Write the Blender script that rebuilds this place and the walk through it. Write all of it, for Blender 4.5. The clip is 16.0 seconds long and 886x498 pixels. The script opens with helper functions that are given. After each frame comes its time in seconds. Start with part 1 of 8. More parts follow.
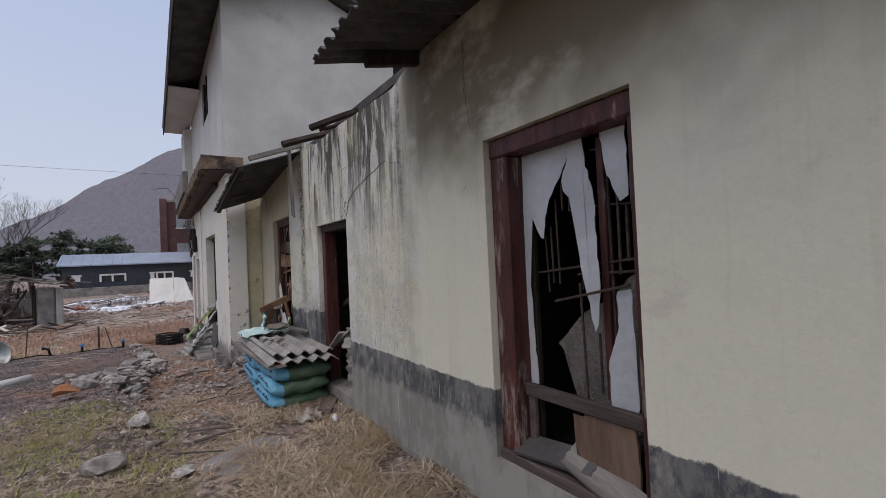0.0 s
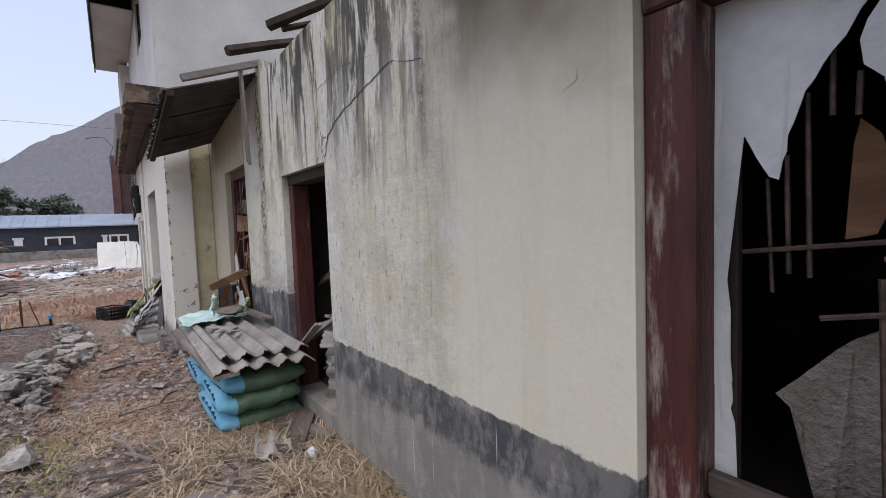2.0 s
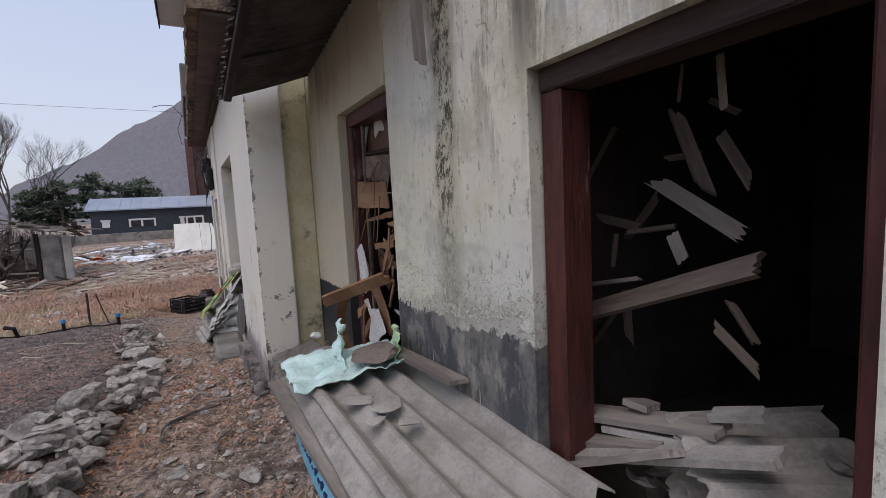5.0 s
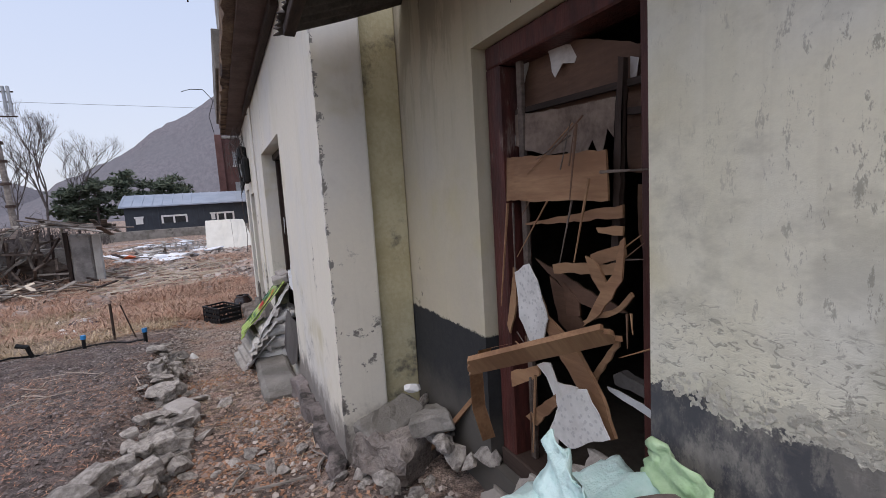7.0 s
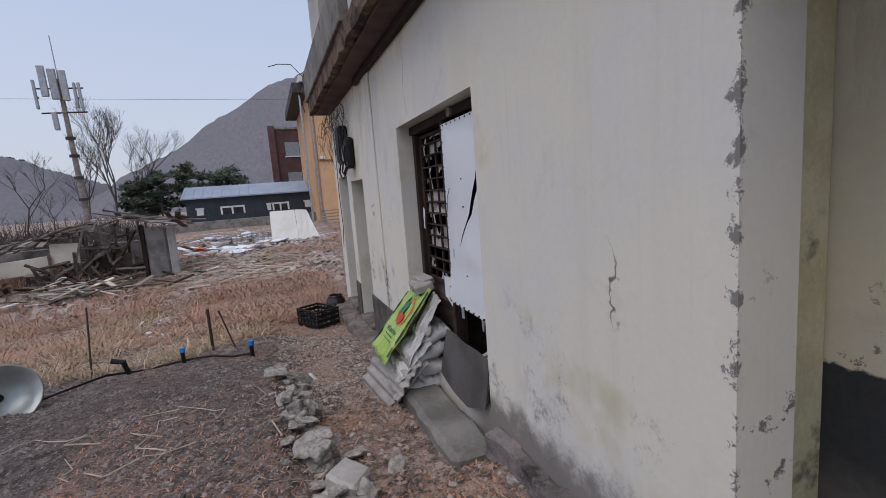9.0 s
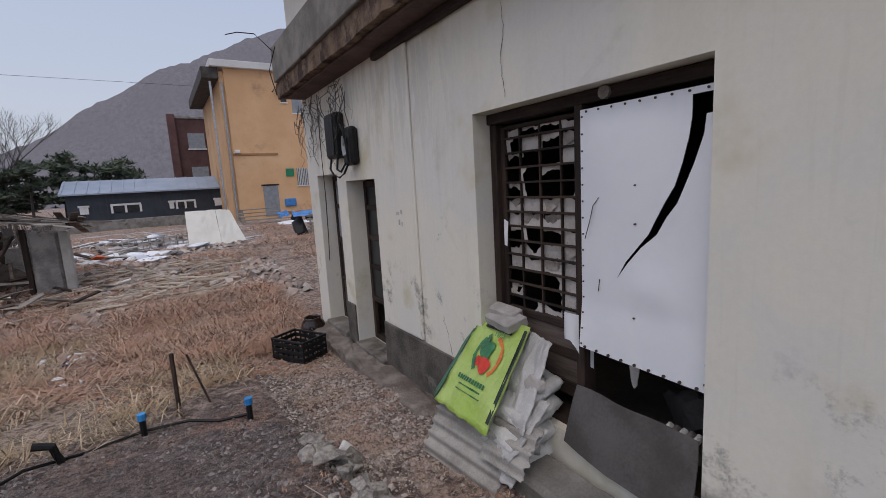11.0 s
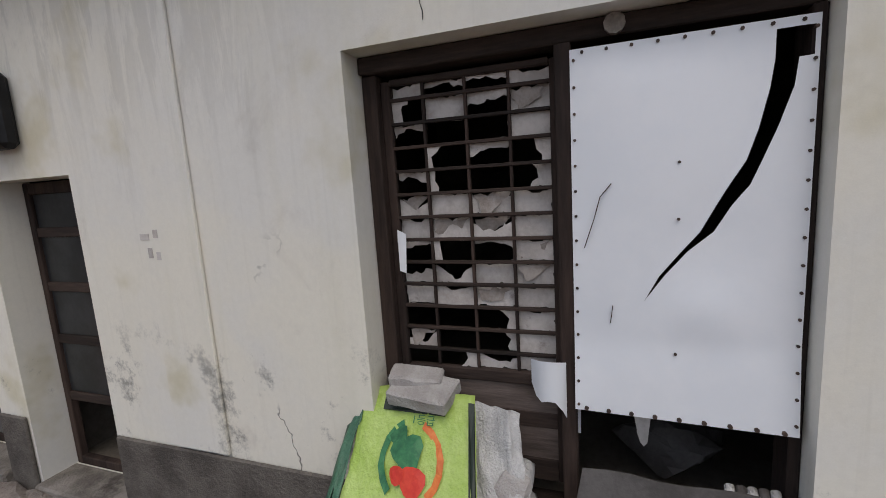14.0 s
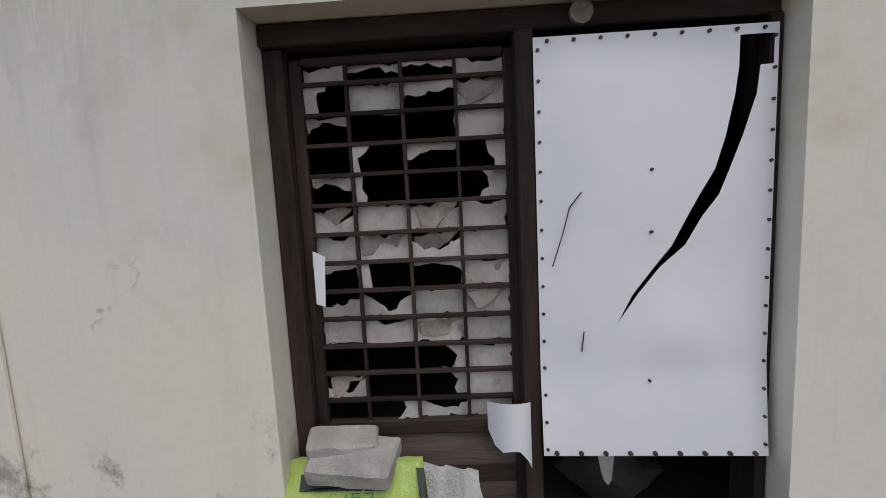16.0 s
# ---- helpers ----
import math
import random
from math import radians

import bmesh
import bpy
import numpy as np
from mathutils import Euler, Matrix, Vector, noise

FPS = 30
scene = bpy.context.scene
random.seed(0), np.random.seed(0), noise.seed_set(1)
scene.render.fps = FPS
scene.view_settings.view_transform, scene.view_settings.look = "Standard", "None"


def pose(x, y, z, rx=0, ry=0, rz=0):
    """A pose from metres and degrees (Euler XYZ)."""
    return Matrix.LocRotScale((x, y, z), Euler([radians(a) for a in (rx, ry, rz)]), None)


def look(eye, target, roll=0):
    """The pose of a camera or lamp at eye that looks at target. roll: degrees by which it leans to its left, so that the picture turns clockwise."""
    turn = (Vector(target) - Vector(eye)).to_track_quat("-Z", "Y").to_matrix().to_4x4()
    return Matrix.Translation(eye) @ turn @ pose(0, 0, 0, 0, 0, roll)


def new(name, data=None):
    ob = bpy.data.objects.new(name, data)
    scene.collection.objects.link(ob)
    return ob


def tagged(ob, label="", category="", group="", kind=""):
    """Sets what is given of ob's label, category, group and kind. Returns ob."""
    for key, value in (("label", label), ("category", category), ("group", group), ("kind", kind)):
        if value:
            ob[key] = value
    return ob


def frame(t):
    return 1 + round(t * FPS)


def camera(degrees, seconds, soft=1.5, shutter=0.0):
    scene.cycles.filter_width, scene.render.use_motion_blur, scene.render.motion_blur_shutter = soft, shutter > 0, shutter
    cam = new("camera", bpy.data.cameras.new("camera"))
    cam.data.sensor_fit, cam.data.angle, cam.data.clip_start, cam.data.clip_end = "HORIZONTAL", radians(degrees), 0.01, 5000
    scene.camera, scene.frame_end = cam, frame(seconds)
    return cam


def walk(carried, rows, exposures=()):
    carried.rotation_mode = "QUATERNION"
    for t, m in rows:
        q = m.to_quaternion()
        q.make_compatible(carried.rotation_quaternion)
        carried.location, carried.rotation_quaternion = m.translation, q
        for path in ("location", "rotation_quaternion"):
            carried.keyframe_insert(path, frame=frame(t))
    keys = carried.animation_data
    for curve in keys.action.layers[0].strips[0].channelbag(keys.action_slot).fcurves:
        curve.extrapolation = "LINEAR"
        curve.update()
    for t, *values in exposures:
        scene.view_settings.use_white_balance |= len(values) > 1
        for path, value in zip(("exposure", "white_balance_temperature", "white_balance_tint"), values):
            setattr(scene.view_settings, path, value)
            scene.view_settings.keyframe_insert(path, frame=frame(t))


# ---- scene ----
cam = camera(89.2, 16.0, 0.7)
METRES, EYE, TILT, LEAN, TURN = 10.4, 1.62, 0.0, 0.0, -32.9
ROWS = [
    (0.0, 0.0, 0.0, 0.0, 0.05, 1.17, 2.57),
    (0.5, -0.0138, 0.0348, 0.0022, 1.04, 0.32, 2.25),
    (1.0, -0.0205, 0.0575, 0.0018, 0.48, -0.83, 2.38),
    (1.5, -0.0216, 0.0899, 0.0008, -1.83, -2.58, 2.18),
    (2.0, -0.0299, 0.1139, 0.0006, -3.57, -3.49, 2.09),
    (2.5, -0.0457, 0.1446, 0.0006, -4.11, -5.08, 2.46),
    (3.0, -0.0552, 0.1734, -0.0018, -2.34, -5.8, 2.66),
    (3.5, -0.0678, 0.2088, 0.0003, 1.21, -6.07, 2.73),
    (4.0, -0.0939, 0.2429, -0.0016, 2.72, -6.1, 2.68),
    (6.5, -0.1954, 0.3827, 0.0016, 4.71, -5.89, 3.73),
    (7.0, -0.2164, 0.4108, 0.0017, 6.42, -6.59, 3.5),
    (7.5, -0.2463, 0.4376, 0.0022, 7.85, -7.42, 4.04),
    (8.0, -0.275, 0.4636, 0.0005, 10.29, -7.16, 4.85),
    (8.5, -0.3085, 0.4894, 0.0024, 12.27, -7.07, 4.91),
    (9.0, -0.35, 0.5013, 0.0055, 11.48, -7.7, 4.3),
    (11.5, -0.5052, 0.6038, 0.018, -5.17, -8.56, 3.27),
    (12.0, -0.524, 0.6276, 0.017, -12.09, -8.64, 3.42),
    (12.5, -0.5395, 0.6493, 0.0173, -18.56, -8.78, 4.03),
    (13.0, -0.5407, 0.6793, 0.0118, -24.86, -8.84, 4.03),
    (13.5, -0.5392, 0.7007, 0.0119, -30.92, -9.08, 3.51),
    (14.0, -0.5429, 0.7199, 0.01, -37.53, -8.83, 3.61),
    (14.5, -0.5472, 0.7347, 0.0102, -43.54, -8.8, 3.87),
    (15.0, -0.5462, 0.7449, 0.0094, -47.65, -8.02, 3.83),
    (15.5, -0.5407, 0.7582, 0.0077, -51.48, -7.16, 3.25),
    (16.0, -0.538, 0.7624, 0.0068, -54.83, -7.07, 2.87),
]
walk(cam, [(t, pose(0, 0, EYE, TILT, LEAN, TURN) @ pose(METRES * x, METRES * y, METRES * z, 90 + pitch, roll, yaw)) for t, x, y, z, yaw, pitch, roll in ROWS],
     [(0, -0.15, 6700, 15), (1, -0.1, 6700, 15), (1.5, 0.12, 6700, 15), (2.5, 0.3, 6600, 14), (4, -0.08, 6650, 15), (6.5, 0.18, 6750, 15), (8, 0.12, 6750, 15), (8.5, -0.13, 6600, 15), (9, -0.13, 6600, 14), (11.5, -0.25, 6800, 14), (12.5, -0.25, 6800, 13), (13, -0.08, 6850, 13), (14, 0.08, 7000, 11), (16, 0.1, 7000, 11)])

# ---- world and light: overcast winter day ----
world = bpy.data.worlds.new("overcast_sky")
scene.world = world
world.use_nodes = True
wn, wl = world.node_tree.nodes, world.node_tree.links
wn.clear()
sky = wn.new("ShaderNodeTexSky")
sky.sky_type, sky.sun_disc = "NISHITA", False
sky.sun_elevation, sky.sun_rotation = radians(66), radians(250)
sky.dust_density = 4.0
b1, b2, add, wo = wn.new("ShaderNodeBackground"), wn.new("ShaderNodeBackground"), wn.new("ShaderNodeAddShader"), wn.new("ShaderNodeOutputWorld")
b1.inputs[1].default_value = 0.05
wl.new(sky.outputs[0], b1.inputs[0])
# cloud cover: pale grey-blue, a little brighter overhead
wt, ws, wr = wn.new("ShaderNodeTexCoord"), wn.new("ShaderNodeSeparateXYZ"), wn.new("ShaderNodeValToRGB")
wl.new(wt.outputs["Generated"], ws.inputs[0])
wl.new(ws.outputs[2], wr.inputs[0])
wr.color_ramp.elements[0].position, wr.color_ramp.elements[0].color = 0.0, (0.62, 0.68, 0.78, 1)
wr.color_ramp.elements[1].position, wr.color_ramp.elements[1].color = 0.55, (0.45, 0.56, 0.77, 1)
wl.new(wr.outputs[0], b2.inputs[0])
b2.inputs[1].default_value = 0.85
wl.new(b1.outputs[0], add.inputs[0]), wl.new(b2.outputs[0], add.inputs[1]), wl.new(add.outputs[0], wo.inputs[0])
sun = new("sun", bpy.data.lights.new("sun", "SUN"))
sun.data.energy, sun.data.angle, sun.data.color = 1.3, radians(60), (1.0, 0.96, 0.9)
sun.matrix_world = look((-3.5, 2, 12), (0, 6, 0))


# ---- materials ----
class Nodes:
    """A short way to write shader nodes; sockets or numbers go in, sockets come out."""

    def __init__(self, name):
        self.m = bpy.data.materials.new(name)
        self.m.use_nodes = True
        self.t = self.m.node_tree
        self.b = self.t.nodes["Principled BSDF"]
        self.geo = self.t.nodes.new("ShaderNodeNewGeometry")
        self.tc = self.t.nodes.new("ShaderNodeTexCoord")
        self.info = self.t.nodes.new("ShaderNodeObjectInfo")
        self.pos, self.obj, self.rnd, self.isl = self.geo.outputs["Position"], self.tc.outputs["Object"], self.info.outputs["Random"], self.geo.outputs["Random Per Island"]

    def put(self, sock, v):
        if isinstance(v, bpy.types.NodeSocket):
            self.t.links.new(v, sock)
        elif isinstance(v, tuple) and len(v) == 3 and sock.type == "RGBA":
            sock.default_value = (*v, 1)
        else:
            sock.default_value = v

    def math(self, op, a, b=0.0, c=0.0, clamp=False):
        n = self.t.nodes.new("ShaderNodeMath")
        n.operation, n.use_clamp = op, clamp
        for i, v in enumerate((a, b, c)):
            self.put(n.inputs[i], v)
        return n.outputs[0]

    def noise(self, vec, scale, detail=4.0, rough=0.6, distort=0.0):
        n = self.t.nodes.new("ShaderNodeTexNoise")
        self.put(n.inputs["Vector"], vec)
        for k, v in (("Scale", scale), ("Detail", detail), ("Roughness", rough), ("Distortion", distort)):
            n.inputs[k].default_value = v
        return n.outputs[0]

    def voronoi(self, vec, scale, feature="DISTANCE_TO_EDGE"):
        n = self.t.nodes.new("ShaderNodeTexVoronoi")
        n.feature = feature
        self.put(n.inputs["Vector"], vec)
        n.inputs["Scale"].default_value = scale
        return n.outputs[0]

    def scaled(self, vec, s):
        n = self.t.nodes.new("ShaderNodeVectorMath")
        n.operation = "MULTIPLY"
        self.put(n.inputs[0], vec)
        n.inputs[1].default_value = s
        return n.outputs[0]

    def shifted(self, vec, v):
        n = self.t.nodes.new("ShaderNodeVectorMath")
        n.operation = "ADD"
        self.put(n.inputs[0], vec)
        self.put(n.inputs[1], v)
        return n.outputs[0]

    def step(self, v, lo, hi):
        n = self.t.nodes.new("ShaderNodeMapRange")
        n.interpolation_type = "SMOOTHSTEP"
        self.put(n.inputs[0], v)
        n.inputs[1].default_value, n.inputs[2].default_value = lo, hi
        return n.outputs[0]

    def mix(self, f, a, b):
        n = self.t.nodes.new("ShaderNodeMix")
        n.data_type = "RGBA"
        self.put(n.inputs[0], f)
        self.put(n.inputs[6], a)
        self.put(n.inputs[7], b)
        return n.outputs[2]

    def xyz(self, vec):
        n = self.t.nodes.new("ShaderNodeSeparateXYZ")
        self.put(n.inputs[0], vec)
        return n.outputs[0], n.outputs[1], n.outputs[2]

    def mul(self, a, b):
        return self.math("MULTIPLY", a, b)

    def within(self, v, lo, hi, soft):
        return self.mul(self.step(v, lo - soft, lo + soft), self.math("SUBTRACT", 1.0, self.step(v, hi - soft, hi + soft)))

    def done(self, color, rough=0.85, height=None, strength=0.4, dist=0.01, metal=0.0, spec=0.3):
        self.put(self.b.inputs["Base Color"], color)
        self.put(self.b.inputs["Roughness"], rough)
        self.put(self.b.inputs["Metallic"], metal)
        self.b.inputs["Specular IOR Level"].default_value = spec
        if height is not None:
            n = self.t.nodes.new("ShaderNodeBump")
            n.inputs["Strength"].default_value, n.inputs["Distance"].default_value = strength, dist
            self.put(n.inputs["Height"], height)
            self.t.links.new(n.outputs[0], self.b.inputs["Normal"])
        return self.m


def plain(name, a, b, scale=6.0, fine=60.0, rough=0.85, strength=0.4, dist=0.006, stretch=(1, 1, 1), vary=0.25, metal=0.0, spec=0.3, dirt=None, dirt_at=0.6):
    """Two-tone surface with a coarse and a fine scale of variation; each object differs a little."""
    k = Nodes(name)
    v = k.shifted(k.scaled(k.obj, stretch), k.rnd)
    n1, n2 = k.noise(v, scale, 5), k.noise(v, fine, 3)
    c = k.mix(k.step(k.math("ADD", k.mul(n1, 0.75), k.mul(n2, 0.25)), 0.35, 0.65), a, b)
    dark = k.math("MULTIPLY_ADD", k.rnd, vary, 1 - vary / 2)
    hsv = k.t.nodes.new("ShaderNodeHueSaturation")
    k.put(hsv.inputs["Value"], dark)
    k.put(hsv.inputs["Color"], c)
    c = hsv.outputs[0]
    if dirt:
        c = k.mix(k.step(k.noise(v, scale * 0.45, 6, 0.7), dirt_at, dirt_at + 0.12), c, dirt)
    return k.done(c, rough, k.math("ADD", k.mul(n1, 0.5), n2), strength, dist, metal, spec)


def plaster(name, cream, grey, band_top, band, band_dark, mould, wear=1.0):
    """Old lime plaster: blotches, run-off streaks, hairline cracks, flaking patches and a painted dado."""
    k = Nodes(name)
    p = k.pos
    x, y, z = k.xyz(p)
    big, mid, fine = k.noise(p, 0.9, 4), k.noise(p, 4.5, 5, 0.65), k.noise(p, 70, 3, 0.7)
    c = k.mix(k.step(big, 0.40, 0.62), cream, grey)
    old = k.mul(wear, k.math("MULTIPLY_ADD", k.within(k.math("ADD", y, k.mul(k.noise(p, 1.5, 4), 0.5)), 2.75, 4.65, 0.12), 0.86, 0.14))
    c = k.mix(k.mul(k.step(mid, 0.44, 0.62), k.mul(old, 0.42)), c, tuple(v * 0.68 for v in grey))
    c = k.mix(k.mul(k.step(k.noise(k.shifted(p, (6.0, 2.0, 9.0)), 3.0, 6, 0.7), 0.5, 0.68), k.mul(old, 0.7)), c, (0.74, 0.73, 0.70))
    # soot and dirt in soft clouds
    cloud = k.step(k.noise(p, 2.2, 6, 0.7, 0.6), 0.56, 0.78)
    c = k.mix(k.mul(cloud, k.math("MULTIPLY_ADD", old, 0.08, 0.24)), c, (0.27, 0.21, 0.185))
    # run-off streaks under the wall head
    sv = k.scaled(p, (3.6, 3.6, 0.6))
    streak = k.step(k.noise(sv, 1.6, 9, 0.72, 0.35), 0.46, 0.54)
    zone = k.mul(mould[2], k.mul(k.within(y, mould[0], mould[1], 0.5), k.step(k.math("ADD", z, k.mul(k.math("SUBTRACT", k.noise(k.scaled(p, (3, 3, 0.3)), 2.5), 0.5), 1.6)), 1.7, 2.5)))
    c = k.mix(k.mul(streak, zone), c, (0.04, 0.038, 0.033))
    fleck = k.mul(k.step(k.noise(k.scaled(p, (1, 1, 0.4)), 36, 5, 0.8), 0.57, 0.64), k.mul(k.within(y, 2.7, 5.4, 0.4), 0.6))
    c = k.mix(fleck, c, (0.13, 0.12, 0.10))
    thin = k.step(k.noise(k.scaled(p, (16.0, 16.0, 0.5)), 1.5, 4), 0.56, 0.68)
    c = k.mix(k.mul(thin, k.math("MULTIPLY_ADD", old, 0.25, 0.05)), c, (0.30, 0.27, 0.20))
    ochre = k.mul(k.step(k.noise(k.shifted(p, (7.0, 3.0, 1.0)), 1.4, 4), 0.55, 0.72), 0.55)
    c = k.mix(ochre, c, (0.50, 0.44, 0.25))
    # flaked spots down to grey render
    pits = k.step(k.noise(k.scaled(k.shifted(p, (3.0, 9.0, 2.0)), (1, 1, 0.45)), 22, 5, 0.75), 0.66, 0.70)
    pits = k.mul(pits, old)
    c = k.mix(k.mul(pits, 0.75), c, (0.20, 0.19, 0.17))
    # faint yellow-green bands where rain ran down the old paint
    rain = k.step(k.noise(k.scaled(k.shifted(p, (1.0, 5.0, 0.0)), (3.2, 3.2, 0.25)), 1.3, 4, 0.6), 0.5, 0.66)
    c = k.mix(k.mul(rain, k.math("MULTIPLY_ADD", old, 0.35, 0.1)), c, (0.50, 0.47, 0.31))
    scuff = k.mul(k.step(k.noise(k.scaled(k.shifted(p, (8.0, 2.0, 1.0)), (1, 1, 3.0)), 5, 6, 0.8), 0.62, 0.66), k.mul(old, 0.5))
    c = k.mix(scuff, c, (0.30, 0.285, 0.25))
    warp = k.shifted(p, k.scaled(k.comb(k.noise(p, 2.5, 4), k.noise(k.shifted(p, (5.0, 5.0, 5.0)), 2.5, 4)), (0.5, 0.5, 0.5)))
    crack = k.math("SUBTRACT", 1.0, k.step(k.voronoi(warp, 0.62), 0.0, 0.0045))
    crack = k.mul(crack, k.step(k.noise(k.shifted(p, (2.0, 0.0, 4.0)), 0.9, 2), 0.60, 0.64))
    c = k.mix(k.mul(crack, 0.85), c, (0.06, 0.055, 0.05))
    # brown leak stains below the roof edge, deepened to paint in the overhang's shade
    leak_shade = k.mul(k.step(k.noise(k.scaled(k.shifted(p, (0.0, 2.0, 5.0)), (1.0, 1.0, 1.6)), 1.5, 5, 0.6), 0.28, 0.52), k.mul(k.step(k.math("ADD", z, k.mul(k.noise(p, 2.0, 3), 0.6)), 2.2, 2.75), k.math("SUBTRACT", 1.0, k.step(y, 2.3, 2.8))))
    c = k.mix(k.mul(leak_shade, k.mul(0.9, k.math("MINIMUM", 1.0, wear))), c, (0.16, 0.125, 0.08))
    # mossy black run at the old building joint
    wy = k.math("ADD", y, k.mul(k.math("SUBTRACT", k.noise(k.scaled(p, (2, 2, 0.8)), 3.0, 5, 0.7), 0.5), 0.22))
    moss = k.mul(k.within(wy, 4.985, 5.10, 0.02), k.step(k.noise(k.scaled(p, (1, 1, 0.6)), 30, 6, 0.85), 0.48, 0.55))
    c = k.mix(k.mul(k.within(wy, 4.94, 5.12, 0.04), k.mul(0.6, k.step(z, 1.0, 1.25))), c, (0.40, 0.38, 0.265))
    c = k.mix(k.mul(moss, k.math("MULTIPLY_ADD", k.step(z, 1.25, 1.75), 0.6, 0.35)), c, (0.045, 0.042, 0.03))
    damp_cloud = k.mul(k.step(k.noise(k.scaled(k.shifted(p, (0.0, 1.0, 3.0)), (1, 1, 1.5)), 3.2, 5, 0.65), 0.50, 0.66), k.within(y, 4.0, 5.9, 0.3))
    c = k.mix(k.mul(damp_cloud, 0.35), c, (0.26, 0.25, 0.20))
    wy2 = k.math("ADD", y, k.mul(k.math("SUBTRACT", k.noise(k.scaled(p, (2, 2, 0.6)), 2.0, 4, 0.6), 0.5), 0.10))
    seam = k.mul(k.within(wy2, 2.64, 2.70, 0.02), k.step(k.noise(p, 8, 6, 0.8), 0.40, 0.58))
    c = k.mix(k.mul(seam, k.mul(0.8, k.mul(k.step(z, 1.7, 2.2), k.math("MINIMUM", 1.0, wear)))), c, (0.12, 0.115, 0.09))
    # plaster blown off by damp
    damp = k.mul(k.within(y, 4.0, 5.4, 0.2), k.within(z, 1.0, 1.24, 0.05))
    blown = k.step(k.math("ADD", k.noise(k.shifted(p, (1.0, 4.0, 6.0)), 7, 7, 0.75), k.mul(damp, 0.17)), 0.60, 0.625)
    blown = k.mul(blown, k.mul(wear, damp))
    c = k.mix(k.mul(blown, 0.45), c, (0.30, 0.285, 0.25))
    # knocked corner of the pier, down to cement
    cx, cy = k.math("ABSOLUTE", k.math("SUBTRACT", x, 0.92)), k.math("ABSOLUTE", k.math("SUBTRACT", y, 7.17))
    near = k.math("ADD", cx, cy)
    knock = k.math("SUBTRACT", 1.0, k.step(k.math("ADD", near, k.mul(k.math("SUBTRACT", k.noise(p, 11, 6, 0.8), 0.5), 0.26)), 0.0, 0.008))
    c = k.mix(knock, c, (0.23, 0.22, 0.205))
    # grime splashed up the foot of the white block
    gz = k.math("ADD", z, k.mul(k.math("SUBTRACT", k.noise(k.shifted(p, (2.0, 6.0, 1.0)), 4.5, 6, 0.75), 0.5), 0.55))
    grime = k.mul(k.math("SUBTRACT", 1.0, k.step(gz, 0.30, 0.52)), k.within(y, 7.0, 9.0, 0.2))
    c = k.mix(k.mul(grime, 0.85), c, (0.15, 0.13, 0.12))
    flk = k.mul(k.step(k.noise(k.shifted(p, (1.0, 8.0, 3.0)), 7, 6, 0.75), 0.60, 0.63), k.mul(k.within(y, 7.05, 7.19, 0.02), k.math("SUBTRACT", 1.0, k.step(z, 1.0, 1.6))))
    c = k.mix(k.mul(flk, 0.85), c, (0.11, 0.10, 0.095))
    # grey mould blooms
    bloom = k.mul(k.step(k.noise(k.shifted(p, (8.0, 1.0, 2.0)), 2.6, 7, 0.75), 0.56, 0.68), k.mul(0.7, k.mul(k.within(z, 0.3, 1.0, 0.2), k.step(y, 6.0, 7.0))))
    c = k.mix(bloom, c, (0.14, 0.135, 0.125))
    # painted dado, its upper edge worn
    torn_off = k.within(y, 4.3, 5.7, 0.12)
    edge = k.math("ADD", z, k.mul(k.math("SUBTRACT", k.noise(p, 14, 5, 0.75), 0.5), 0.06))
    edge = k.math("ADD", edge, k.mul(torn_off, k.math("MULTIPLY_ADD", k.math("SUBTRACT", k.noise(k.shifted(p, (4.0, 0.0, 7.0)), 5.5, 6, 0.7), 0.5), 0.30, -0.17)))
    low = k.math("SUBTRACT", 1.0, k.step(edge, band_top - 0.006, band_top + 0.006))
    rub = k.step(k.noise(k.scaled(p, (1, 1, 0.5)), 6, 6, 0.7), 0.42, 0.58)
    fade = k.mul(k.step(k.math("ADD", z, k.mul(k.math("SUBTRACT", k.noise(p, 5, 5, 0.7), 0.5), 0.3)), band_top - 0.24, band_top - 0.16), k.math("SUBTRACT", 1.0, k.mul(k.step(k.noise(k.scaled(p, (1, 1, 0.6)), 9, 6, 0.75), 0.5, 0.6), 0.6)))
    bc = k.mix(k.mul(rub, k.math("SUBTRACT", 1.0, k.mul(fade, 0.6))), k.mix(fade, band, band_dark), tuple(v * 1.35 for v in band))
    # past y 6 the dark dado paint is lowered further to include recess shade
    bc = k.mix(k.step(y, 5.95, 6.05), bc, k.mix(k.step(k.math("ADD", z, k.mul(k.noise(p, 3.0, 5, 0.7), 0.4)), 0.75, 0.98), (0.085, 0.078, 0.07), (0.026, 0.028, 0.031)))
    c = k.mix(low, c, bc)
    drip = k.mul(k.step(k.noise(k.scaled(p, (18.0, 18.0, 0.7)), 1.3, 3), 0.67, 0.70), k.mul(k.mul(low, k.math("SUBTRACT", 1.0, k.step(y, 5.4, 5.5))), 0.7))
    c = k.mix(drip, c, (0.62, 0.60, 0.54))
    h = k.math("ADD", k.math("ADD", k.mul(mid, 1.4), k.mul(fine, 0.6)), k.math("ADD", k.mul(pits, -0.6), k.mul(crack, -1.5)))
    h = k.math("ADD", k.math("ADD", h, k.mul(blown, -1.6)), k.mul(low, -0.2))
    zc = k.math("ADD", z, k.mul(k.math("SUBTRACT", k.noise(p, 4.0, 5, 0.7), 0.5), 0.25))
    wrinkle = k.mul(k.mul(k.within(zc, 1.10, 1.34, 0.05), k.within(y, 3.9, 5.62, 0.15)), k.math("MINIMUM", 1.0, wear))
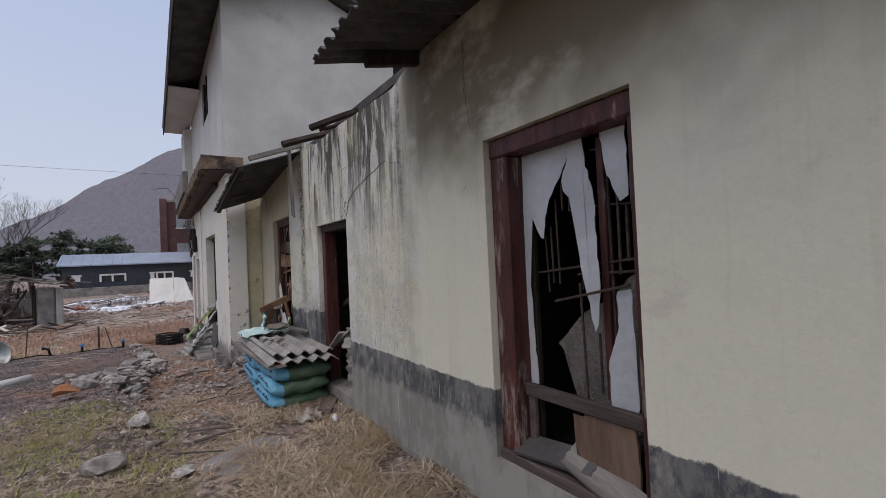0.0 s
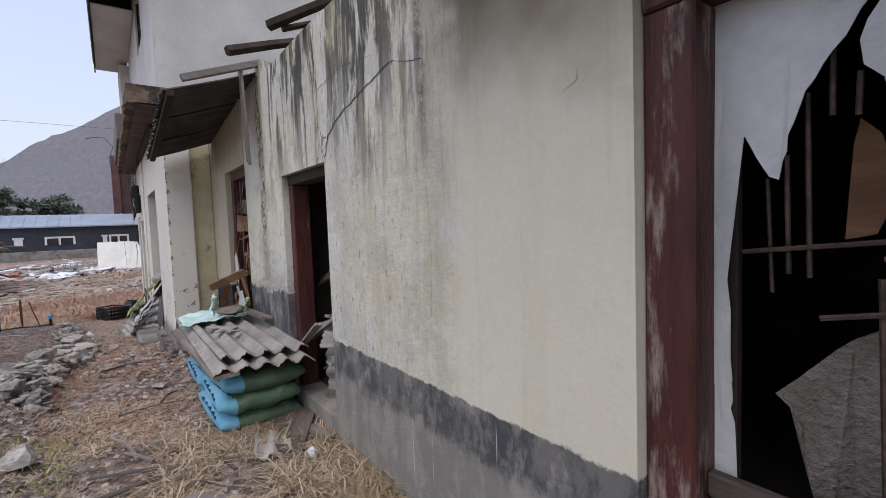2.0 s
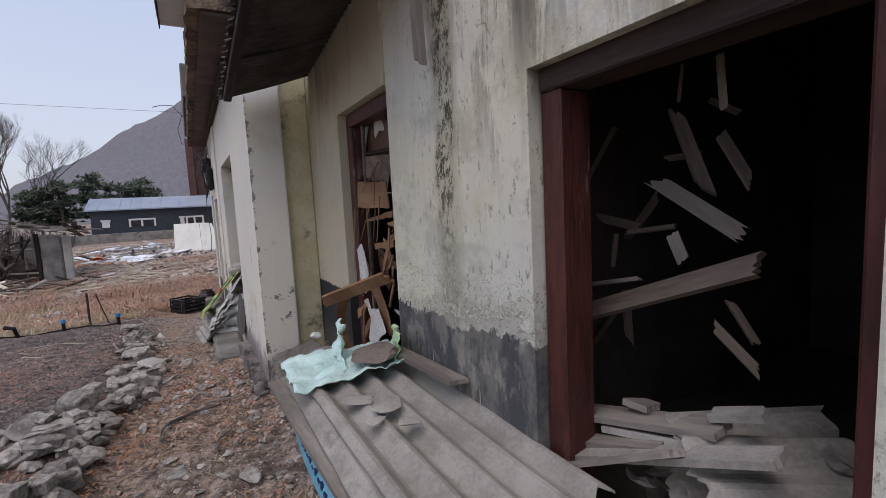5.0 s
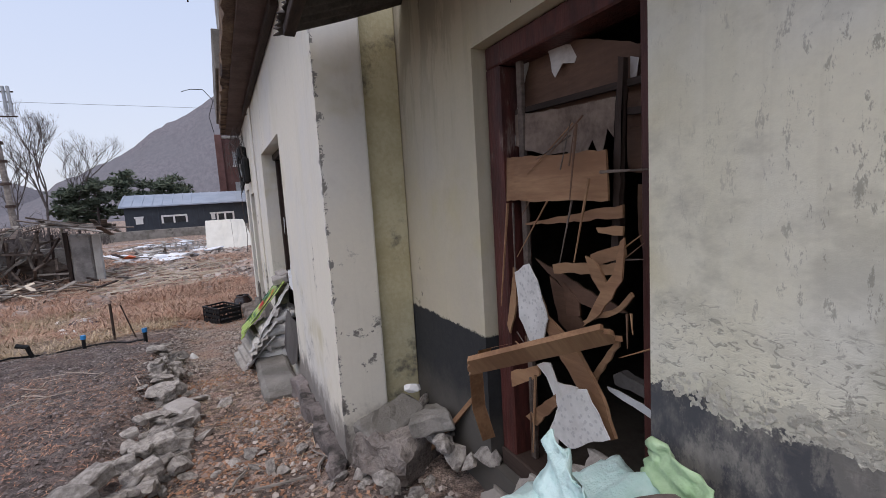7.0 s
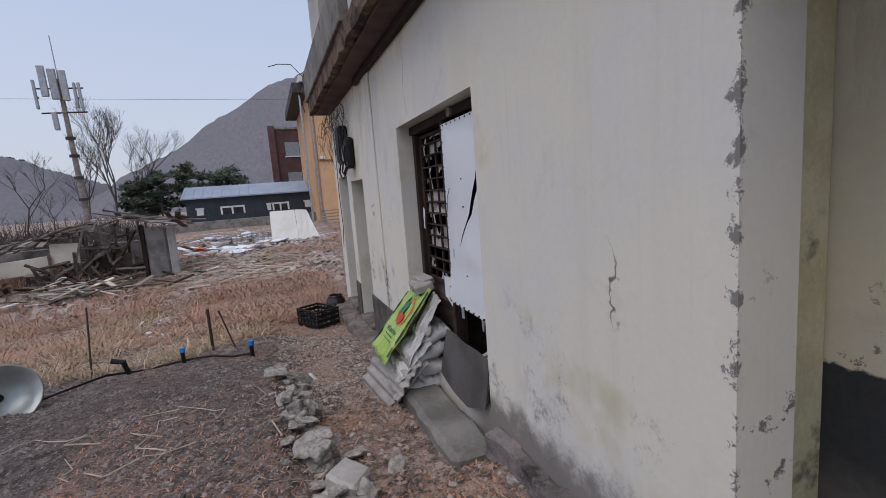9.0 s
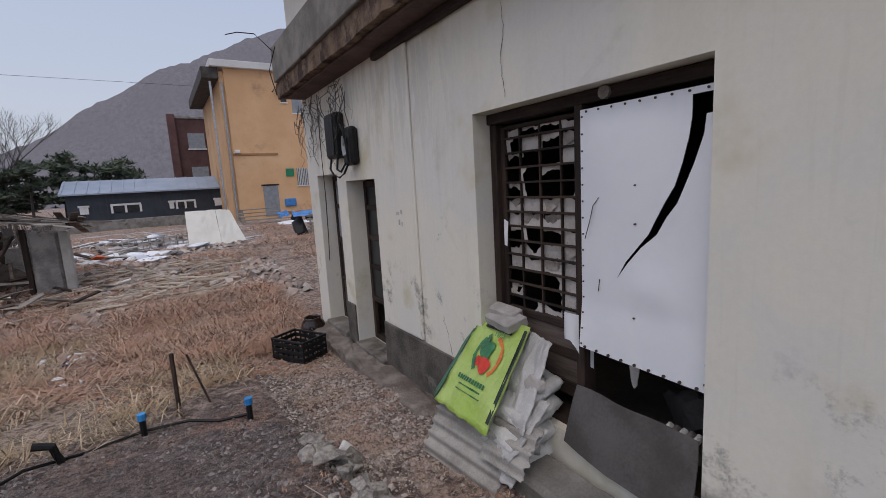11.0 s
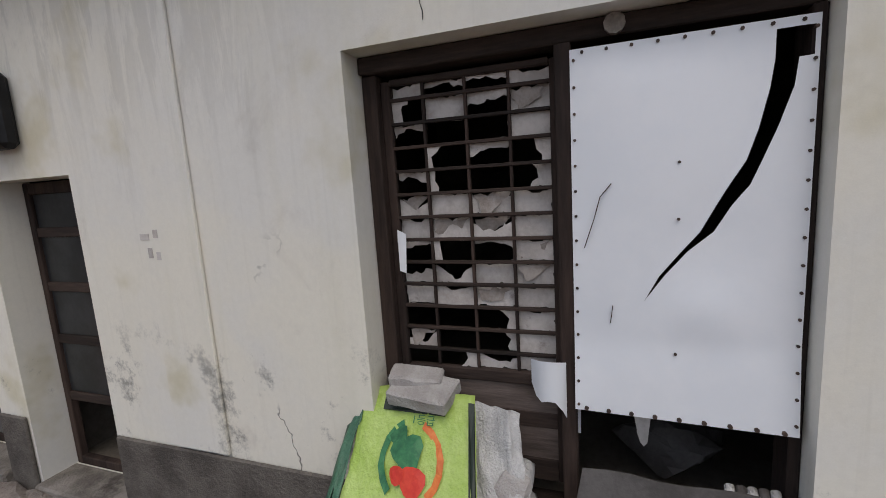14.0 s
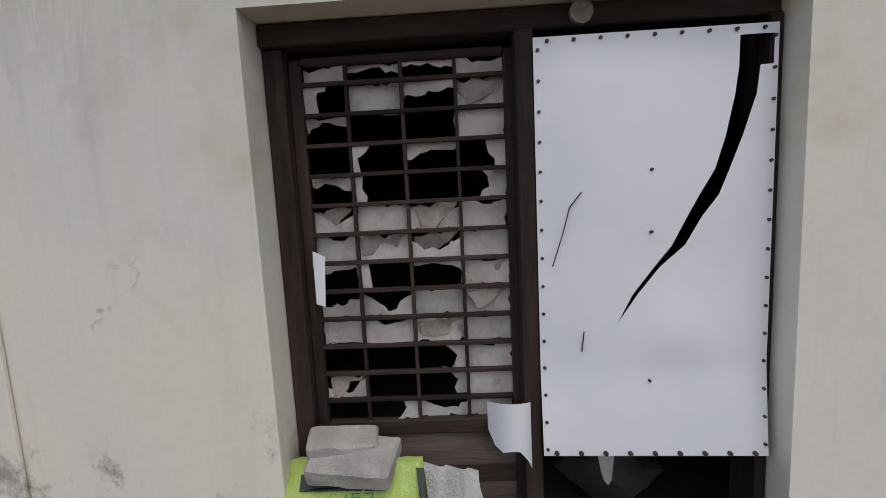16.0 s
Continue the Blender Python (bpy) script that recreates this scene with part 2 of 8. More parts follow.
    crumple = k.noise(k.scaled(p, (1, 0.7, 1.3)), 46, 4, 0.6, 1.5)
    h = k.math("ADD", h, k.mul(wrinkle, k.mul(crumple, 3.4)))
    c = k.mix(k.mul(wrinkle, k.mul(k.step(crumple, 0.46, 0.36), 0.6)), c, (0.17, 0.16, 0.135))
    grain = k.step(k.noise(p, 34, 6, 0.8), 0.3, 0.7)
    h = k.mul(k.math("ADD", h, k.mul(grain, 0.35)), k.math("MULTIPLY_ADD", old, 0.85, 0.15))
    c = k.mix(k.mul(k.math("SUBTRACT", 1.0, grain), k.math("MULTIPLY_ADD", old, 0.16, 0.06)), c, (0.16, 0.15, 0.13))
    return k.done(c, 0.9, h, 0.4, 0.008)


def comb(self, a, b, c=0.0):
    n = self.t.nodes.new("ShaderNodeCombineXYZ")
    self.put(n.inputs[0], a), self.put(n.inputs[1], b), self.put(n.inputs[2], c)
    return n.outputs[0]


Nodes.comb = comb

PLASTER_A = plaster("old_cream_plaster", (0.70, 0.665, 0.53), (0.64, 0.63, 0.565), 0.95, (0.235, 0.22, 0.195), (0.07, 0.072, 0.08), (2.6, 5.0, 0.95))
# recess: yellowed base colour, taken darker to hold the awning's shade
PLASTER_R = plaster("yellowed_shaded_plaster", (0.54, 0.485, 0.36), (0.50, 0.455, 0.36), 1.03, (0.225, 0.21, 0.185), (0.13, 0.125, 0.115), (6.6, 7.2, 0.4), 0.8)
PLASTER_B = plaster("white_limewash", (0.75, 0.71, 0.615), (0.70, 0.68, 0.63), -2.0, (0.15, 0.14, 0.12), (0.10, 0.095, 0.085), (10.6, 14.2, 0.14), 0.12)
PLASTER_T = plain("grey_cement_render", (0.44, 0.425, 0.39), (0.56, 0.545, 0.505), 1.3, 50, 0.92, 0.6, 0.012, dirt=(0.34, 0.33, 0.30), dirt_at=0.54)
PALE_T = plain("pale_painted_render", (0.50, 0.49, 0.47), (0.60, 0.59, 0.57), 1.2, 50, 0.9, 0.3, 0.008)
YELLOW = plain("yellow_oil_paint_on_render", (0.44, 0.39, 0.24), (0.54, 0.50, 0.34), 5.0, 40, 0.7, 0.5, 0.01, dirt=(0.15, 0.135, 0.11), dirt_at=0.53)
CONCRETE = plain("weathered_concrete", (0.155, 0.145, 0.13), (0.275, 0.26, 0.24), 3.0, 70, 0.93, 0.6, 0.012, dirt=(0.10, 0.095, 0.085), dirt_at=0.56)
DIRTYCON = plain("dirty_concrete", (0.12, 0.105, 0.09), (0.25, 0.225, 0.20), 5, 70, 0.93, 0.8, 0.015, dirt=(0.07, 0.06, 0.052), dirt_at=0.55)
RUST = plain("rusty_spalled_concrete", (0.10, 0.065, 0.05), (0.27, 0.19, 0.13), 6.0, 60, 0.92, 0.8, 0.02, dirt=(0.05, 0.035, 0.03), dirt_at=0.5)
SOFFIT = plain("dark_brown_soffit", (0.075, 0.05, 0.045), (0.13, 0.09, 0.08), 3.0, 40, 0.85, 0.4, 0.01)
REDWOOD = plain("peeling_red_brown_paint", (0.045, 0.016, 0.014), (0.095, 0.03, 0.025), 16, 70, 0.5, 0.6, 0.006, (1, 1, 0.2), dirt=(0.30, 0.235, 0.20), dirt_at=0.575)
DARKWOOD = plain("dark_weathered_wood", (0.016, 0.010, 0.008), (0.058, 0.037, 0.029), 6, 60, 0.8, 0.6, 0.006, (1, 1, 0.12))
DARKWOOD_Y = plain("dark_weathered_wood_lengthwise", (0.016, 0.011, 0.009), (0.058, 0.038, 0.030), 6, 60, 0.8, 0.6, 0.006, (1, 0.12, 1))
GREYWOOD = plain("grey_weathered_timber", (0.15, 0.13, 0.115), (0.30, 0.27, 0.24), 6, 70, 0.88, 0.6, 0.006, (0.15, 1, 1))
OLDWOOD = plain("brown_weathered_timber", (0.06, 0.045, 0.038), (0.16, 0.125, 0.105), 6, 70, 0.88, 0.6, 0.006, (0.15, 1, 1))
OLDWOOD_Y = plain("brown_weathered_rail", (0.06, 0.045, 0.038), (0.15, 0.115, 0.1), 6, 70, 0.85, 0.6, 0.006, (1, 0.12, 1))
PLY = plain("split_plywood", (0.19, 0.10, 0.055), (0.34, 0.20, 0.11), 5, 70, 0.75, 0.5, 0.004, (1, 0.12, 1), 0.4)
DULLPLY = plain("dull_plywood", (0.11, 0.065, 0.045), (0.20, 0.13, 0.09), 5, 70, 0.75, 0.5, 0.004, (1, 1, 0.15))
WALLPAPER = plain("torn_wallpaper", (0.58, 0.56, 0.52), (0.68, 0.66, 0.63), 14, 90, 0.85, 0.3, 0.003)
PAPER = plain("old_window_paper", (0.38, 0.34, 0.31), (0.54, 0.50, 0.47), 9, 60, 0.9, 0.4, 0.004, dirt=(0.24, 0.2, 0.18), dirt_at=0.6)
PAPER_D = plain("brown_old_paper", (0.20, 0.165, 0.14), (0.36, 0.32, 0.29), 9, 60, 0.9, 0.5, 0.005)
SHEET = plain("white_vinyl_panel", (0.72, 0.74, 0.77), (0.77, 0.78, 0.80), 2.5, 8, 0.42, 0.12, 0.01, vary=0.05, spec=0.5)
SHEET_DIRTY = plain("dirty_white_vinyl_panel", (0.42, 0.43, 0.44), (0.55, 0.555, 0.56), 2.5, 30, 0.5, 0.25, 0.02, vary=0.1, spec=0.5, dirt=(0.36, 0.35, 0.34), dirt_at=0.58)
IRON = plain("rusty_iron_bar", (0.045, 0.035, 0.032), (0.11, 0.075, 0.06), 20, 90, 0.7, 0.4, 0.003, metal=0.4)
BLACK = plain("black_plastic", (0.008, 0.008, 0.009), (0.015, 0.015, 0.016), 10, 60, 0.5, 0.2, 0.003, spec=0.25)
DARKBOARD = plain("dirty_dark_panel", (0.075, 0.068, 0.064), (0.13, 0.12, 0.115), 3, 60, 0.55, 0.3, 0.006)
SLATE = plain("fibre_cement_sheet", (0.24, 0.22, 0.20), (0.38, 0.36, 0.33), 5, 80, 0.9, 0.5, 0.006, dirt=(0.12, 0.11, 0.1), dirt_at=0.6)
TIN = plain("dark_corrugated_roofing", (0.045, 0.04, 0.038), (0.10, 0.09, 0.085), 4, 60, 0.8, 0.4, 0.006)
CARD = plain("mouldy_insulation_board", (0.17, 0.145, 0.125), (0.30, 0.265, 0.235), 5, 60, 0.9, 0.9, 0.02)
STONE = plain("field_stone", (0.20, 0.18, 0.165), (0.47, 0.435, 0.40), 5, 60, 0.9, 0.7, 0.012, vary=0.5)
BLOCK = plain("cement_block", (0.36, 0.33, 0.31), (0.48, 0.455, 0.43), 9, 120, 0.95, 0.9, 0.008, vary=0.2)
BLUEBAG = plain("teal_woven_sack", (0.09, 0.30, 0.43), (0.16, 0.42, 0.55), 4, 120, 0.5, 0.4, 0.006, spec=0.5)
GREENBAG = plain("dark_green_plastic_sack", (0.045, 0.085, 0.05), (0.10, 0.16, 0.09), 4, 60, 0.42, 0.4, 0.01, spec=0.5)
NAVY = plain("navy_print", (0.015, 0.03, 0.09), (0.03, 0.05, 0.13), 20, 80, 0.5, 0.1, 0.002)
MINT = plain("mint_plastic_sack", (0.42, 0.64, 0.61), (0.60, 0.76, 0.74), 3, 40, 0.38, 0.4, 0.02, spec=0.5, dirt=(0.12, 0.45, 0.38), dirt_at=0.62)
GREENFILM = plain("pale_green_film", (0.30, 0.48, 0.24), (0.46, 0.62, 0.38), 4, 40, 0.4, 0.4, 0.01, spec=0.5)
LIME = plain("lime_green_plastic_bag", (0.30, 0.45, 0.06), (0.43, 0.56, 0.16), 3, 40, 0.35, 0.5, 0.02, vary=0.05, spec=0.5)
LIME_D = plain("green_bag_back", (0.03, 0.10, 0.06), (0.06, 0.16, 0.09), 3, 40, 0.4, 0.5, 0.02, spec=0.5)
SACK = plain("dusty_white_sack", (0.46, 0.45, 0.44), (0.66, 0.65, 0.63), 4, 90, 0.75, 0.7, 0.02)
PRINT_R = plain("red_print", (0.5, 0.03, 0.02), (0.6, 0.06, 0.03), 20, 60, 0.4, 0.1, 0.002)
PRINT_G = plain("green_print", (0.02, 0.11, 0.05), (0.05, 0.20, 0.08), 20, 60, 0.4, 0.1, 0.002)
PRINT_O = plain("orange_print", (0.6, 0.13, 0.03), (0.66, 0.2, 0.05), 20, 60, 0.4, 0.1, 0.002)
PRINT_K = plain("black_print", (0.02, 0.03, 0.02), (0.03, 0.04, 0.03), 20, 60, 0.4, 0.1, 0.002)
WHITE = plain("white_paint", (0.66, 0.66, 0.66), (0.74, 0.74, 0.73), 3, 40, 0.6, 0.2, 0.005, vary=0.1)
GLASSY = plain("dusty_dark_glass", (0.015, 0.016, 0.017), (0.035, 0.037, 0.04), 4, 40, 0.3, 0.1, 0.002, spec=0.35)
GREYGLASS = plain("frosted_grey_glass", (0.20, 0.22, 0.24), (0.28, 0.30, 0.32), 4, 40, 0.3, 0.1, 0.002, spec=0.6)
ORANGE = plain("ochre_painted_render", (0.62, 0.37, 0.20), (0.70, 0.45, 0.26), 0.5, 20, 0.9, 0.3, 0.01, dirt=(0.42, 0.25, 0.15), dirt_at=0.56)
BRICKWALL = plain("dark_red_brick", (0.095, 0.05, 0.047), (0.14, 0.075, 0.07), 1.0, 12, 0.9, 0.3, 0.01)
BARN = plain("slate_blue_cladding", (0.035, 0.042, 0.055), (0.05, 0.06, 0.075), 1, 20, 0.6, 0.2, 0.01, vary=0.1)
BARNROOF = plain("pale_blue_grey_metal_roof", (0.25, 0.30, 0.38), (0.31, 0.36, 0.44), 0.8, 20, 0.5, 0.2, 0.01, vary=0.05)
BLUE = plain("blue_tarpaulin", (0.03, 0.16, 0.45), (0.06, 0.24, 0.55), 5, 40, 0.4, 0.4, 0.02, spec=0.5)
STRAW = plain("dry_straw", (0.30, 0.20, 0.105), (0.46, 0.35, 0.20), 3, 30, 0.9, 0.1, 0.002)
RUSSET = plain("dead_russet_weeds", (0.17, 0.075, 0.035), (0.30, 0.15, 0.075), 2, 30, 0.9, 0.1, 0.002)
MOSS = plain("yellow_green_grass", (0.13, 0.15, 0.04), (0.26, 0.26, 0.09), 3, 30, 0.9, 0.1, 0.002)
BARK = plain("grey_bark", (0.065, 0.055, 0.052), (0.12, 0.105, 0.10), 4, 40, 0.9, 0.4, 0.01)
NEEDLE = plain("pine_needles", (0.05, 0.07, 0.05), (0.11, 0.13, 0.09), 1.5, 20, 0.9, 0.2, 0.01)
SNOW = plain("old_snow", (0.66, 0.68, 0.72), (0.78, 0.79, 0.82), 2, 30, 0.8, 0.3, 0.02)
GALV = plain("galvanised_steel", (0.30, 0.31, 0.32), (0.42, 0.43, 0.44), 5, 50, 0.4, 0.1, 0.003, metal=0.7)
ONGGI = plain("dark_glazed_pottery", (0.016, 0.009, 0.008), (0.03, 0.016, 0.013), 6, 40, 0.22, 0.1, 0.003, spec=0.6)


def ground_material():
    k = Nodes("earth_and_rubble")
    p = k.pos
    x, y, z = k.xyz(p)
    big, mid, fine = k.noise(p, 0.7, 5), k.noise(p, 5.0, 6, 0.7), k.noise(p, 45, 4, 0.7)
    c = k.mix(k.step(mid, 0.38, 0.64), (0.15, 0.105, 0.090), (0.55, 0.425, 0.36))
    c = k.mix(k.mul(k.step(big, 0.45, 0.65), 0.55), c, (0.50, 0.315, 0.24))
    wx = k.math("ADD", x, k.mul(k.math("SUBTRACT", k.noise(p, 1.2, 4), 0.5), 0.9))
    wy = k.math("ADD", y, k.mul(k.math("SUBTRACT", k.noise(k.shifted(p, (4.0, 4.0, 0.0)), 1.0, 4), 0.5), 1.6))
    bed = k.mul(k.within(wx, -4.2, -0.15, 0.15), k.within(wy, 5.4, 11.9, 0.3))
    c = k.mix(k.mul(bed, k.step(mid, 0.25, 0.6)), c, (0.15, 0.125, 0.122))
    rusty = k.mul(bed, k.mul(k.within(wx, -1.7, 0.1, 0.25), k.step(k.noise(k.shifted(p, (3.0, 1.0, 0.0)), 0.9, 4), 0.50, 0.62)))
    c = k.mix(k.mul(rusty, 0.7), c, (0.46, 0.27, 0.19))
    straw = k.mul(k.step(wy, 12.0, 14.0), k.step(k.noise(p, 1.8, 5), 0.35, 0.6))
    c = k.mix(k.mul(straw, 0.75), c, (0.52, 0.38, 0.29))
    tan = k.mul(k.within(wx, -6.0, -1.2, 0.4), k.within(wy, 11.8, 14.0, 0.4))
    c = k.mix(k.mul(tan, 0.6), c, (0.56, 0.43, 0.33))
    near = k.mul(k.math("SUBTRACT", 1.0, k.step(wy, 4.3, 5.6)), k.step(k.noise(p, 2.2, 4), 0.40, 0.58))
    c = k.mix(k.mul(near, 0.7), c, (0.40, 0.32, 0.22))
    green = k.mul(k.math("SUBTRACT", 1.0, k.step(wy, 4.8, 5.8)), k.mul(k.within(wx, -1.6, 0.1, 0.25), k.step(k.noise(p, 3.0, 4), 0.50, 0.62)))
    c = k.mix(k.mul(green, 0.7), c, (0.16, 0.17, 0.05))
    snow = k.mul(k.within(wy, 25.5, 40.0, 1.0), k.step(k.noise(k.scaled(p, (0.5, 1.4, 1)), 0.8, 5), 0.55, 0.60))
    c = k.mix(snow, c, (0.72, 0.73, 0.77))
    litter = k.step(k.noise(k.scaled(k.shifted(p, k.scaled(k.comb(k.noise(p, 3, 3), k.noise(k.shifted(p, (9.0, 2.0, 0.0)), 3, 3)), (0.6, 0.6, 0))), (9, 40, 1)), 1.0, 4, 0.7), 0.60, 0.66)
    c = k.mix(k.mul(litter, 0.5), c, (0.45, 0.37, 0.28))
    clod = k.noise(p, 14, 6, 0.75)
    c = k.mix(k.mul(k.step(clod, 0.56, 0.42), 0.75), c, (0.045, 0.036, 0.033))
    speck = k.noise(p, 110, 4, 0.8)
    c = k.mix(k.mul(k.step(speck, 0.5, 0.36), 0.6), c, (0.05, 0.04, 0.036))
    c = k.mix(k.mul(k.step(speck, 0.56, 0.68), 0.5), c, (0.46, 0.40, 0.35))
    crumbs = k.voronoi(p, 38, "F1")
    peb = k.mul(k.math("SUBTRACT", 1.0, k.step(crumbs, 0.15, 0.42)), k.step(k.noise(p, 8, 3), 0.48, 0.6))
    c = k.mix(k.mul(peb, 0.55), c, (0.33, 0.29, 0.265))
    h = k.math("ADD", k.math("ADD", k.math("ADD", k.mul(mid, 1.5), k.mul(clod, 1.6)), k.mul(fine, 0.8)), k.mul(peb, 0.5))
    return k.done(c, 0.95, h, 0.9, 0.03)


GROUND = ground_material()


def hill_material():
    k = Nodes("hazed_wooded_hillside")
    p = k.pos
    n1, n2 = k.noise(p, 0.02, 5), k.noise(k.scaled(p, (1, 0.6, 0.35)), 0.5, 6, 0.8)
    # distance haze is mixed into the base colour: pale, bluish, low contrast
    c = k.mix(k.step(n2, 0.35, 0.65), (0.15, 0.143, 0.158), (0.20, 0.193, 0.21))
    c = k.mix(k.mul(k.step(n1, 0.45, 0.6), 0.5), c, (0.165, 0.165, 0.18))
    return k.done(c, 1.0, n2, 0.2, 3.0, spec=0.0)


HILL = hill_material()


# ---- mesh helpers ----
rng = random.Random(7)


def mesh_of(name, bm, material, smooth=False):
    me = bpy.data.meshes.new(name)
    bmesh.ops.recalc_face_normals(bm, faces=bm.faces)
    bm.to_mesh(me)
    bm.free()
    for m in material if isinstance(material, (list, tuple)) else [material]:
        me.materials.append(m)
    if smooth:
        me.polygons.foreach_set("use_smooth", [True] * len(me.polygons))
    return me


def thing(name, at, label, category, turn=0.0, group="", kind="", tilt=(0, 0)):
    ob = new(name)
    ob.matrix_world = pose(*at, tilt[0], tilt[1], turn)
    return tagged(ob, label, category, group, kind)


def part(name, bm, material, parent, label="", smooth=False):
    ob = new(name, mesh_of(name, bm, material, smooth))
    ob.parent = parent
    return tagged(ob, label) if label else ob


def lone(name, bm, material, label="", category="", kind="", smooth=False, at=None, group=""):
    ob = new(name, mesh_of(name, bm, material, smooth))
    if at is not None:
        ob.matrix_world = at
    return tagged(ob, label, category, group, kind)


def box(bm, a, b, bevel=0.0, m=None, mi=0):
    """A box between two corners, edges bevelled, moved by m."""
    r = bmesh.ops.create_cube(bm, size=1)
    vs = r["verts"]
    for v in vs:
        v.co = Vector([(a[i] + b[i]) / 2 + v.co[i] * abs(b[i] - a[i]) for i in range(3)])
    if bevel:
        es = list({e for v in vs for e in v.link_edges})
        g = bmesh.ops.bevel(bm, geom=es, offset=bevel, segments=1, affect="EDGES")
        vs = list({v for f in g["faces"] for v in f.verts} | {v for v in vs if v.is_valid})
    if m is not None:
        bmesh.ops.transform(bm, matrix=m, verts=vs)
    if mi:
        for f in {f for v in vs for f in v.link_faces}:
            f.material_index = mi
    return vs


def boxed(a, b, bevel=0.004, m=None):
    bm = bmesh.new()
    box(bm, a, b, bevel, m)
    return bm


def rod(bm, pts, r=0.01, sides=6, taper=1.0):
    """A round bar along a line of points."""
    pts = [Vector(p) for p in pts]
    rings = []
    for i, p in enumerate(pts):
        d = (pts[min(i + 1, len(pts) - 1)] - pts[max(i - 1, 0)]).normalized()
        u = d.orthogonal().normalized()
        w = d.cross(u)
        rr = r * (1 + (taper - 1) * i / max(1, len(pts) - 1))
        rings.append([bm.verts.new(p + rr * (math.cos(a) * u + math.sin(a) * w)) for a in [2 * math.pi * j / sides for j in range(sides)]])
    for a, b in zip(rings, rings[1:]):
        # match the ring turned least
        k = min(range(sides), key=lambda s: (a[0].co - b[s].co).length)
        for j in range(sides):
            bm.faces.new((a[j], a[(j + 1) % sides], b[(j + 1 + k) % sides], b[(j + k) % sides]))
    bm.faces.new(rings[0][::-1]), bm.faces.new(rings[-1])


def rodded(pts, r=0.01, sides=6, taper=1.0):
    bm = bmesh.new()
    rod(bm, pts, r, sides, taper)
    return bm


def plank(length, width, thick, split=0.0, seed=0):
    """A board along x, centred, with splintered ends."""
    q = random.Random(seed)
    bm = bmesh.new()
    n = 8
    top, bot = [], []
    for s in (-1, 1):
        for j in range(n):
            yy = (j / (n - 1) - 0.5) * width * q.uniform(0.94, 1.0)
            if j == 0:
                sl, of = q.uniform(-1, 1), q.random()
            xx = s * (length / 2 - split * (0.5 + 0.5 * sl * (2 * j / (n - 1) - 1)) - split * 0.35 * q.random() ** 3)
            top.append(bm.verts.new((xx, yy, thick / 2)))
            bot.append(bm.verts.new((xx, yy, -thick / 2)))
    for L in (top, bot):
        for j in range(n - 1):
            bm.faces.new((L[j], L[j + 1], L[n + j + 1], L[n + j]))
    for s in (0, n):
        for j in range(n - 1):
            bm.faces.new((top[s + j], top[s + j + 1], bot[s + j + 1], bot[s + j]))
    for j in (0, n - 1):
        bm.faces.new((top[j], top[n + j], bot[n + j], bot[j]))
    return bm


def torn(outline, x, thick=0.004, curl=0.0, rough=0.012, seed=1, cut=0.04):
    """A torn sheet in the y-z plane at x: the outline broken into small steps, curling outwards."""
    q = random.Random(seed)
    pts = []
    for (a, b), (c, d) in zip(outline, outline[1:] + outline[:1]):
        n = max(1, int(math.hypot(c - a, d - b) / cut))
        for i in range(n):
            f = i / n
            j = rough * (0 if i == 0 else 1)
            pts.append((a + (c - a) * f + q.uniform(-j, j), b + (d - b) * f + q.uniform(-j, j)))
    bm = bmesh.new()
    vs = [bm.verts.new((x, a, b)) for a, b in pts]
    f = bm.faces.new(vs)
    bmesh.ops.triangulate(bm, faces=[f])
    bmesh.ops.subdivide_edges(bm, edges=[e for e in bm.edges if e.calc_length() > 0.12], cuts=1)
    for v in bm.verts:
        v.co.x += curl * noise.noise(Vector((v.co.y * 4, v.co.z * 3, seed * 5.3)))
    r = bmesh.ops.extrude_face_region(bm, geom=bm.faces[:])
    for v in r["geom"]:
        if isinstance(v, bmesh.types.BMVert):
            v.co.x += thick
    return bm


def wavy(length, width, pitch=0.13, depth=0.04, thick=0.007, sag=0.0, seed=0, steps=8, ragged=0.0):
    """Corrugated sheet: waves run along x, the profile shows along y; its upper side is up."""
    q = random.Random(seed)
    bm = bmesh.new()
    nx, ny = 8, max(4, int(width / pitch * steps))
    rows = [[], []]
    jag = [[q.uniform(-ragged, ragged) if s in (0, nx) else 0 for s in range(nx + 1)] for _ in range(ny + 1)]
    for L, dz in zip(rows, (0, -thick)):
        for i in range(nx + 1):
            for j in range(ny + 1):
                xx, yy = (i / nx - 0.5) * length + jag[j][i], (j / ny - 0.5) * width
                L.append(bm.verts.new((xx, yy, depth / 2 * math.cos(2 * math.pi * yy / pitch) + dz - sag * (1 - (2 * i / nx - 1) ** 2) + 0.006 * noise.noise(Vector((xx * 3, yy * 3, seed))))))
    w = ny + 1
    for L in rows:
        for i in range(nx):
            for j in range(ny):
                bm.faces.new((L[i * w + j], L[i * w + j + 1], L[(i + 1) * w + j + 1], L[(i + 1) * w + j]))
    T, B = rows
    for i in (0, nx):
        for j in range(ny):
            bm.faces.new((T[i * w + j], T[i * w + j + 1], B[i * w + j + 1], B[i * w + j]))
    for j in (0, ny):
        for i in range(nx):
            bm.faces.new((T[i * w + j], T[(i + 1) * w + j], B[(i + 1) * w + j], B[i * w + j]))
    return bm


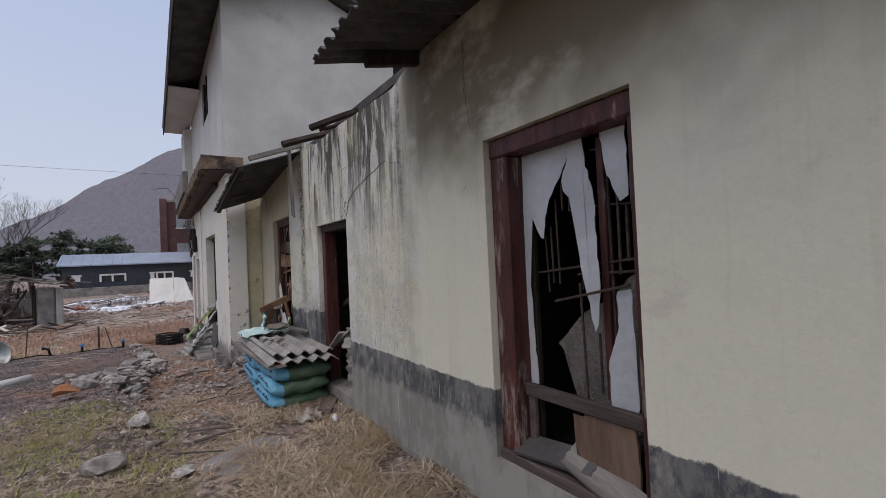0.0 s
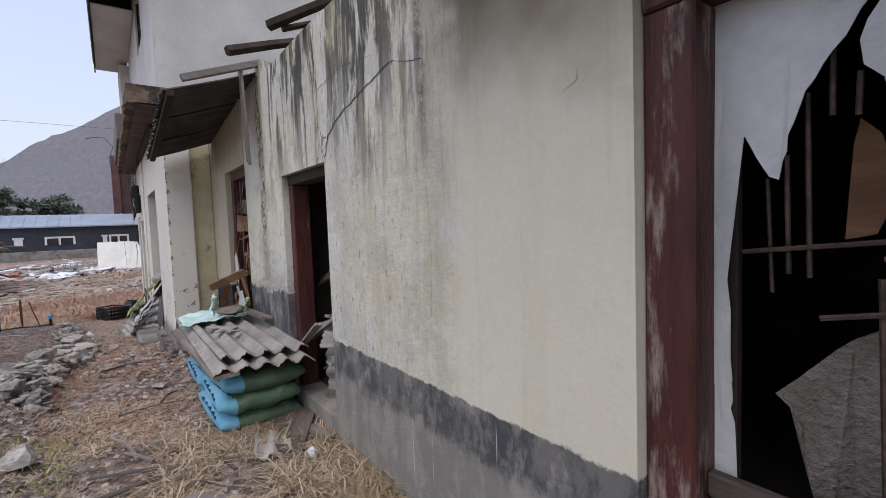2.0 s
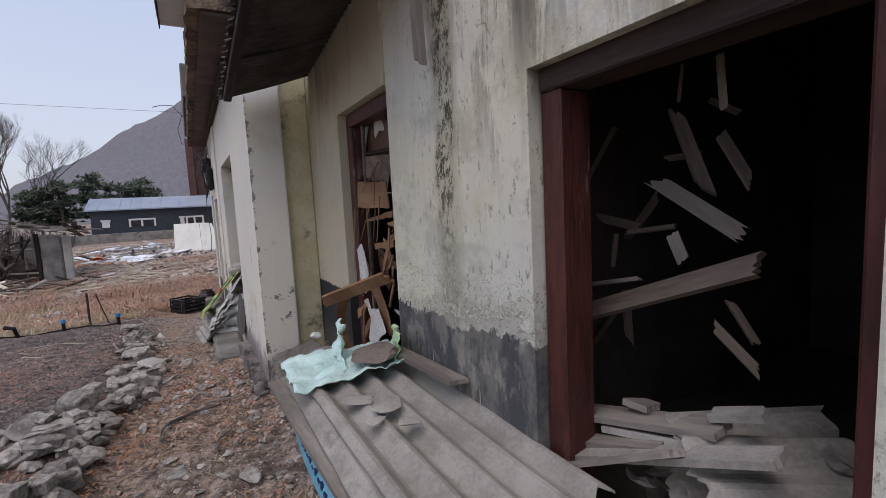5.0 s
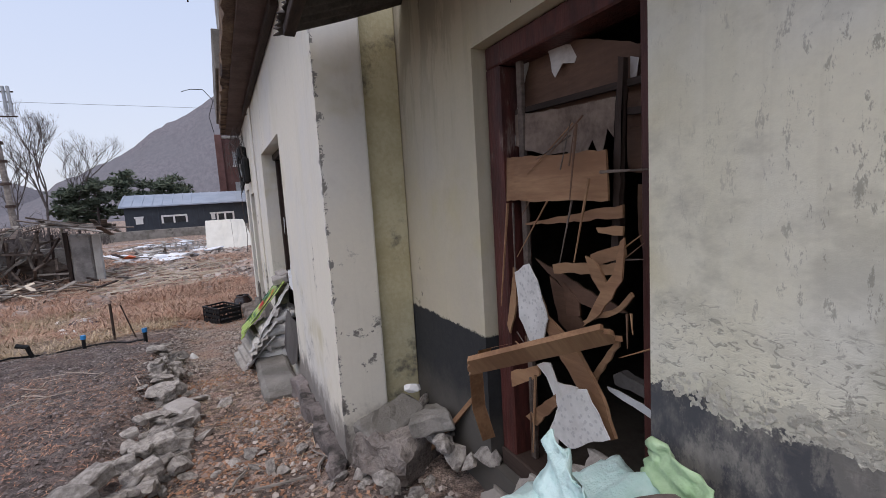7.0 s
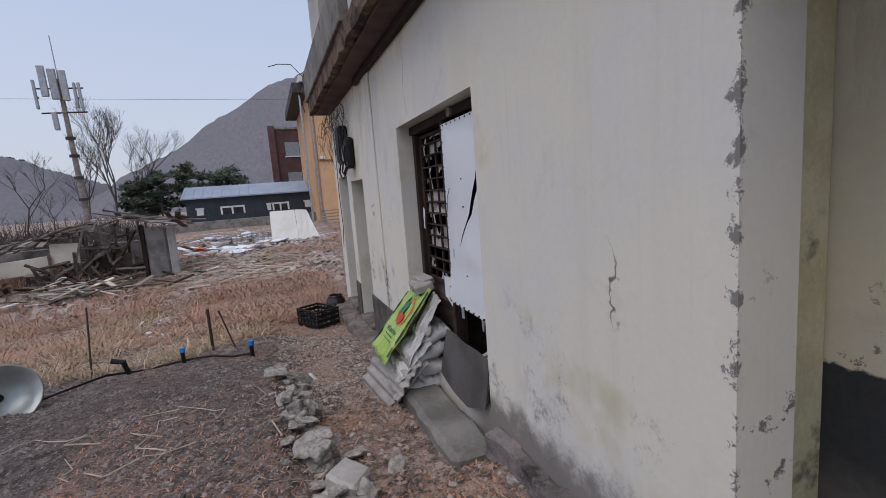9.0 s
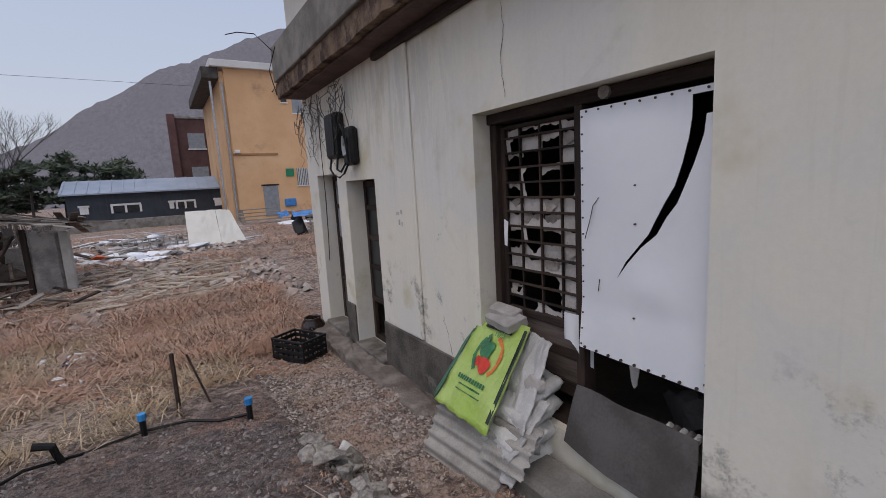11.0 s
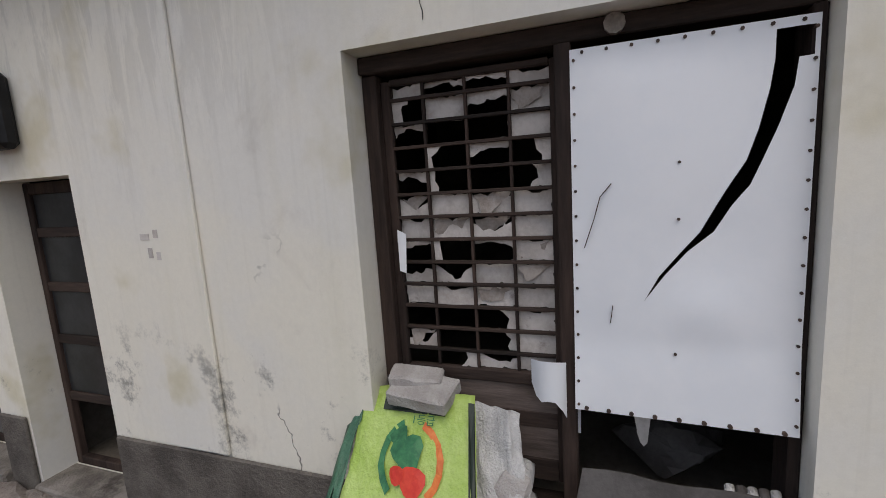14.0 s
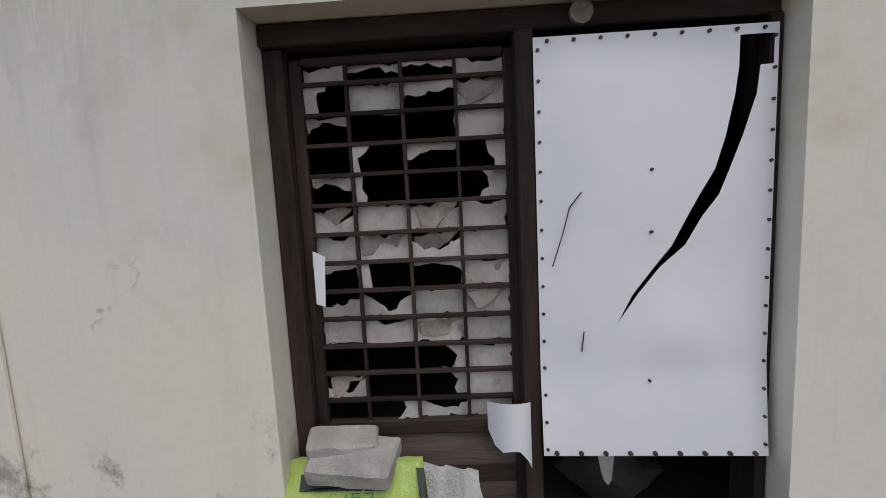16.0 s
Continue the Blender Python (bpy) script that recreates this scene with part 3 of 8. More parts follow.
def lump(size, seed=0, rough=0.25, level=2, freq=2.0, flat=0.0, sides=9):
    """A broken stone: an ice-sphere pushed in and out by noise, some sides cut flat."""
    q = random.Random(seed)
    bm = bmesh.new()
    bmesh.ops.create_icosphere(bm, subdivisions=level, radius=1.0)
    cuts = [(Vector((q.uniform(-1, 1), q.uniform(-1, 1), q.uniform(-1, 1))).normalized(), q.uniform(0.36, 0.72)) for _ in range(sides)]
    for v in bm.verts:
        d = v.co.normalized()
        v.co *= 1 + rough * noise.noise(d * freq + Vector((seed * 3.1, 0, 0)))
        for n, h in cuts:
            e = v.co.dot(n) - h
            if e > 0:
                v.co -= n * e
        v.co = Vector([v.co[i] * size[i] / 2 for i in range(3)])
        if flat and v.co.z < -flat * size[2] / 2:
            v.co.z = -flat * size[2] / 2
    return bm


def rough_box(a, b, cut=0.06, amp=0.02, seed=0):
    """A worn concrete block: a box cut fine, its faces and edges knocked about."""
    bm = bmesh.new()
    box(bm, a, b, min(abs(b[2] - a[2]), abs(b[0] - a[0])) * 0.12)
    for _ in range(5):
        es = [e for e in bm.edges if e.calc_length() > cut * 1.6]
        if es:
            bmesh.ops.subdivide_edges(bm, edges=es, cuts=1, use_grid_fill=True)
    for v in bm.verts:
        p = v.co * 4 + Vector((seed * 3.7, 0, 0))
        v.co += Vector((noise.noise(p), noise.noise(p + Vector((9, 0, 0))), noise.noise(p + Vector((0, 9, 0))))) * amp + Vector((noise.noise(p * 4), 0, noise.noise(p * 4 + Vector((5, 5, 5))))) * amp * 0.5
    return bm


def pillow(l, w, h, seed=0, nx=16, ny=12, wrinkle=0.012):
    """A filled sack lying flat: rounded rectangle, thick in the middle, pinched ends, creases."""
    bm = bmesh.new()
    tops, bots = [], []
    for i in range(nx + 1):
        for j in range(ny + 1):
            u, v = 2 * i / nx - 1, 2 * j / ny - 1
            e = max(0.0, (1 - abs(u) ** 4)) ** 0.5 * max(0.0, (1 - abs(v) ** 4)) ** 0.5
            k = noise.noise(Vector((u * 3 + seed * 9, v * 3, seed))) * wrinkle + noise.noise(Vector((u * 9 + seed * 9, v * 4, seed))) * wrinkle * 0.7
            sx, sy = u * l / 2 * (1 - 0.05 * v * v), v * w / 2 * (1 - 0.06 * u * u)
            tops.append(bm.verts.new((sx, sy, h / 2 * e + k * e)))
            bots.append(bm.verts.new((sx, sy, -h / 2 * e + k * e)) if 0 < i < nx and 0 < j < ny else tops[-1])
    w2 = ny + 1
    for L, flip in ((tops, 0), (bots, 1)):
        for i in range(nx):
            for j in range(ny):
                q = [L[i * w2 + j], L[i * w2 + j + 1], L[(i + 1) * w2 + j + 1], L[(i + 1) * w2 + j]]
                bm.faces.new(q[::-1] if flip else q)
    return bm


def cloth(corners, nu=14, nv=14, amp=0.03, seed=0, freq=4.0, thick=0.004):
    """A crumpled sheet between four corners, pushed about by noise."""
    a, b, c, d = [Vector(p) for p in corners]
    nrm = (b - a).cross(d - a).normalized()
    bm = bmesh.new()
    g = []
    for i in range(nu + 1):
        for j in range(nv + 1):
            u, v = i / nu, j / nv
            p = (a * (1 - u) + b * u) * (1 - v) + (d * (1 - u) + c * u) * v
            e = noise.noise(Vector((u * freq + seed * 7, v * freq, seed))) + 0.5 * abs(noise.noise(Vector((u * freq * 2.3, v * freq * 2.3 + seed, 3))))
            edge = 0.02 * noise.noise(Vector((u * 7, v * 7, seed + 9)))
            g.append(bm.verts.new(p + nrm * amp * e + Vector((edge, edge, 0))))
    w = nv + 1
    for i in range(nu):
        for j in range(nv):
            bm.faces.new((g[i * w + j], g[i * w + j + 1], g[(i + 1) * w + j + 1], g[(i + 1) * w + j]))
    r = bmesh.ops.extrude_face_region(bm, geom=bm.faces[:])
    for v in r["geom"]:
        if isinstance(v, bmesh.types.BMVert):
            v.co -= nrm * thick
    return bm


def wall_y(x0, x1, y0, y1, z0, z1, holes=(), step=0.35, top=None, ragged=0.0, seed=0):
    """A wall along y from x0 (its face) to x1, with openings (y0, y1, z0, z1) through it."""
    ys, zs = {y0, y1}, {z0, z1}
    for a, b, c, d in holes:
        ys |= {a, b}
        zs |= {max(c, z0), d}
    def fill(s):
        s = sorted(s)
        out = []
        for a, b in zip(s, s[1:]):
            n = max(1, int((b - a) / step))
            out += [a + (b - a) * i / n for i in range(n)]
        return out + [s[-1]]
    ys, zs = fill(ys), fill(zs)
    solid = lambda i, j: 0 <= i < len(ys) - 1 and 0 <= j < len(zs) - 1 and not any(a < (ys[i] + ys[i + 1]) / 2 < b and c < (zs[j] + zs[j + 1]) / 2 < d for a, b, c, d in holes)
    bm = bmesh.new()
    V = {}
    def vert(s, i, j):
        if (s, i, j) not in V:
            y, z = ys[i], zs[j]
            zz = z
            if top and j == len(zs) - 1:
                zz = top(y)
            V[s, i, j] = bm.verts.new(((x0, x1)[s], y, zz))
        return V[s, i, j]
    for i in range(len(ys) - 1):
        for j in range(len(zs) - 1):
            if not solid(i, j):
                continue
            for s in (0, 1):
                bm.faces.new([vert(s, *q) for q in ((i, j), (i + 1, j), (i + 1, j + 1), (i, j + 1))])
            for di, dj, e in ((-1, 0, ((i, j), (i, j + 1))), (1, 0, ((i + 1, j), (i + 1, j + 1))), (0, -1, ((i, j), (i + 1, j))), (0, 1, ((i, j + 1), (i + 1, j + 1)))):
                if not solid(i + di, j + dj):
                    bm.faces.new((vert(0, *e[0]), vert(0, *e[1]), vert(1, *e[1]), vert(1, *e[0])))
    return bm


# ---- ground ----
def lerp(v, xs, ys):
    return float(np.interp(v, xs, ys))


def ground_z(x, y, fine=True):
    path = lerp(y, [-3, 0, 4, 7, 9.2, 13, 16, 24, 40], [0.42, 0.38, 0.31, 0.18, 0.02, -0.22, -0.33, -0.2, -0.2])
    bed = lerp(y, [2, 5, 8, 10.5, 12.5, 14.5], [0.02, 0.14, 0.22, 0.24, 0.12, 0.0]) * lerp(x, [-0.35, -0.02], [1, 0])
    ridge = 0.10 * lerp(x, [0.75, 1.25], [0, 1]) * lerp(y, [5.5, 6.6, 8.0, 8.6], [0, 1, 1, 0])
    h = path + bed + ridge
    if y > 17:
        h += lerp(y, [17, 24, 34, 60], [0, 0.35, 0.3, 0.0]) * (0.5 + 0.6 * noise.noise(Vector((x * 0.25, y * 0.3, 2))))
    if fine and -9 < x < 3 and y < 45:
        h += 0.035 * noise.noise(Vector((x * 1.7, y * 1.7, 0))) + 0.02 * noise.noise(Vector((x * 6, y * 6, 4))) + 0.012 * noise.noise(Vector((x * 15, y * 15, 8)))
    return h


def axis(fine_a, fine_b, step, far_a, far_b):
    mid = list(np.arange(fine_a, fine_b, step))
    out, d, v = [], step, fine_b
    while v < far_b:
        out.append(v)
        d *= 1.22
        v += d
    low, d, v = [], step * 1.22, fine_a - step
    while v > far_a:
        low.append(v)
        d *= 1.22
        v -= d
    return [far_a] + low[::-1] + mid + out + [far_b]


gx, gy = axis(-3.2, 1.6, 0.055, -900, 900), axis(1.0, 15.0, 0.06, -600, 900)
gv = [(x, y, ground_z(x, y)) for y in gy for x in gx]
nw = len(gx)
gf = [(j * nw + i, j * nw + i + 1, (j + 1) * nw + i + 1, (j + 1) * nw + i) for j in range(len(gy) - 1) for i in range(nw - 1)]
gm = bpy.data.meshes.new("ground")
gm.from_pydata(gv, [], gf)
gm.materials.append(GROUND)
gm.polygons.foreach_set("use_smooth", [True] * len(gf))
tagged(new("ground", gm), "brown earth yard with rubble, dry straw and snow patches", "ground", kind="structure")

# ---- the house: long low wing ----
WX, WT = 1.41, 0.18
D1, D2, D3 = (0.94, 1.768, 0.62, 2.20), (3.70, 4.52, 0.45, 2.00), (5.605, 6.425, 0.45, 2.22)
D4, D5, D6 = (8.735, 10.305, 0.30, 2.235), (12.0, 12.8, -0.05, 1.87), (13.1, 13.87, -0.02, 1.97)


def head(y):
    return 2.80 + 0.02 * (y - 2.5) * (y > 2.5) + 0.05 * noise.noise(Vector((y * 2.3, 0, 0))) * (y > 2.5) + lerp(y, [2.4, 2.6], [0.10, 0])


wa = lone("wall_west", wall_y(WX, WX + WT, -3.0, 4.92, -0.2, 2.8, (D1, D2), 0.3, head), PLASTER_A, "cream plaster wall with mould streaks and grey painted dado", "wall", "structure")
wr_ = lone("wall_middle", wall_y(WX, WX + WT, 4.9205, 5.604, -0.2, 2.95, (), 0.3), PLASTER_A, "cream plaster wall flaking above bare cement", "wall", "structure")
lone("wall_recess", wall_y(WX - 0.011, WX + WT, 5.605, 7.25, -0.2, 2.95, (D3,), 0.4), PLASTER_R, "yellowed plaster wall with dark dado, both coloured darker for awning shade", "wall", "structure")
wb = lone("wall_limewash", wall_y(0.92, 1.17, 7.17, 14.27, -0.6, 3.02, (D4, D5, D6), 0.5), PLASTER_B, "white limewashed wall with weathered base", "wall", "structure")
bm = bmesh.new()
box(bm, (1.172, 7.175, -0.3), (1.178, 7.3, 3.0), 0.0)
lone("pier", bm, PLASTER_B, "narrow return of the limewashed wall", "wall", "structure")
bm = bmesh.new()
box(bm, (1.18, 7.22, -0.3), (1.397, 7.4, 3.0), 0.006)
lone("pilaster", bm, YELLOW, "flaking yellow painted pilaster", "pillar", "structure")
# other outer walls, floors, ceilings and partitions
INNER = plain("dark_inner_plaster", (0.07, 0.06, 0.05), (0.14, 0.12, 0.10), 2, 30, 0.95, 0.3, 0.01)
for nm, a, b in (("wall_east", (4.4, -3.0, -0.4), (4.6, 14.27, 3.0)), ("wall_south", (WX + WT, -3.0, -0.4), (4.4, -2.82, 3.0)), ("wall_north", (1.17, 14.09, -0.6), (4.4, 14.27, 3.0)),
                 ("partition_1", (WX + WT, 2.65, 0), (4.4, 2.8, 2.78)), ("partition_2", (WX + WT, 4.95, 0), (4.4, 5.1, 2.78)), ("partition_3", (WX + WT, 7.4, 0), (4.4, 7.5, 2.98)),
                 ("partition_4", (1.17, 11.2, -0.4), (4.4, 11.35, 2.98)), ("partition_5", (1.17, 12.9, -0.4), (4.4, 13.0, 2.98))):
    lone(nm, boxed(a, b, 0), INNER, "dark plaster wall of a derelict room", "wall", "structure")
lone("floor_wing", boxed((WX + WT, -2.82, 0.1), (4.4, 7.4, 0.42), 0), INNER, "dark floor of the derelict rooms", "floor", "structure")
lone("floor_block", boxed((1.17, 7.5, -0.5), (4.4, 11.2, 0.25), 0), INNER, "dark floor of the derelict room", "floor", "structure")
lone("floor_sheds", boxed((1.17, 11.35, -0.5), (4.4, 14.09, -0.05), 0), INNER, "dark floor of the sheds", "floor", "structure")
lone("ceiling_wing", boxed((WX + WT, -2.82, 2.62), (4.4, 7.4, 2.7), 0), INNER, "dark ceiling", "ceiling", "structure")
lone("ceiling_block", boxed((1.17, 7.5, 2.9), (4.4, 14.09, 3.0), 0), INNER, "dark ceiling", "ceiling", "structure")

# eave slab along the block, with a balcony parapet at its far end
bm = bmesh.new()
r = bmesh.ops.create_grid(bm, x_segments=5, y_segments=60, size=0.5)
for v in bm.verts:
    v.co = Vector((0.60 + (v.co.x + 0.5) * 0.55, 7.05 + (v.co.y + 0.5) * 7.2, 3.03))
ex = bmesh.ops.extrude_face_region(bm, geom=bm.faces[:])
for v in ex["geom"]:
    if isinstance(v, bmesh.types.BMVert):
        v.co.z += 0.19
for v in bm.verts:
    if v.co.x < 0.63:
        v.co.x += 0.03 * noise.noise(v.co * 5) + 0.012 * noise.noise(v.co * 17)
        v.co.z += 0.025 * noise.noise(v.co * 6 + Vector((3, 0, 0))) + 0.012 * noise.noise(v.co * 19)
lone("eave_slab", bm, RUST, "spalled rusty concrete eave slab", "eave", "structure")
lone("soffit", boxed((0.68, 7.08, 3.0), (1.1, 14.1, 3.028), 0.004), SOFFIT, "dark brown soffit boards", "soffit", "structure")
lone("soffit_batten", boxed((0.86, 8.0, 2.93), (0.915, 11.75, 2.998), 0.006), DARKWOOD_Y, "dark timber batten under the eave", "trim", "structure")
bm = bmesh.new()
box(bm, (0.56, 10.6, 3.22), (0.66, 14.2, 3.66), 0.01)
box(bm, (0.66, 14.1, 3.22), (2.5, 14.2, 3.66), 0.01)
lone("parapet", bm, CONCRETE, "grey concrete balcony parapet", "parapet", "structure")

# upper storey
tower = thing("upper_storey", (0.92, 7.1, 3.1), "grey rendered upper storey with a dark overhanging roof", "house")
HY = 5.9
bm = bmesh.new()
box(bm, (0, 0, 0.02), (2.78, 0.2, 2.42))
gv2 = [bm.verts.new(p) for p in ((0, 0, 2.42), (2.78, 0, 2.42), (1.39, 0, 2.95), (0, 0.2, 2.42), (2.78, 0.2, 2.42), (1.39, 0.2, 2.95))]
bm.faces.new(gv2[:3]), bm.faces.new(gv2[3:]), bm.faces.new((gv2[0], gv2[2], gv2[5], gv2[3])), bm.faces.new((gv2[1], gv2[2], gv2[5], gv2[4]))
part("gable_wall", bm, PLASTER_T, tower, "bare grey cement gable")
part("side_wall", wall_y(-0.004, 0.2, 0.2, HY, 0.02, 2.42, ((1.95, 2.95, 1.35, 2.2),), 0.8), PALE_T, tower, "pale painted side wall")
part("rear_wall", boxed((0.2, HY - 0.2, 0.02), (2.78, HY, 2.42), 0), PLASTER_T, tower)
part("far_wall", boxed((2.58, 0.2, 0.02), (2.78, HY - 0.2, 2.42), 0), PLASTER_T, tower)
part("lower_bay", boxed((-0.18, HY, 0.02), (0.9, HY + 1.0, 2.1), 0.01), PLASTER_T, tower)
for s, nm in ((-1, "roof_slope"), (1, "roof_slope")):
    bm = bmesh.new()
    m = pose(1.39, 0, 2.98) @ Matrix.Rotation(radians(20.5) * s, 4, "Y")
    box(bm, (0 if s > 0 else -2.1, -0.30, 0), (2.1 if s > 0 else 0, HY + 1.0, 0.12), 0.01, m)
    part(nm, bm, TIN, tower, "dark roof slope with deep eave")
part("fascia", boxed((-0.60, -0.3, 2.14), (-0.575, HY + 1.0, 2.32), 0.004), DARKWOOD_Y, tower)
part("soffit_panel", boxed((-0.57, 3.2, 2.18), (-0.01, HY + 0.9, 2.2), 0.004), PALE_T, tower, "pale soffit panel, others fallen")
tw = part("window", boxed((0.06, 1.95, 1.35), (0.09, 2.95, 2.2), 0), GLASSY, tower, "dark window")
for a, b in (((0.02, 1.95, 1.35), (0.08, 2.0, 2.2)), ((0.02, 2.9, 1.35), (0.08, 2.95, 2.2)), ((0.02, 2.42, 1.35), (0.08, 2.48, 2.2)), ((0.02, 1.95, 1.72), (0.08, 2.95, 1.78))):
    part("window_frame", boxed(a, b, 0.004), DARKWOOD, tw)

# corrugated roof edge over the near part of the wall
roof = thing("corrugated_roof", (0.8, 0, 2.79), "dark corrugated roof edge overhanging the plaster wall", "roof")
for i, (a, b) in enumerate(((0.45, 2.53), (-1.6, 0.52), (-3.4, -1.52))):
    w = b - a
    bm = wavy(1.5, w, 0.11, 0.035, 0.006, 0, i, 8, 0.015)
    bmesh.ops.transform(bm, matrix=Matrix.Translation((0, (a + b) / 2, 0.006 * i)) @ Matrix.Rotation(radians(-12), 4, "Y") @ Matrix.Translation((0.75, 0, 0)), verts=bm.verts)
    part("roofing_sheet", bm, TIN, roof)
for yy in (2.35, 1.5, 0.4, -0.8):
    part("rafter", boxed((0.25, yy, 0.0), (1.45, yy + 0.05, 0.07), 0.004, Matrix.Rotation(radians(-12), 4, "Y") @ Matrix.Translation((0, 0, -0.1))), DARKWOOD, roof)
lone("roof_cover", boxed((1.6, -3.2, 2.98), (4.7, 7.0, 3.05), 0), TIN, "dark roof over the wing", "roof", "structure")

# collapsed awning over the recess
awn = thing("awning", (0.77, 5.0, 2.66), "sagging dark corrugated awning with broken battens", "awning")
for i, (a, b, dz) in enumerate(((0.0, 0.8, 0.0), (0.7, 1.5, -0.03), (1.42, 2.1, -0.06))):
    bm = wavy(0.85, b - a, 0.075, 0.02, 0.005, 0.01, 20 + i, 8, 0.02)
    bmesh.ops.transform(bm, matrix=Matrix.Rotation(radians(-5.5), 4, "X") @ Matrix.Rotation(radians(-20), 4, "Y") @ Matrix.Translation((0.4, (a + b) / 2, dz * 0.2)), verts=bm.verts)
    part("roofing_sheet", bm, TIN, awn)
part("batten", boxed((0.0, -0.02, -0.06), (0.05, 2.0, -0.015), 0.004, Matrix.Rotation(radians(-6), 4, "X")), DARKWOOD_Y, awn)
part("front_board", boxed((0.12, -0.05, 0.02), (0.72, 0.0, 0.07), 0.004, Matrix.Rotation(radians(-20), 4, "Y")), GREYWOOD, awn)
hb = plank(0.8, 0.06, 0.02, 0.05, 3)
lone("hanging_batten", hb, GREYWOOD, "grey timber batten hanging from the awning", "batten", at=pose(1.30, 5.02, 2.52, 0, 88, 5))
for a, b, r in (((1.04, 4.26, 2.74), (1.60, 4.36, 2.95), 0.034), ((1.24, 4.04, 2.86), (1.52, 3.62, 2.93), 0.034), ((1.30, 3.98, 2.83), (1.62, 3.9, 2.93), 0.02)):
    lone("roof_beam", rodded([a, [(p + q) / 2 + 0.008 for p, q in zip(a, b)], b], r, 5, 0.85), DARKWOOD, "broken dark roof timber on the wall head", "beam", group="broken roof timbers")


# ---- door with torn white panel ----
door = thing("broken_door", (0, 0, 0), "red-brown door frame with torn white vinyl panel", "door")
for nm, a, b in (("jamb", (1.447, 1.645, 0.665), (1.56, 1.766, 2.105)), ("jamb", (1.447, 0.942, 0.665), (1.56, 0.985, 2.105)), ("head", (1.44, 0.942, 2.105), (1.56, 1.766, 2.197)), ("sill", (1.43, 0.942, 0.60), (1.60, 1.766, 0.665))):
    part(nm, boxed(a, b, 0.007), OLDWOOD_Y if nm == "sill" else REDWOOD, door, "worn grey timber sill" if nm == "sill" else "")
part("stile", boxed((1.562, 1.60, 0.69), (1.59, 1.644, 2.1), 0.004), DARKWOOD, door)
part("stile", boxed((1.52, 1.60, 0.70), (1.545, 1.644, 0.94), 0.004), OLDWOOD, door)
part("rail", boxed((1.50, 0.986, 0.94), (1.535, 1.644, 1.0), 0.006), OLDWOOD_Y, door)
part("stile", boxed((1.575, 1.19, 1.0), (1.60, 1.225, 2.1), 0.004), REDWOOD, door)
part("lower_board", torn([(1.05, 0.70), (1.34, 0.68), (1.36, 0.92), (1.06, 0.95)], 1.515, 0.012, 0.0, 0.006, 5), DULLPLY, door, "dull split plywood board")
for i, o in enumerate((
        [(1.706, 2.14), (1.359, 2.126), (1.362, 2.051), (1.432, 1.936), (1.489, 1.837), (1.517, 1.69), (1.534, 1.698), (1.568, 1.766), (1.603, 1.831), (1.665, 1.859), (1.671, 1.733), (1.638, 1.632), (1.615, 1.418), (1.611, 1.203), (1.599, 0.955), (1.672, 0.947), (1.705, 1.107), (1.718, 1.484)],
        [(1.356, 2.126), (1.278, 2.154), (1.272, 2.063), (1.231, 1.834), (1.222, 1.657), (1.209, 1.508), (1.217, 1.398), (1.226, 1.314), (1.244, 1.282), (1.261, 1.335), (1.266, 1.406), (1.284, 1.461), (1.307, 1.619), (1.317, 1.765), (1.336, 1.84), (1.383, 1.894), (1.389, 1.941), (1.35, 2.033)],
        [(1.183, 2.155), (1.057, 2.14), (1.061, 1.833), (1.097, 1.813), (1.127, 1.876), (1.161, 1.978)],
        [(1.129, 1.457), (1.068, 1.468), (1.06, 1.277), (1.063, 0.906), (1.149, 0.871), (1.184, 0.942), (1.189, 1.169), (1.132, 1.235)])):
    part("torn_panel", torn(o, 1.55, 0.003, 0.018, 0.005, i, 0.025), SHEET_DIRTY, door, "torn white vinyl panel")
for a, b, r in (((1.6, 1.359, 1.481), (1.6, 1.343, 0.924), 0.0065), ((1.6, 1.267, 1.268), (1.6, 1.264, 1.011), 0.0065), ((1.6, 1.23, 1.333), (1.6, 1.223, 0.933), 0.006),
                ((1.6, 1.194, 2.096), (1.6, 1.178, 0.955), 0.008), ((1.6, 1.145, 1.897), (1.6, 1.147, 1.52), 0.007), ((1.6, 1.105, 1.799), (1.6, 1.107, 1.585), 0.008),
                ((1.6, 1.554, 1.697), (1.6, 1.543, 1.436), 0.0045), ((1.6, 1.518, 1.745), (1.6, 1.512, 1.481), 0.0055), ((1.6, 1.482, 1.872), (1.6, 1.474, 1.475), 0.0055),
                ((1.6, 1.441, 1.96), (1.6, 1.44, 1.816), 0.006), ((1.6, 1.397, 1.895), (1.6, 1.399, 1.809), 0.006), ((1.6, 1.346, 1.604), (1.6, 1.341, 1.452), 0.004),
                ((1.59, 1.633, 1.525), (1.59, 1.07, 1.585), 0.006), ((1.585, 1.355, 1.521), (1.585, 1.069, 1.536), 0.006), ((1.52, 1.436, 1.404), (1.52, 1.056, 1.485), 0.006),
                ((1.61, 1.269, 1.818), (1.61, 1.073, 1.806), 0.006), ((1.61, 1.278, 2.062), (1.61, 1.192, 2.051), 0.006)):
    part("bar", rodded([a, b], r), IRON, door, "thin rusty bar")
for i in range(14):
    part("nail", rodded([(1.545, 1.655, 1.02 + i * 0.078), (1.538, 1.655, 1.02 + i * 0.078)], 0.006), IRON, door)
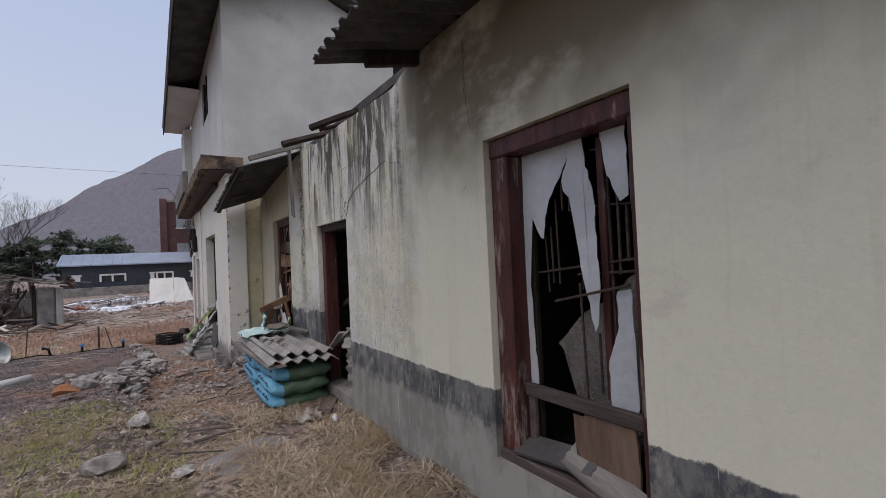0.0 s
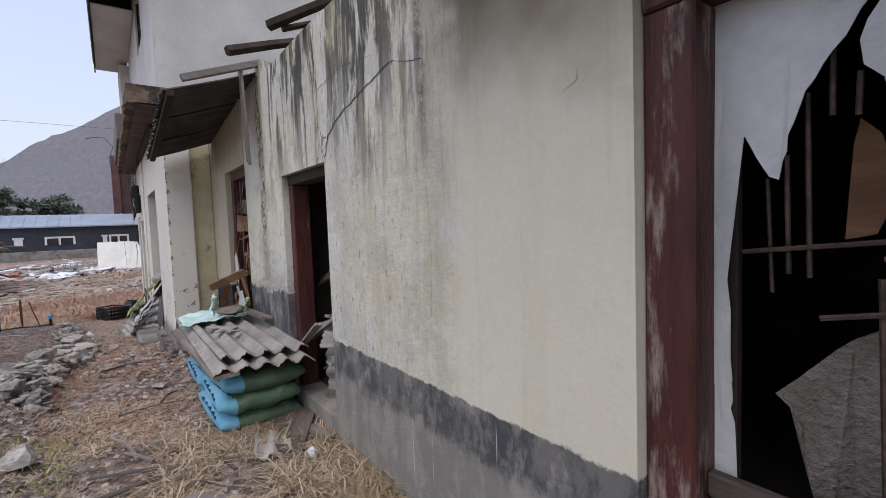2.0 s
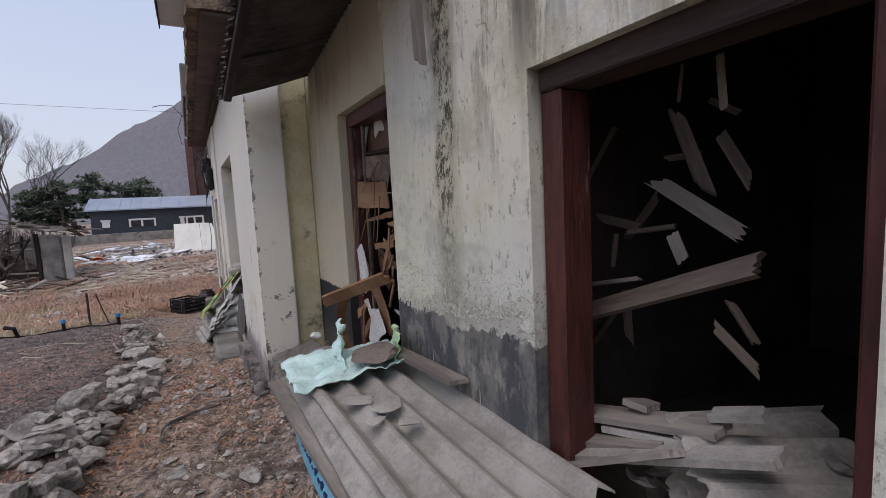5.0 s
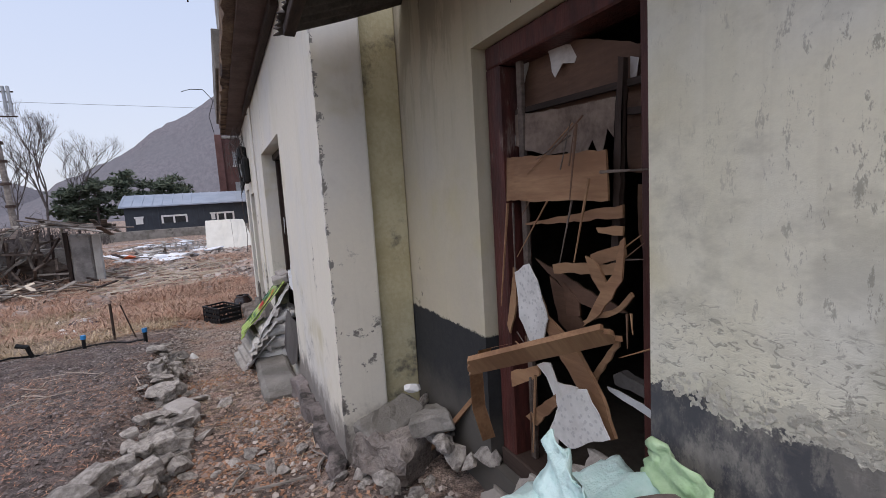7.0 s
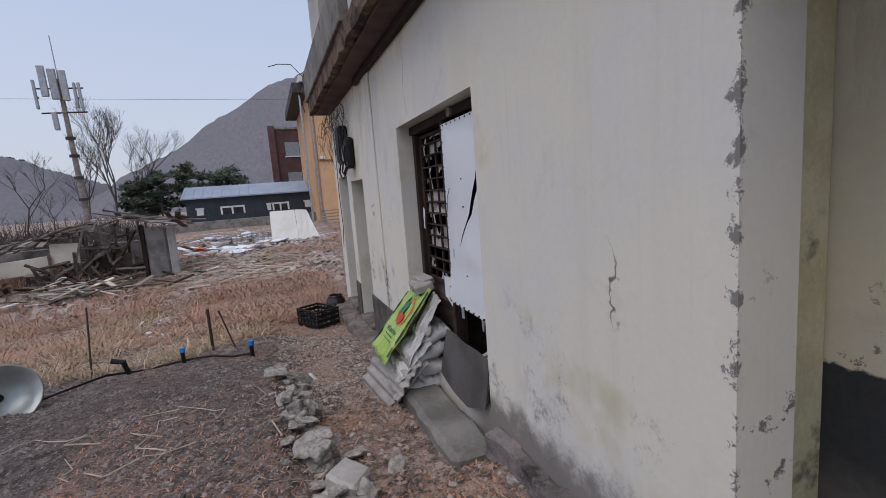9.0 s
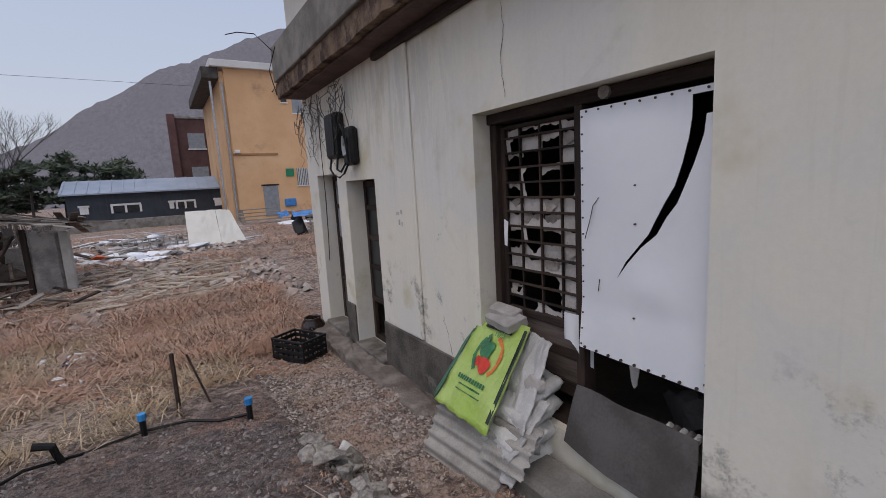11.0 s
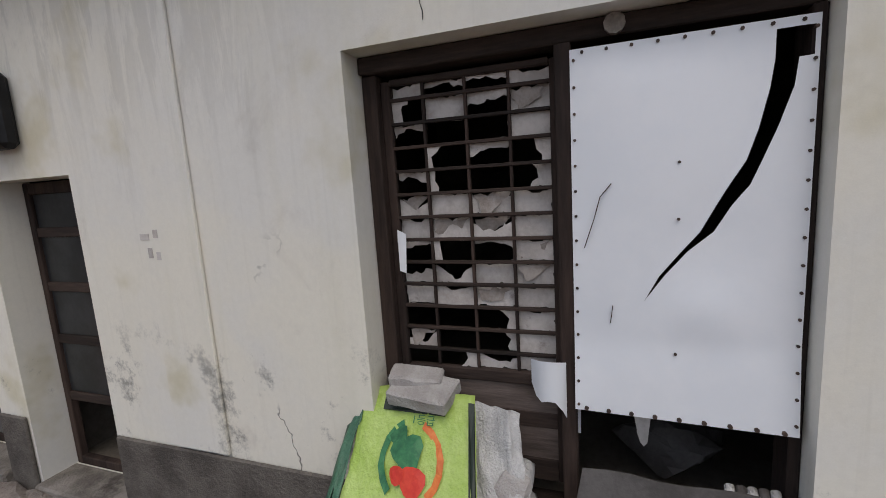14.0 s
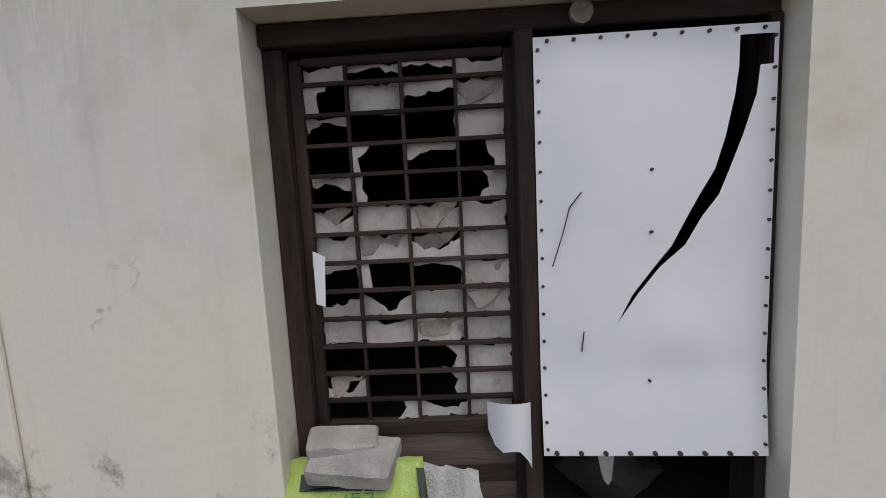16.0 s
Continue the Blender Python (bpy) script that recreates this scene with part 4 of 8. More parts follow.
lone("insulation_board", torn([(1.551, 1.182), (1.413, 1.335), (1.313, 1.392), (1.224, 1.46), (1.136, 1.525), (1.059, 1.517), (1.061, 0.954), (1.369, 0.42), (1.42, 0.42), (1.469, 1.034)], 1.68, 0.02, 0.07, 0.014, 9, 0.04), CARD, "mouldy brown insulation board leaning behind the door", "board")
lone("ochre_board", torn([(1.419, 1.82), (1.385, 1.782), (1.37, 1.617), (1.388, 1.565), (1.442, 1.552), (1.432, 1.67)], 1.72, 0.008, 0.01, 0.006, 12, 0.03), PLY, "split orange-brown board standing in the dark room", "board")
lone("grey_lining", torn([(1.179, 2.625), (1.068, 2.625), (1.07, 1.592), (1.134, 1.605), (1.166, 1.688), (1.174, 1.824)], 1.74, 0.006, 0.03, 0.008, 13, 0.04), SHEET_DIRTY, "dirty grey lining sheet hanging behind the bars", "lining")
for i, (p, r) in enumerate((((1.9, 1.5, 0.55), 20), ((1.75, 1.25, 0.5), 70), ((2.2, 1.3, 0.6), 40), ((1.7, 1.65, 0.5), 110), ((1.50, 1.45, 0.72), 95), ((1.48, 1.2, 0.71), 80))):
    lone("fallen_board", plank(0.45, 0.13, 0.018, 0.04, i), GREYWOOD if i % 2 else DARKBOARD, "broken grey board lying in the doorway", "board", at=pose(*p, rng.uniform(-25, 25), rng.uniform(-12, 25), r), group="debris in the doorway")
# loose stones under the door sill
for i in range(9):
    s = rng.uniform(0.08, 0.16)
    x, y = rng.uniform(1.22, 1.36), rng.uniform(0.7, 1.85)
    lone("stone", lump((s, s * 1.3, s * 0.8), i, 0.3), STONE, "broken stone under the door sill", "stone", at=pose(x, y, ground_z(x, y) + s * 0.2, 0, 0, rng.uniform(0, 90)), group="stones at the wall foot")

# ---- second doorway, full of debris ----
door = thing("open_doorway", (0, 0, 0), "doorway with dark red frame and no leaf", "door")
for nm, a, b in (("jamb", (1.455, 4.43, 0.45), (1.58, 4.515, 1.93)), ("jamb", (1.455, 3.695, 0.45), (1.58, 3.74, 1.93)), ("head", (1.45, 3.695, 1.93), (1.58, 4.515, 2.005))):
    part(nm, boxed(a, b, 0.006), DARKWOOD_Y if nm == "head" else REDWOOD, door)
heap = thing("timber_heap", (0, 0, 0), "collapsed grey roof timbers piled inside the doorway", "timber heap")
# timbers: depth, place, length, width and turn in the plane of the wall
TIMBERS = ((1.72, 4.318, 1.298, 0.698, 0.074, 155), (1.78, 4.216, 1.562, 0.367, 0.058, -148), (1.8, 4.252, 1.731, 0.337, 0.046, -110), (1.76, 4.104, 1.692, 0.197, 0.032, -120),
           (1.72, 4.232, 1.914, 0.132, 0.011, -82), (1.74, 4.130, 1.895, 0.190, 0.024, -95), (1.9, 4.591, 1.503, 0.244, 0.040, -170), (1.95, 4.918, 1.859, 0.211, 0.049, 82),
           (1.8, 4.388, 1.490, 0.227, 0.019, 171), (1.78, 4.550, 1.295, 0.422, 0.018, 172), (1.7, 4.063, 1.193, 0.191, 0.031, -139), (1.74, 4.066, 1.254, 0.157, 0.023, -121),
           (1.85, 4.575, 1.408, 0.144, 0.032, 115), (1.8, 4.290, 1.438, 0.118, 0.046, -113), (1.95, 4.712, 1.069, 0.283, 0.041, 131), (1.9, 4.846, 0.895, 0.197, 0.055, 128),
           (1.95, 4.599, 1.135, 0.260, 0.039, -97), (2, 4.760, 1.781, 0.310, 0.041, 136), (1.95, 4.530, 1.518, 0.271, 0.032, -54), (1.9, 4.336, 1.723, 0.144, 0.022, 5),
           (1.85, 4.184, 1.847, 0.127, 0.023, 31), (1.9, 4.771, 1.224, 0.250, 0.029, -111))
for i, (x, y, z, L, w, a) in enumerate(TIMBERS):
    part("fallen_timber", plank(L, w * 0.85, min(0.022, w * 0.5), min(0.07, L * 0.2), 30 + i), (OLDWOOD, GREYWOOD, OLDWOOD, OLDWOOD)[i % 4], heap).matrix_world = (pose(x, y, z) @ Matrix.Rotation(radians(a), 4, "X") @ pose(0, 0, 0, 0, 0, 90) @ Matrix.Rotation(radians(rng.uniform(35, 70)), 4, "X") @ Matrix.Rotation(radians(rng.uniform(-14, 14)), 4, "Y"))
PILE = ((1.62, 4.287, 0.930, 0.539, 0.056, 164), (1.52, 4.182, 0.900, 0.716, 0.044, 155), (1.47, 4.271, 0.857, 0.470, 0.016, 149), (1.6, 4.157, 0.925, 0.530, 0.035, 165), (1.66, 4.311, 0.956, 0.109, 0.052, 177), (1.64, 4.024, 1.045, 0.170, 0.033, 158), (1.56, 4.340, 0.849, 0.384, 0.033, 159))
for i, (x, y, z, L, w, a) in enumerate(PILE):
    part("broken_board", plank(L, max(0.05, w * 1.7), 0.02, 0.03, 130 + i), (GREYWOOD, SLATE)[i % 2], heap).matrix_world = (pose(x, y, z) @ Matrix.Rotation(radians(a), 4, "X") @ pose(0, 0, 0, 0, 0, 90) @ Matrix.Rotation(radians(rng.uniform(-25, 15)), 4, "X"))
q = random.Random(61)
for i in range(46):
    s = q.uniform(0.05, 0.15)
    y = q.uniform(3.74, 4.44)
    x = q.uniform(1.60, 2.1)
    lone("rubble", lump((s * 1.4, s, s * 0.5), 500 + i, 0.35, 1), (GREYWOOD, SLATE, STONE, DARKWOOD)[i % 4], "broken wood and roofing heaped inside the doorway", "rubble", at=pose(x, y, 0.47 + q.uniform(0.0, 0.44) * (1.0 - abs(x - 1.85) * 1.2), q.uniform(-30, 30), q.uniform(-30, 30), q.uniform(0, 180)), group="rubble in the doorway")
for i, (p, rot) in enumerate((((1.74, 3.96, 0.64), (74, 0, -28)), ((1.78, 4.02, 0.80), (68, 3, -24)), ((1.66, 3.90, 0.90), (22, 4, -30)))):
    lone("corrugated_sheet", wavy(0.52 - i * 0.04, 0.5 - 0.1 * i, 0.125, 0.035, 0.007, 0, 40 + i, 8, 0.012), SLATE, "grey corrugated fibre-cement sheet piled in the doorway", "roofing sheet", at=pose(*p, *rot), group="corrugated sheets")
for i in range(7):
    lone("rubble", lump((0.16, 0.12, 0.08), 50 + i, 0.35), STONE, "rubble heaped inside the doorway", "rubble", at=pose(rng.uniform(1.5, 2.0), rng.uniform(3.75, 4.35), rng.uniform(0.46, 0.52), rng.uniform(0, 60), 0, rng.uniform(0, 180)), group="rubble in the doorway")

# ---- third doorway, smashed panelling ----
door = thing("smashed_door", (0, 0, 0), "dark red door frame with smashed plywood panelling", "door")
for nm, a, b in (("jamb", (1.45, 6.31, 0.45), (1.58, 6.405, 2.13)), ("jamb", (1.47, 5.63, 0.45), (1.58, 5.68, 2.13)), ("head", (1.45, 5.63, 2.13), (1.58, 6.405, 2.215)), ("sill", (1.44, 5.63, 0.45), (1.6, 6.405, 0.53))):
    part(nm, boxed(a, b, 0.006), DARKWOOD_Y if nm == "sill" else REDWOOD, door)
PLYDARK = plain("stained_brown_plywood", (0.085, 0.045, 0.03), (0.15, 0.085, 0.055), 4, 60, 0.7, 0.4, 0.004, (1, 0.2, 1))


def dotted(name):
    """White wallpaper with rows of small grey dots."""
    k = Nodes(name)
    d = k.math("SUBTRACT", 1.0, k.step(k.voronoi(k.scaled(k.pos, (0.0, 1.0, 1.0)), 55, "F1"), 0.2, 0.42))
    c = k.mix(k.step(k.noise(k.pos, 9, 5), 0.4, 0.65), (0.52, 0.51, 0.49), (0.64, 0.63, 0.61))
    return k.done(k.mix(k.mul(d, 0.55), c, (0.36, 0.36, 0.36)), 0.8, d, 0.3, 0.003)


EMBOSSED = dotted("dotted_white_wallpaper")
part("stile", boxed((1.50, 6.24, 0.53), (1.52, 6.27, 2.13), 0.003), OLDWOOD, door)
BROWNPAPER = plain("brown_stained_paper", (0.12, 0.085, 0.065), (0.24, 0.18, 0.145), 8, 60, 0.9, 0.5, 0.006)
# panelling, boards and paper in the broken door: depth, outline, material, thickness, curl
for i, (x, o, mt, th, curl) in enumerate((
        (1.455, [(6.35, 1.779), (6.018, 1.756), (5.785, 1.746), (5.791, 1.597), (6.002, 1.601), (6.335, 1.609), (6.323, 1.69)], PLY, 0.008, 0.03),
        (1.46, [(6.195, 1.521), (5.93, 1.557), (5.733, 1.585), (5.734, 1.547), (5.93, 1.534), (6.185, 1.515)], PLY, 0.008, 0.02),
        (1.475, [(5.853, 1.515), (5.748, 1.521), (5.75, 1.494), (5.844, 1.498)], PLY, 0.008, 0.02),
        (1.46, [(6.046, 1.379), (5.985, 1.392), (5.8, 1.404), (5.739, 1.415), (5.739, 1.38), (5.88, 1.365), (6.037, 1.348)], PLY, 0.008, 0.02),
        (1.49, [(5.898, 1.423), (5.761, 1.466), (5.755, 1.425), (5.884, 1.386)], PLY, 0.008, 0.02),
        (1.43, [(5.706, 1.486), (5.691, 1.497), (5.7, 1.374), (5.781, 1.265), (5.863, 1.206), (5.799, 1.303), (5.73, 1.393)], PLY, 0.006, 0.03),
        (1.45, [(5.877, 1.426), (5.843, 1.416), (5.768, 1.322), (5.797, 1.297), (5.854, 1.357)], PLY, 0.008, 0.02),
        (1.42, [(5.873, 1.218), (5.743, 1.282), (5.671, 1.347), (5.663, 1.336), (5.712, 1.285), (5.86, 1.212)], PLY, 0.008, 0.02),
        (1.37, [(6.207, 0.952), (6.039, 1.031), (6.031, 0.998), (6.202, 0.892)], PLY, 0.008, 0.02),
        (1.4, [(6.044, 1.277), (6.013, 1.209), (5.873, 1.131), (5.77, 1.008), (5.724, 0.897), (5.755, 0.877), (5.9, 1.026), (6.035, 1.174)], PLY, 0.012, 0.01),
        (1.51, [(6.212, 1.378), (6.039, 1.332), (5.775, 1.25), (5.847, 1.231), (5.973, 1.248), (6.167, 1.348)], PLYDARK, 0.008, 0.02),
        (1.5, [(6.04, 1.309), (5.964, 1.252), (5.963, 1.202), (6.031, 1.187)], PLYDARK, 0.008, 0.02),
        (1.5, [(6.121, 1.321), (6.048, 1.283), (5.921, 1.139), (5.965, 1.092), (6.075, 1.158)], PLYDARK, 0.008, 0.02),
        (1.45, [(5.874, 1.023), (5.788, 1.139), (5.744, 1.192), (5.743, 1.166), (5.85, 1.014)], PLY, 0.008, 0.02),
        (1.36, [(6.099, 0.822), (5.94, 0.965), (5.932, 0.928), (6.042, 0.808)], PLY, 0.008, 0.02),
        (1.42, [(6.243, 1.35), (6.22, 1.344), (6.241, 1.203), (6.287, 1.073), (6.306, 1.107)], PLY, 0.008, 0.02),
        (1.5, [(5.778, 2.008), (5.758, 2), (5.773, 1.74), (5.79, 1.4), (5.817, 1.396), (5.801, 1.739)], DARKWOOD, 0.02, 0),
        (1.555, [(6.325, 2.255), (5.67, 2.011), (5.66, 1.797), (5.994, 1.836), (6.333, 1.854)], PLYDARK, 0.006, 0.02),
        (1.56, [(5.809, 1.861), (5.664, 1.847), (5.655, 1.662), (5.807, 1.68)], PLYDARK, 0.006, 0.02),
        (1.57, [(5.77, 1.64), (5.658, 1.636), (5.643, 1.313), (5.698, 1.3), (5.766, 1.473)], PLYDARK, 0.006, 0.02),
        (1.47, [(5.813, 1.012), (5.771, 1.014), (5.646, 0.999), (5.645, 0.974), (5.715, 0.985), (5.807, 1.002)], SHEET_DIRTY, 0.004, 0.01),
        (1.5, [(5.818, 1.041), (5.788, 1.062), (5.655, 1.036), (5.654, 1.008), (5.811, 1.012)], DARKBOARD, 0.03, 0),
        (1.53, [(6.3, 1.939), (5.979, 1.914), (5.803, 1.904), (5.826, 1.785), (5.852, 1.818), (5.881, 1.719), (5.919, 1.792), (5.974, 1.717), (6.055, 1.77), (6.142, 1.767), (6.288, 1.819)], BROWNPAPER, 0.002, 0.05),
        (1.545, [(6.143, 2.163), (6.075, 2.026), (6.051, 2.068), (6.005, 2.057), (5.988, 2.106)], PAPER, 0.002, 0.05),
        (1.54, [(5.772, 2.01), (5.765, 1.942), (5.75, 1.945), (5.738, 1.93), (5.733, 1.994)], PAPER, 0.002, 0.05),
        (1.525, [(6.313, 2.146), (6.231, 2.197), (6.275, 2.049), (6.295, 1.917), (6.338, 1.67), (6.405, 1.147), (6.424, 1.142), (6.362, 1.672)], WALLPAPER, 0.002, 0.05))):
    kind_of = "paper" if th < 0.003 else "board"
    lone("torn_paper" if th < 0.003 else "splintered_board", torn(o, x, th, curl, 0.004, 60 + i, 0.03), mt, "torn stained paper hanging in the broken door" if th < 0.003 else "splintered board hanging in the broken door", kind_of, group="broken door boards")
for i, (a, b, r) in enumerate((((1.44, 6.036, 1.603), (1.43, 6.211, 1.395), 0.004), ((1.43, 5.877, 1.833), (1.42, 5.905, 1.603), 0.005), ((1.43, 5.905, 1.603), (1.42, 5.96, 1.399), 0.004),
                             ((1.43, 5.831, 1.666), (1.42, 5.893, 1.407), 0.0055), ((1.44, 6.137, 1.603), (1.43, 6.171, 1.552), 0.003), ((1.46, 5.813, 1.683), (1.45, 5.636, 1.677), 0.006),
                             ((1.45, 5.914, 1.843), (1.44, 6.145, 1.7), 0.003), ((1.45, 5.87, 1.858), (1.44, 6.015, 1.76), 0.004), ((1.45, 5.927, 1.806), (1.44, 6.089, 1.748), 0.003),
                             ((1.46, 5.645, 1.184), (1.45, 5.747, 1.13), 0.003), ((1.42, 6.025, 1.123), (1.41, 5.769, 1.236), 0.003), ((1.36, 6.065, 0.981), (1.35, 6.047, 0.86), 0.005),
                             ((1.36, 6.035, 0.999), (1.35, 6.052, 0.708), 0.006), ((1.36, 6.07, 0.848), (1.35, 6.061, 0.702), 0.004), ((1.4, 6.192, 1.11), (1.39, 6.11, 1.065), 0.003),
                             ((1.4, 6.203, 1.069), (1.39, 6.12, 1.053), 0.003), ((1.4, 6.139, 1.108), (1.39, 6.11, 1.056), 0.003), ((1.43, 6.224, 1.598), (1.42, 6.215, 1.317), 0.005),
                             ((1.42, 6.244, 1.599), (1.41, 6.308, 1.188), 0.006), ((1.43, 5.914, 1.711), (1.42, 5.876, 1.821), 0.003), ((1.43, 5.955, 1.703), (1.42, 5.889, 1.849), 0.003),
                             ((1.44, 5.708, 1.467), (1.43, 5.646, 1.505), 0.003), ((1.44, 5.716, 1.43), (1.43, 5.637, 1.484), 0.003), ((1.44, 5.707, 1.431), (1.43, 5.639, 1.44), 0.003),
                             ((1.42, 5.674, 1.286), (1.41, 5.66, 1.231), 0.004), ((1.42, 5.688, 1.282), (1.41, 5.679, 1.187), 0.004))):
    lone("wood_splinter", rodded([a, b], r, 5, 0.4), (PLY, PLYDARK, OLDWOOD)[i % 3], "thin splinter sticking out of the broken door", "splinter", group="door splinters")
for a, b in (((1.525, 6.304, 1.951), (1.525, 5.663, 1.928)), ((1.53, 5.795, 1.856), (1.53, 5.661, 1.841))):
    part("lath", rodded([a, b], 0.014, 4), DARKWOOD_Y, door)
lone("splintered_board", plank(0.550, 0.078, 0.02, 0.05, 90), PLY, "long splintered board poking out of the doorway", "board", at=Matrix.Translation((1.273, 5.926, 1.138)) @ Vector((0.283, -0.413, 0.175)).to_track_quat("X", "Z").to_matrix().to_4x4() @ Matrix.Rotation(radians(-52), 4, "X"), group="splintered boards")
for i, (x, o, mt) in enumerate(((1.385, [(6.18, 1.343), (6.092, 1.385), (6.046, 1.331), (5.995, 1.204), (6.022, 1.108), (6.084, 1.074), (6.126, 1.124), (6.166, 1.174), (6.173, 1.278)], EMBOSSED),
                               (1.36, [(5.914, 0.947), (5.847, 1.018), (5.794, 1.037), (5.708, 0.916), (5.872, 0.809), (5.947, 0.833)], EMBOSSED), (1.352, [(6.025, 1.041), (5.958, 1.068), (5.933, 1.009), (5.826, 1.03), (5.855, 0.98), (5.908, 0.937), (5.958, 0.837), (5.926, 0.784), (5.966, 0.833), (5.919, 0.947), (5.942, 0.982), (5.983, 1.011)], WALLPAPER))):
    lone("wallpapered_board", torn(o, x, 0.005, 0.025, 0.006, 33 + i, 0.03), mt, "white dotted wallpaper on a torn board" if mt is EMBOSSED else "peeled white backing paper", "board", group="wallpapered boards")
bm = bmesh.new()
pts = [(0.0, 0.02, 0.30), (-0.05, 0.10, 0.27), (-0.07, 0.15, 0.15), (-0.06, 0.16, 0.0), (-0.03, 0.14, -0.14)]
for s in (0, 0.004):
    vs = [[bm.verts.new((p[0] + s + dx, p[1], p[2])) for dx in (-0.03, 0.03)] for p in pts]
    for a, b in zip(vs, vs[1:]):
        bm.faces.new((a[0], a[1], b[1], b[0]))
lone("bent_strip", bm, PLY, "bent plywood strip curling out of the doorway", "board", at=pose(1.38, 6.22, 0.75))

# ---- sliding doors: lattice leaf and white sheet ----
slid = thing("lattice_door", (0, 0, 0), "dark timber sliding door with broken papered lattice", "door")
DX = 1.10
for nm, a, b in (("jamb", (1.06, 10.24, 0.30), (1.16, 10.303, 2.164)), ("head", (1.035, 8.737, 2.165), (1.16, 10.303, 2.232)), ("jamb", (1.02, 8.737, 0.30), (1.16, 8.775, 2.165)), ("post", (1.02, 9.462, 0.30), (1.12, 9.52, 2.164)),
                 ("stile", (DX, 10.20, 0.42), (DX + 0.03, 10.24, 2.14)), ("stile", (DX, 9.50, 0.42), (DX + 0.03, 9.545, 2.14)), ("top_rail", (DX, 9.545, 2.118), (DX + 0.03, 10.2, 2.145)), ("mid_rail", (DX - 0.003, 9.545, 0.85), (DX + 0.03, 10.2, 0.905)),
                 ("bottom_rail", (DX, 9.545, 0.42), (DX + 0.03, 10.2, 0.52)), ("sill", (0.98, 8.737, 0.27), (1.165, 10.303, 0.335))):
    part(nm, boxed(a, b, 0.005), DARKWOOD_Y if nm in ("head", "top_rail", "mid_rail", "bottom_rail", "sill") else DARKWOOD, slid)
part("wood_panel", boxed((DX + 0.008, 9.545, 0.52), (DX + 0.02, 10.2, 0.85), 0), OLDWOOD_Y, slid, "brown wooden lower panel")
part("wood_panel", boxed((DX + 0.003, 9.545, 0.66), (DX + 0.02, 10.2, 0.73), 0.003), DARKWOOD_Y, slid)
LZ = [0.98 + i * 0.0983 for i in range(12)]
LY = [9.545, 9.70, 9.875, 10.055, 10.2]
for z in LZ:
    part("lattice_bar", boxed((DX + 0.002, 9.545, z - 0.007), (DX + 0.022, 10.2, z + 0.007), 0.002), DARKWOOD_Y, slid)
for y in LY[1:4]:
    part("lattice_bar", boxed((DX + 0.006, y - 0.006, 0.905), (DX + 0.026, y + 0.006, 2.118), 0.002), DARKWOOD, slid)
# paper left in the lattice, row by row from the lower rail: whole (#), lower rag (_), upper rag (-), side rag (< towards the post, >), none (.)
q = random.Random(11)
PAPERS = ("#_<.", "#<._", "#<..", "####", "##__", "#->-", "#_##", "#_#_", "<.>-", "<->.", "#..-", "#-#>", "#--#")
ZB = [0.905] + LZ + [2.118]
for i, row in enumerate(PAPERS):
    z0, z1 = ZB[i], ZB[i + 1]
    h = z1 - z0
    for j, mark in enumerate(row):
        y0, y1 = LY[j], LY[j + 1]
        ym, u = (y0 + y1) / 2, lambda a, b: q.uniform(a, b)
        shapes = {"#": [(y0, z0), (y1, z0), (y1, z1), (ym + u(-0.03, 0.03), z1 - u(0, 0.3) * h), (y0, z1)],
                  "_": [(y0, z0), (y1, z0), (y1, z0 + u(0.3, 0.9) * h), (ym, z0 + u(0.15, 0.5) * h), (y0, z0 + u(0.3, 0.9) * h)],
                  "-": [(y0, z1), (y1, z1), (y1, z1 - u(0.2, 0.7) * h), (ym, z1 - u(0.1, 0.4) * h), (y0, z1 - u(0.2, 0.8) * h)],
                  "<": [(y0, z0), (y0 + u(0.03, 0.09), z0), (y0 + u(0.02, 0.06), (z0 + z1) / 2), (y0 + u(0.04, 0.1), z1), (y0, z1)],
                  ">": [(y1, z0), (y1 - u(0.02, 0.06), z0), (y1 - u(0.01, 0.04), (z0 + z1) / 2), (y1 - u(0.03, 0.09), z1), (y1, z1)]}
        if mark in shapes:
            part("paper", torn(shapes[mark], DX + 0.028, 0.001, 0.03, 0.011, i * 7 + j, 0.02), PAPER, slid, "torn yellowed paper")
        if mark in "#_" and q.random() < 0.6:
            part("paper", torn([(y0 + 0.01, z1 - 0.01), (y1 - 0.01, z1 - 0.02), (y1 - u(0.02, 0.05), z0 + u(-0.01, 0.03)), (ym, z0 + u(0.0, 0.04))], DX + 0.036, 0.001, 0.04, 0.012, i * 9 + j, 0.02), PAPER_D, slid, "loose brown paper")
part("peeling_paper", torn([(10.16, 1.5), (10.2, 1.52), (10.2, 1.34), (10.17, 1.33)], DX - 0.02, 0.002, 0.02, 0.006, 3), SHEET, slid, "white scrap")
# white sheet nailed over the other leaf, slit open, with a dark hollow behind
panel = thing("white_sheet_panel", (0, 0, 0), "white vinyl sheet nailed over the doorway, slit open", "panel")
SXP = 1.012
bm = bmesh.new()
# the slit runs from a square notch in the upper corner down to a point
SL = ([1.258, 1.348, 1.432, 1.497, 1.583, 1.646, 1.723, 1.819, 1.936, 2.017], [9.226, 9.178, 9.111, 9.057, 9.013, 8.979, 8.933, 8.903, 8.877, 8.867], [9.226, 9.163, 9.093, 9.017, 8.968, 8.92, 8.889, 8.852, 8.815, 8.807])
SZ0, SZ1, NZ, NY = 1.258, 2.017, 2.104, 8.77
zs = sorted({0.825 + 1.308 * i / 44 for i in range(45)} | set(SL[0]) | {SZ1 + 0.0015, NZ - 0.0015, NZ})


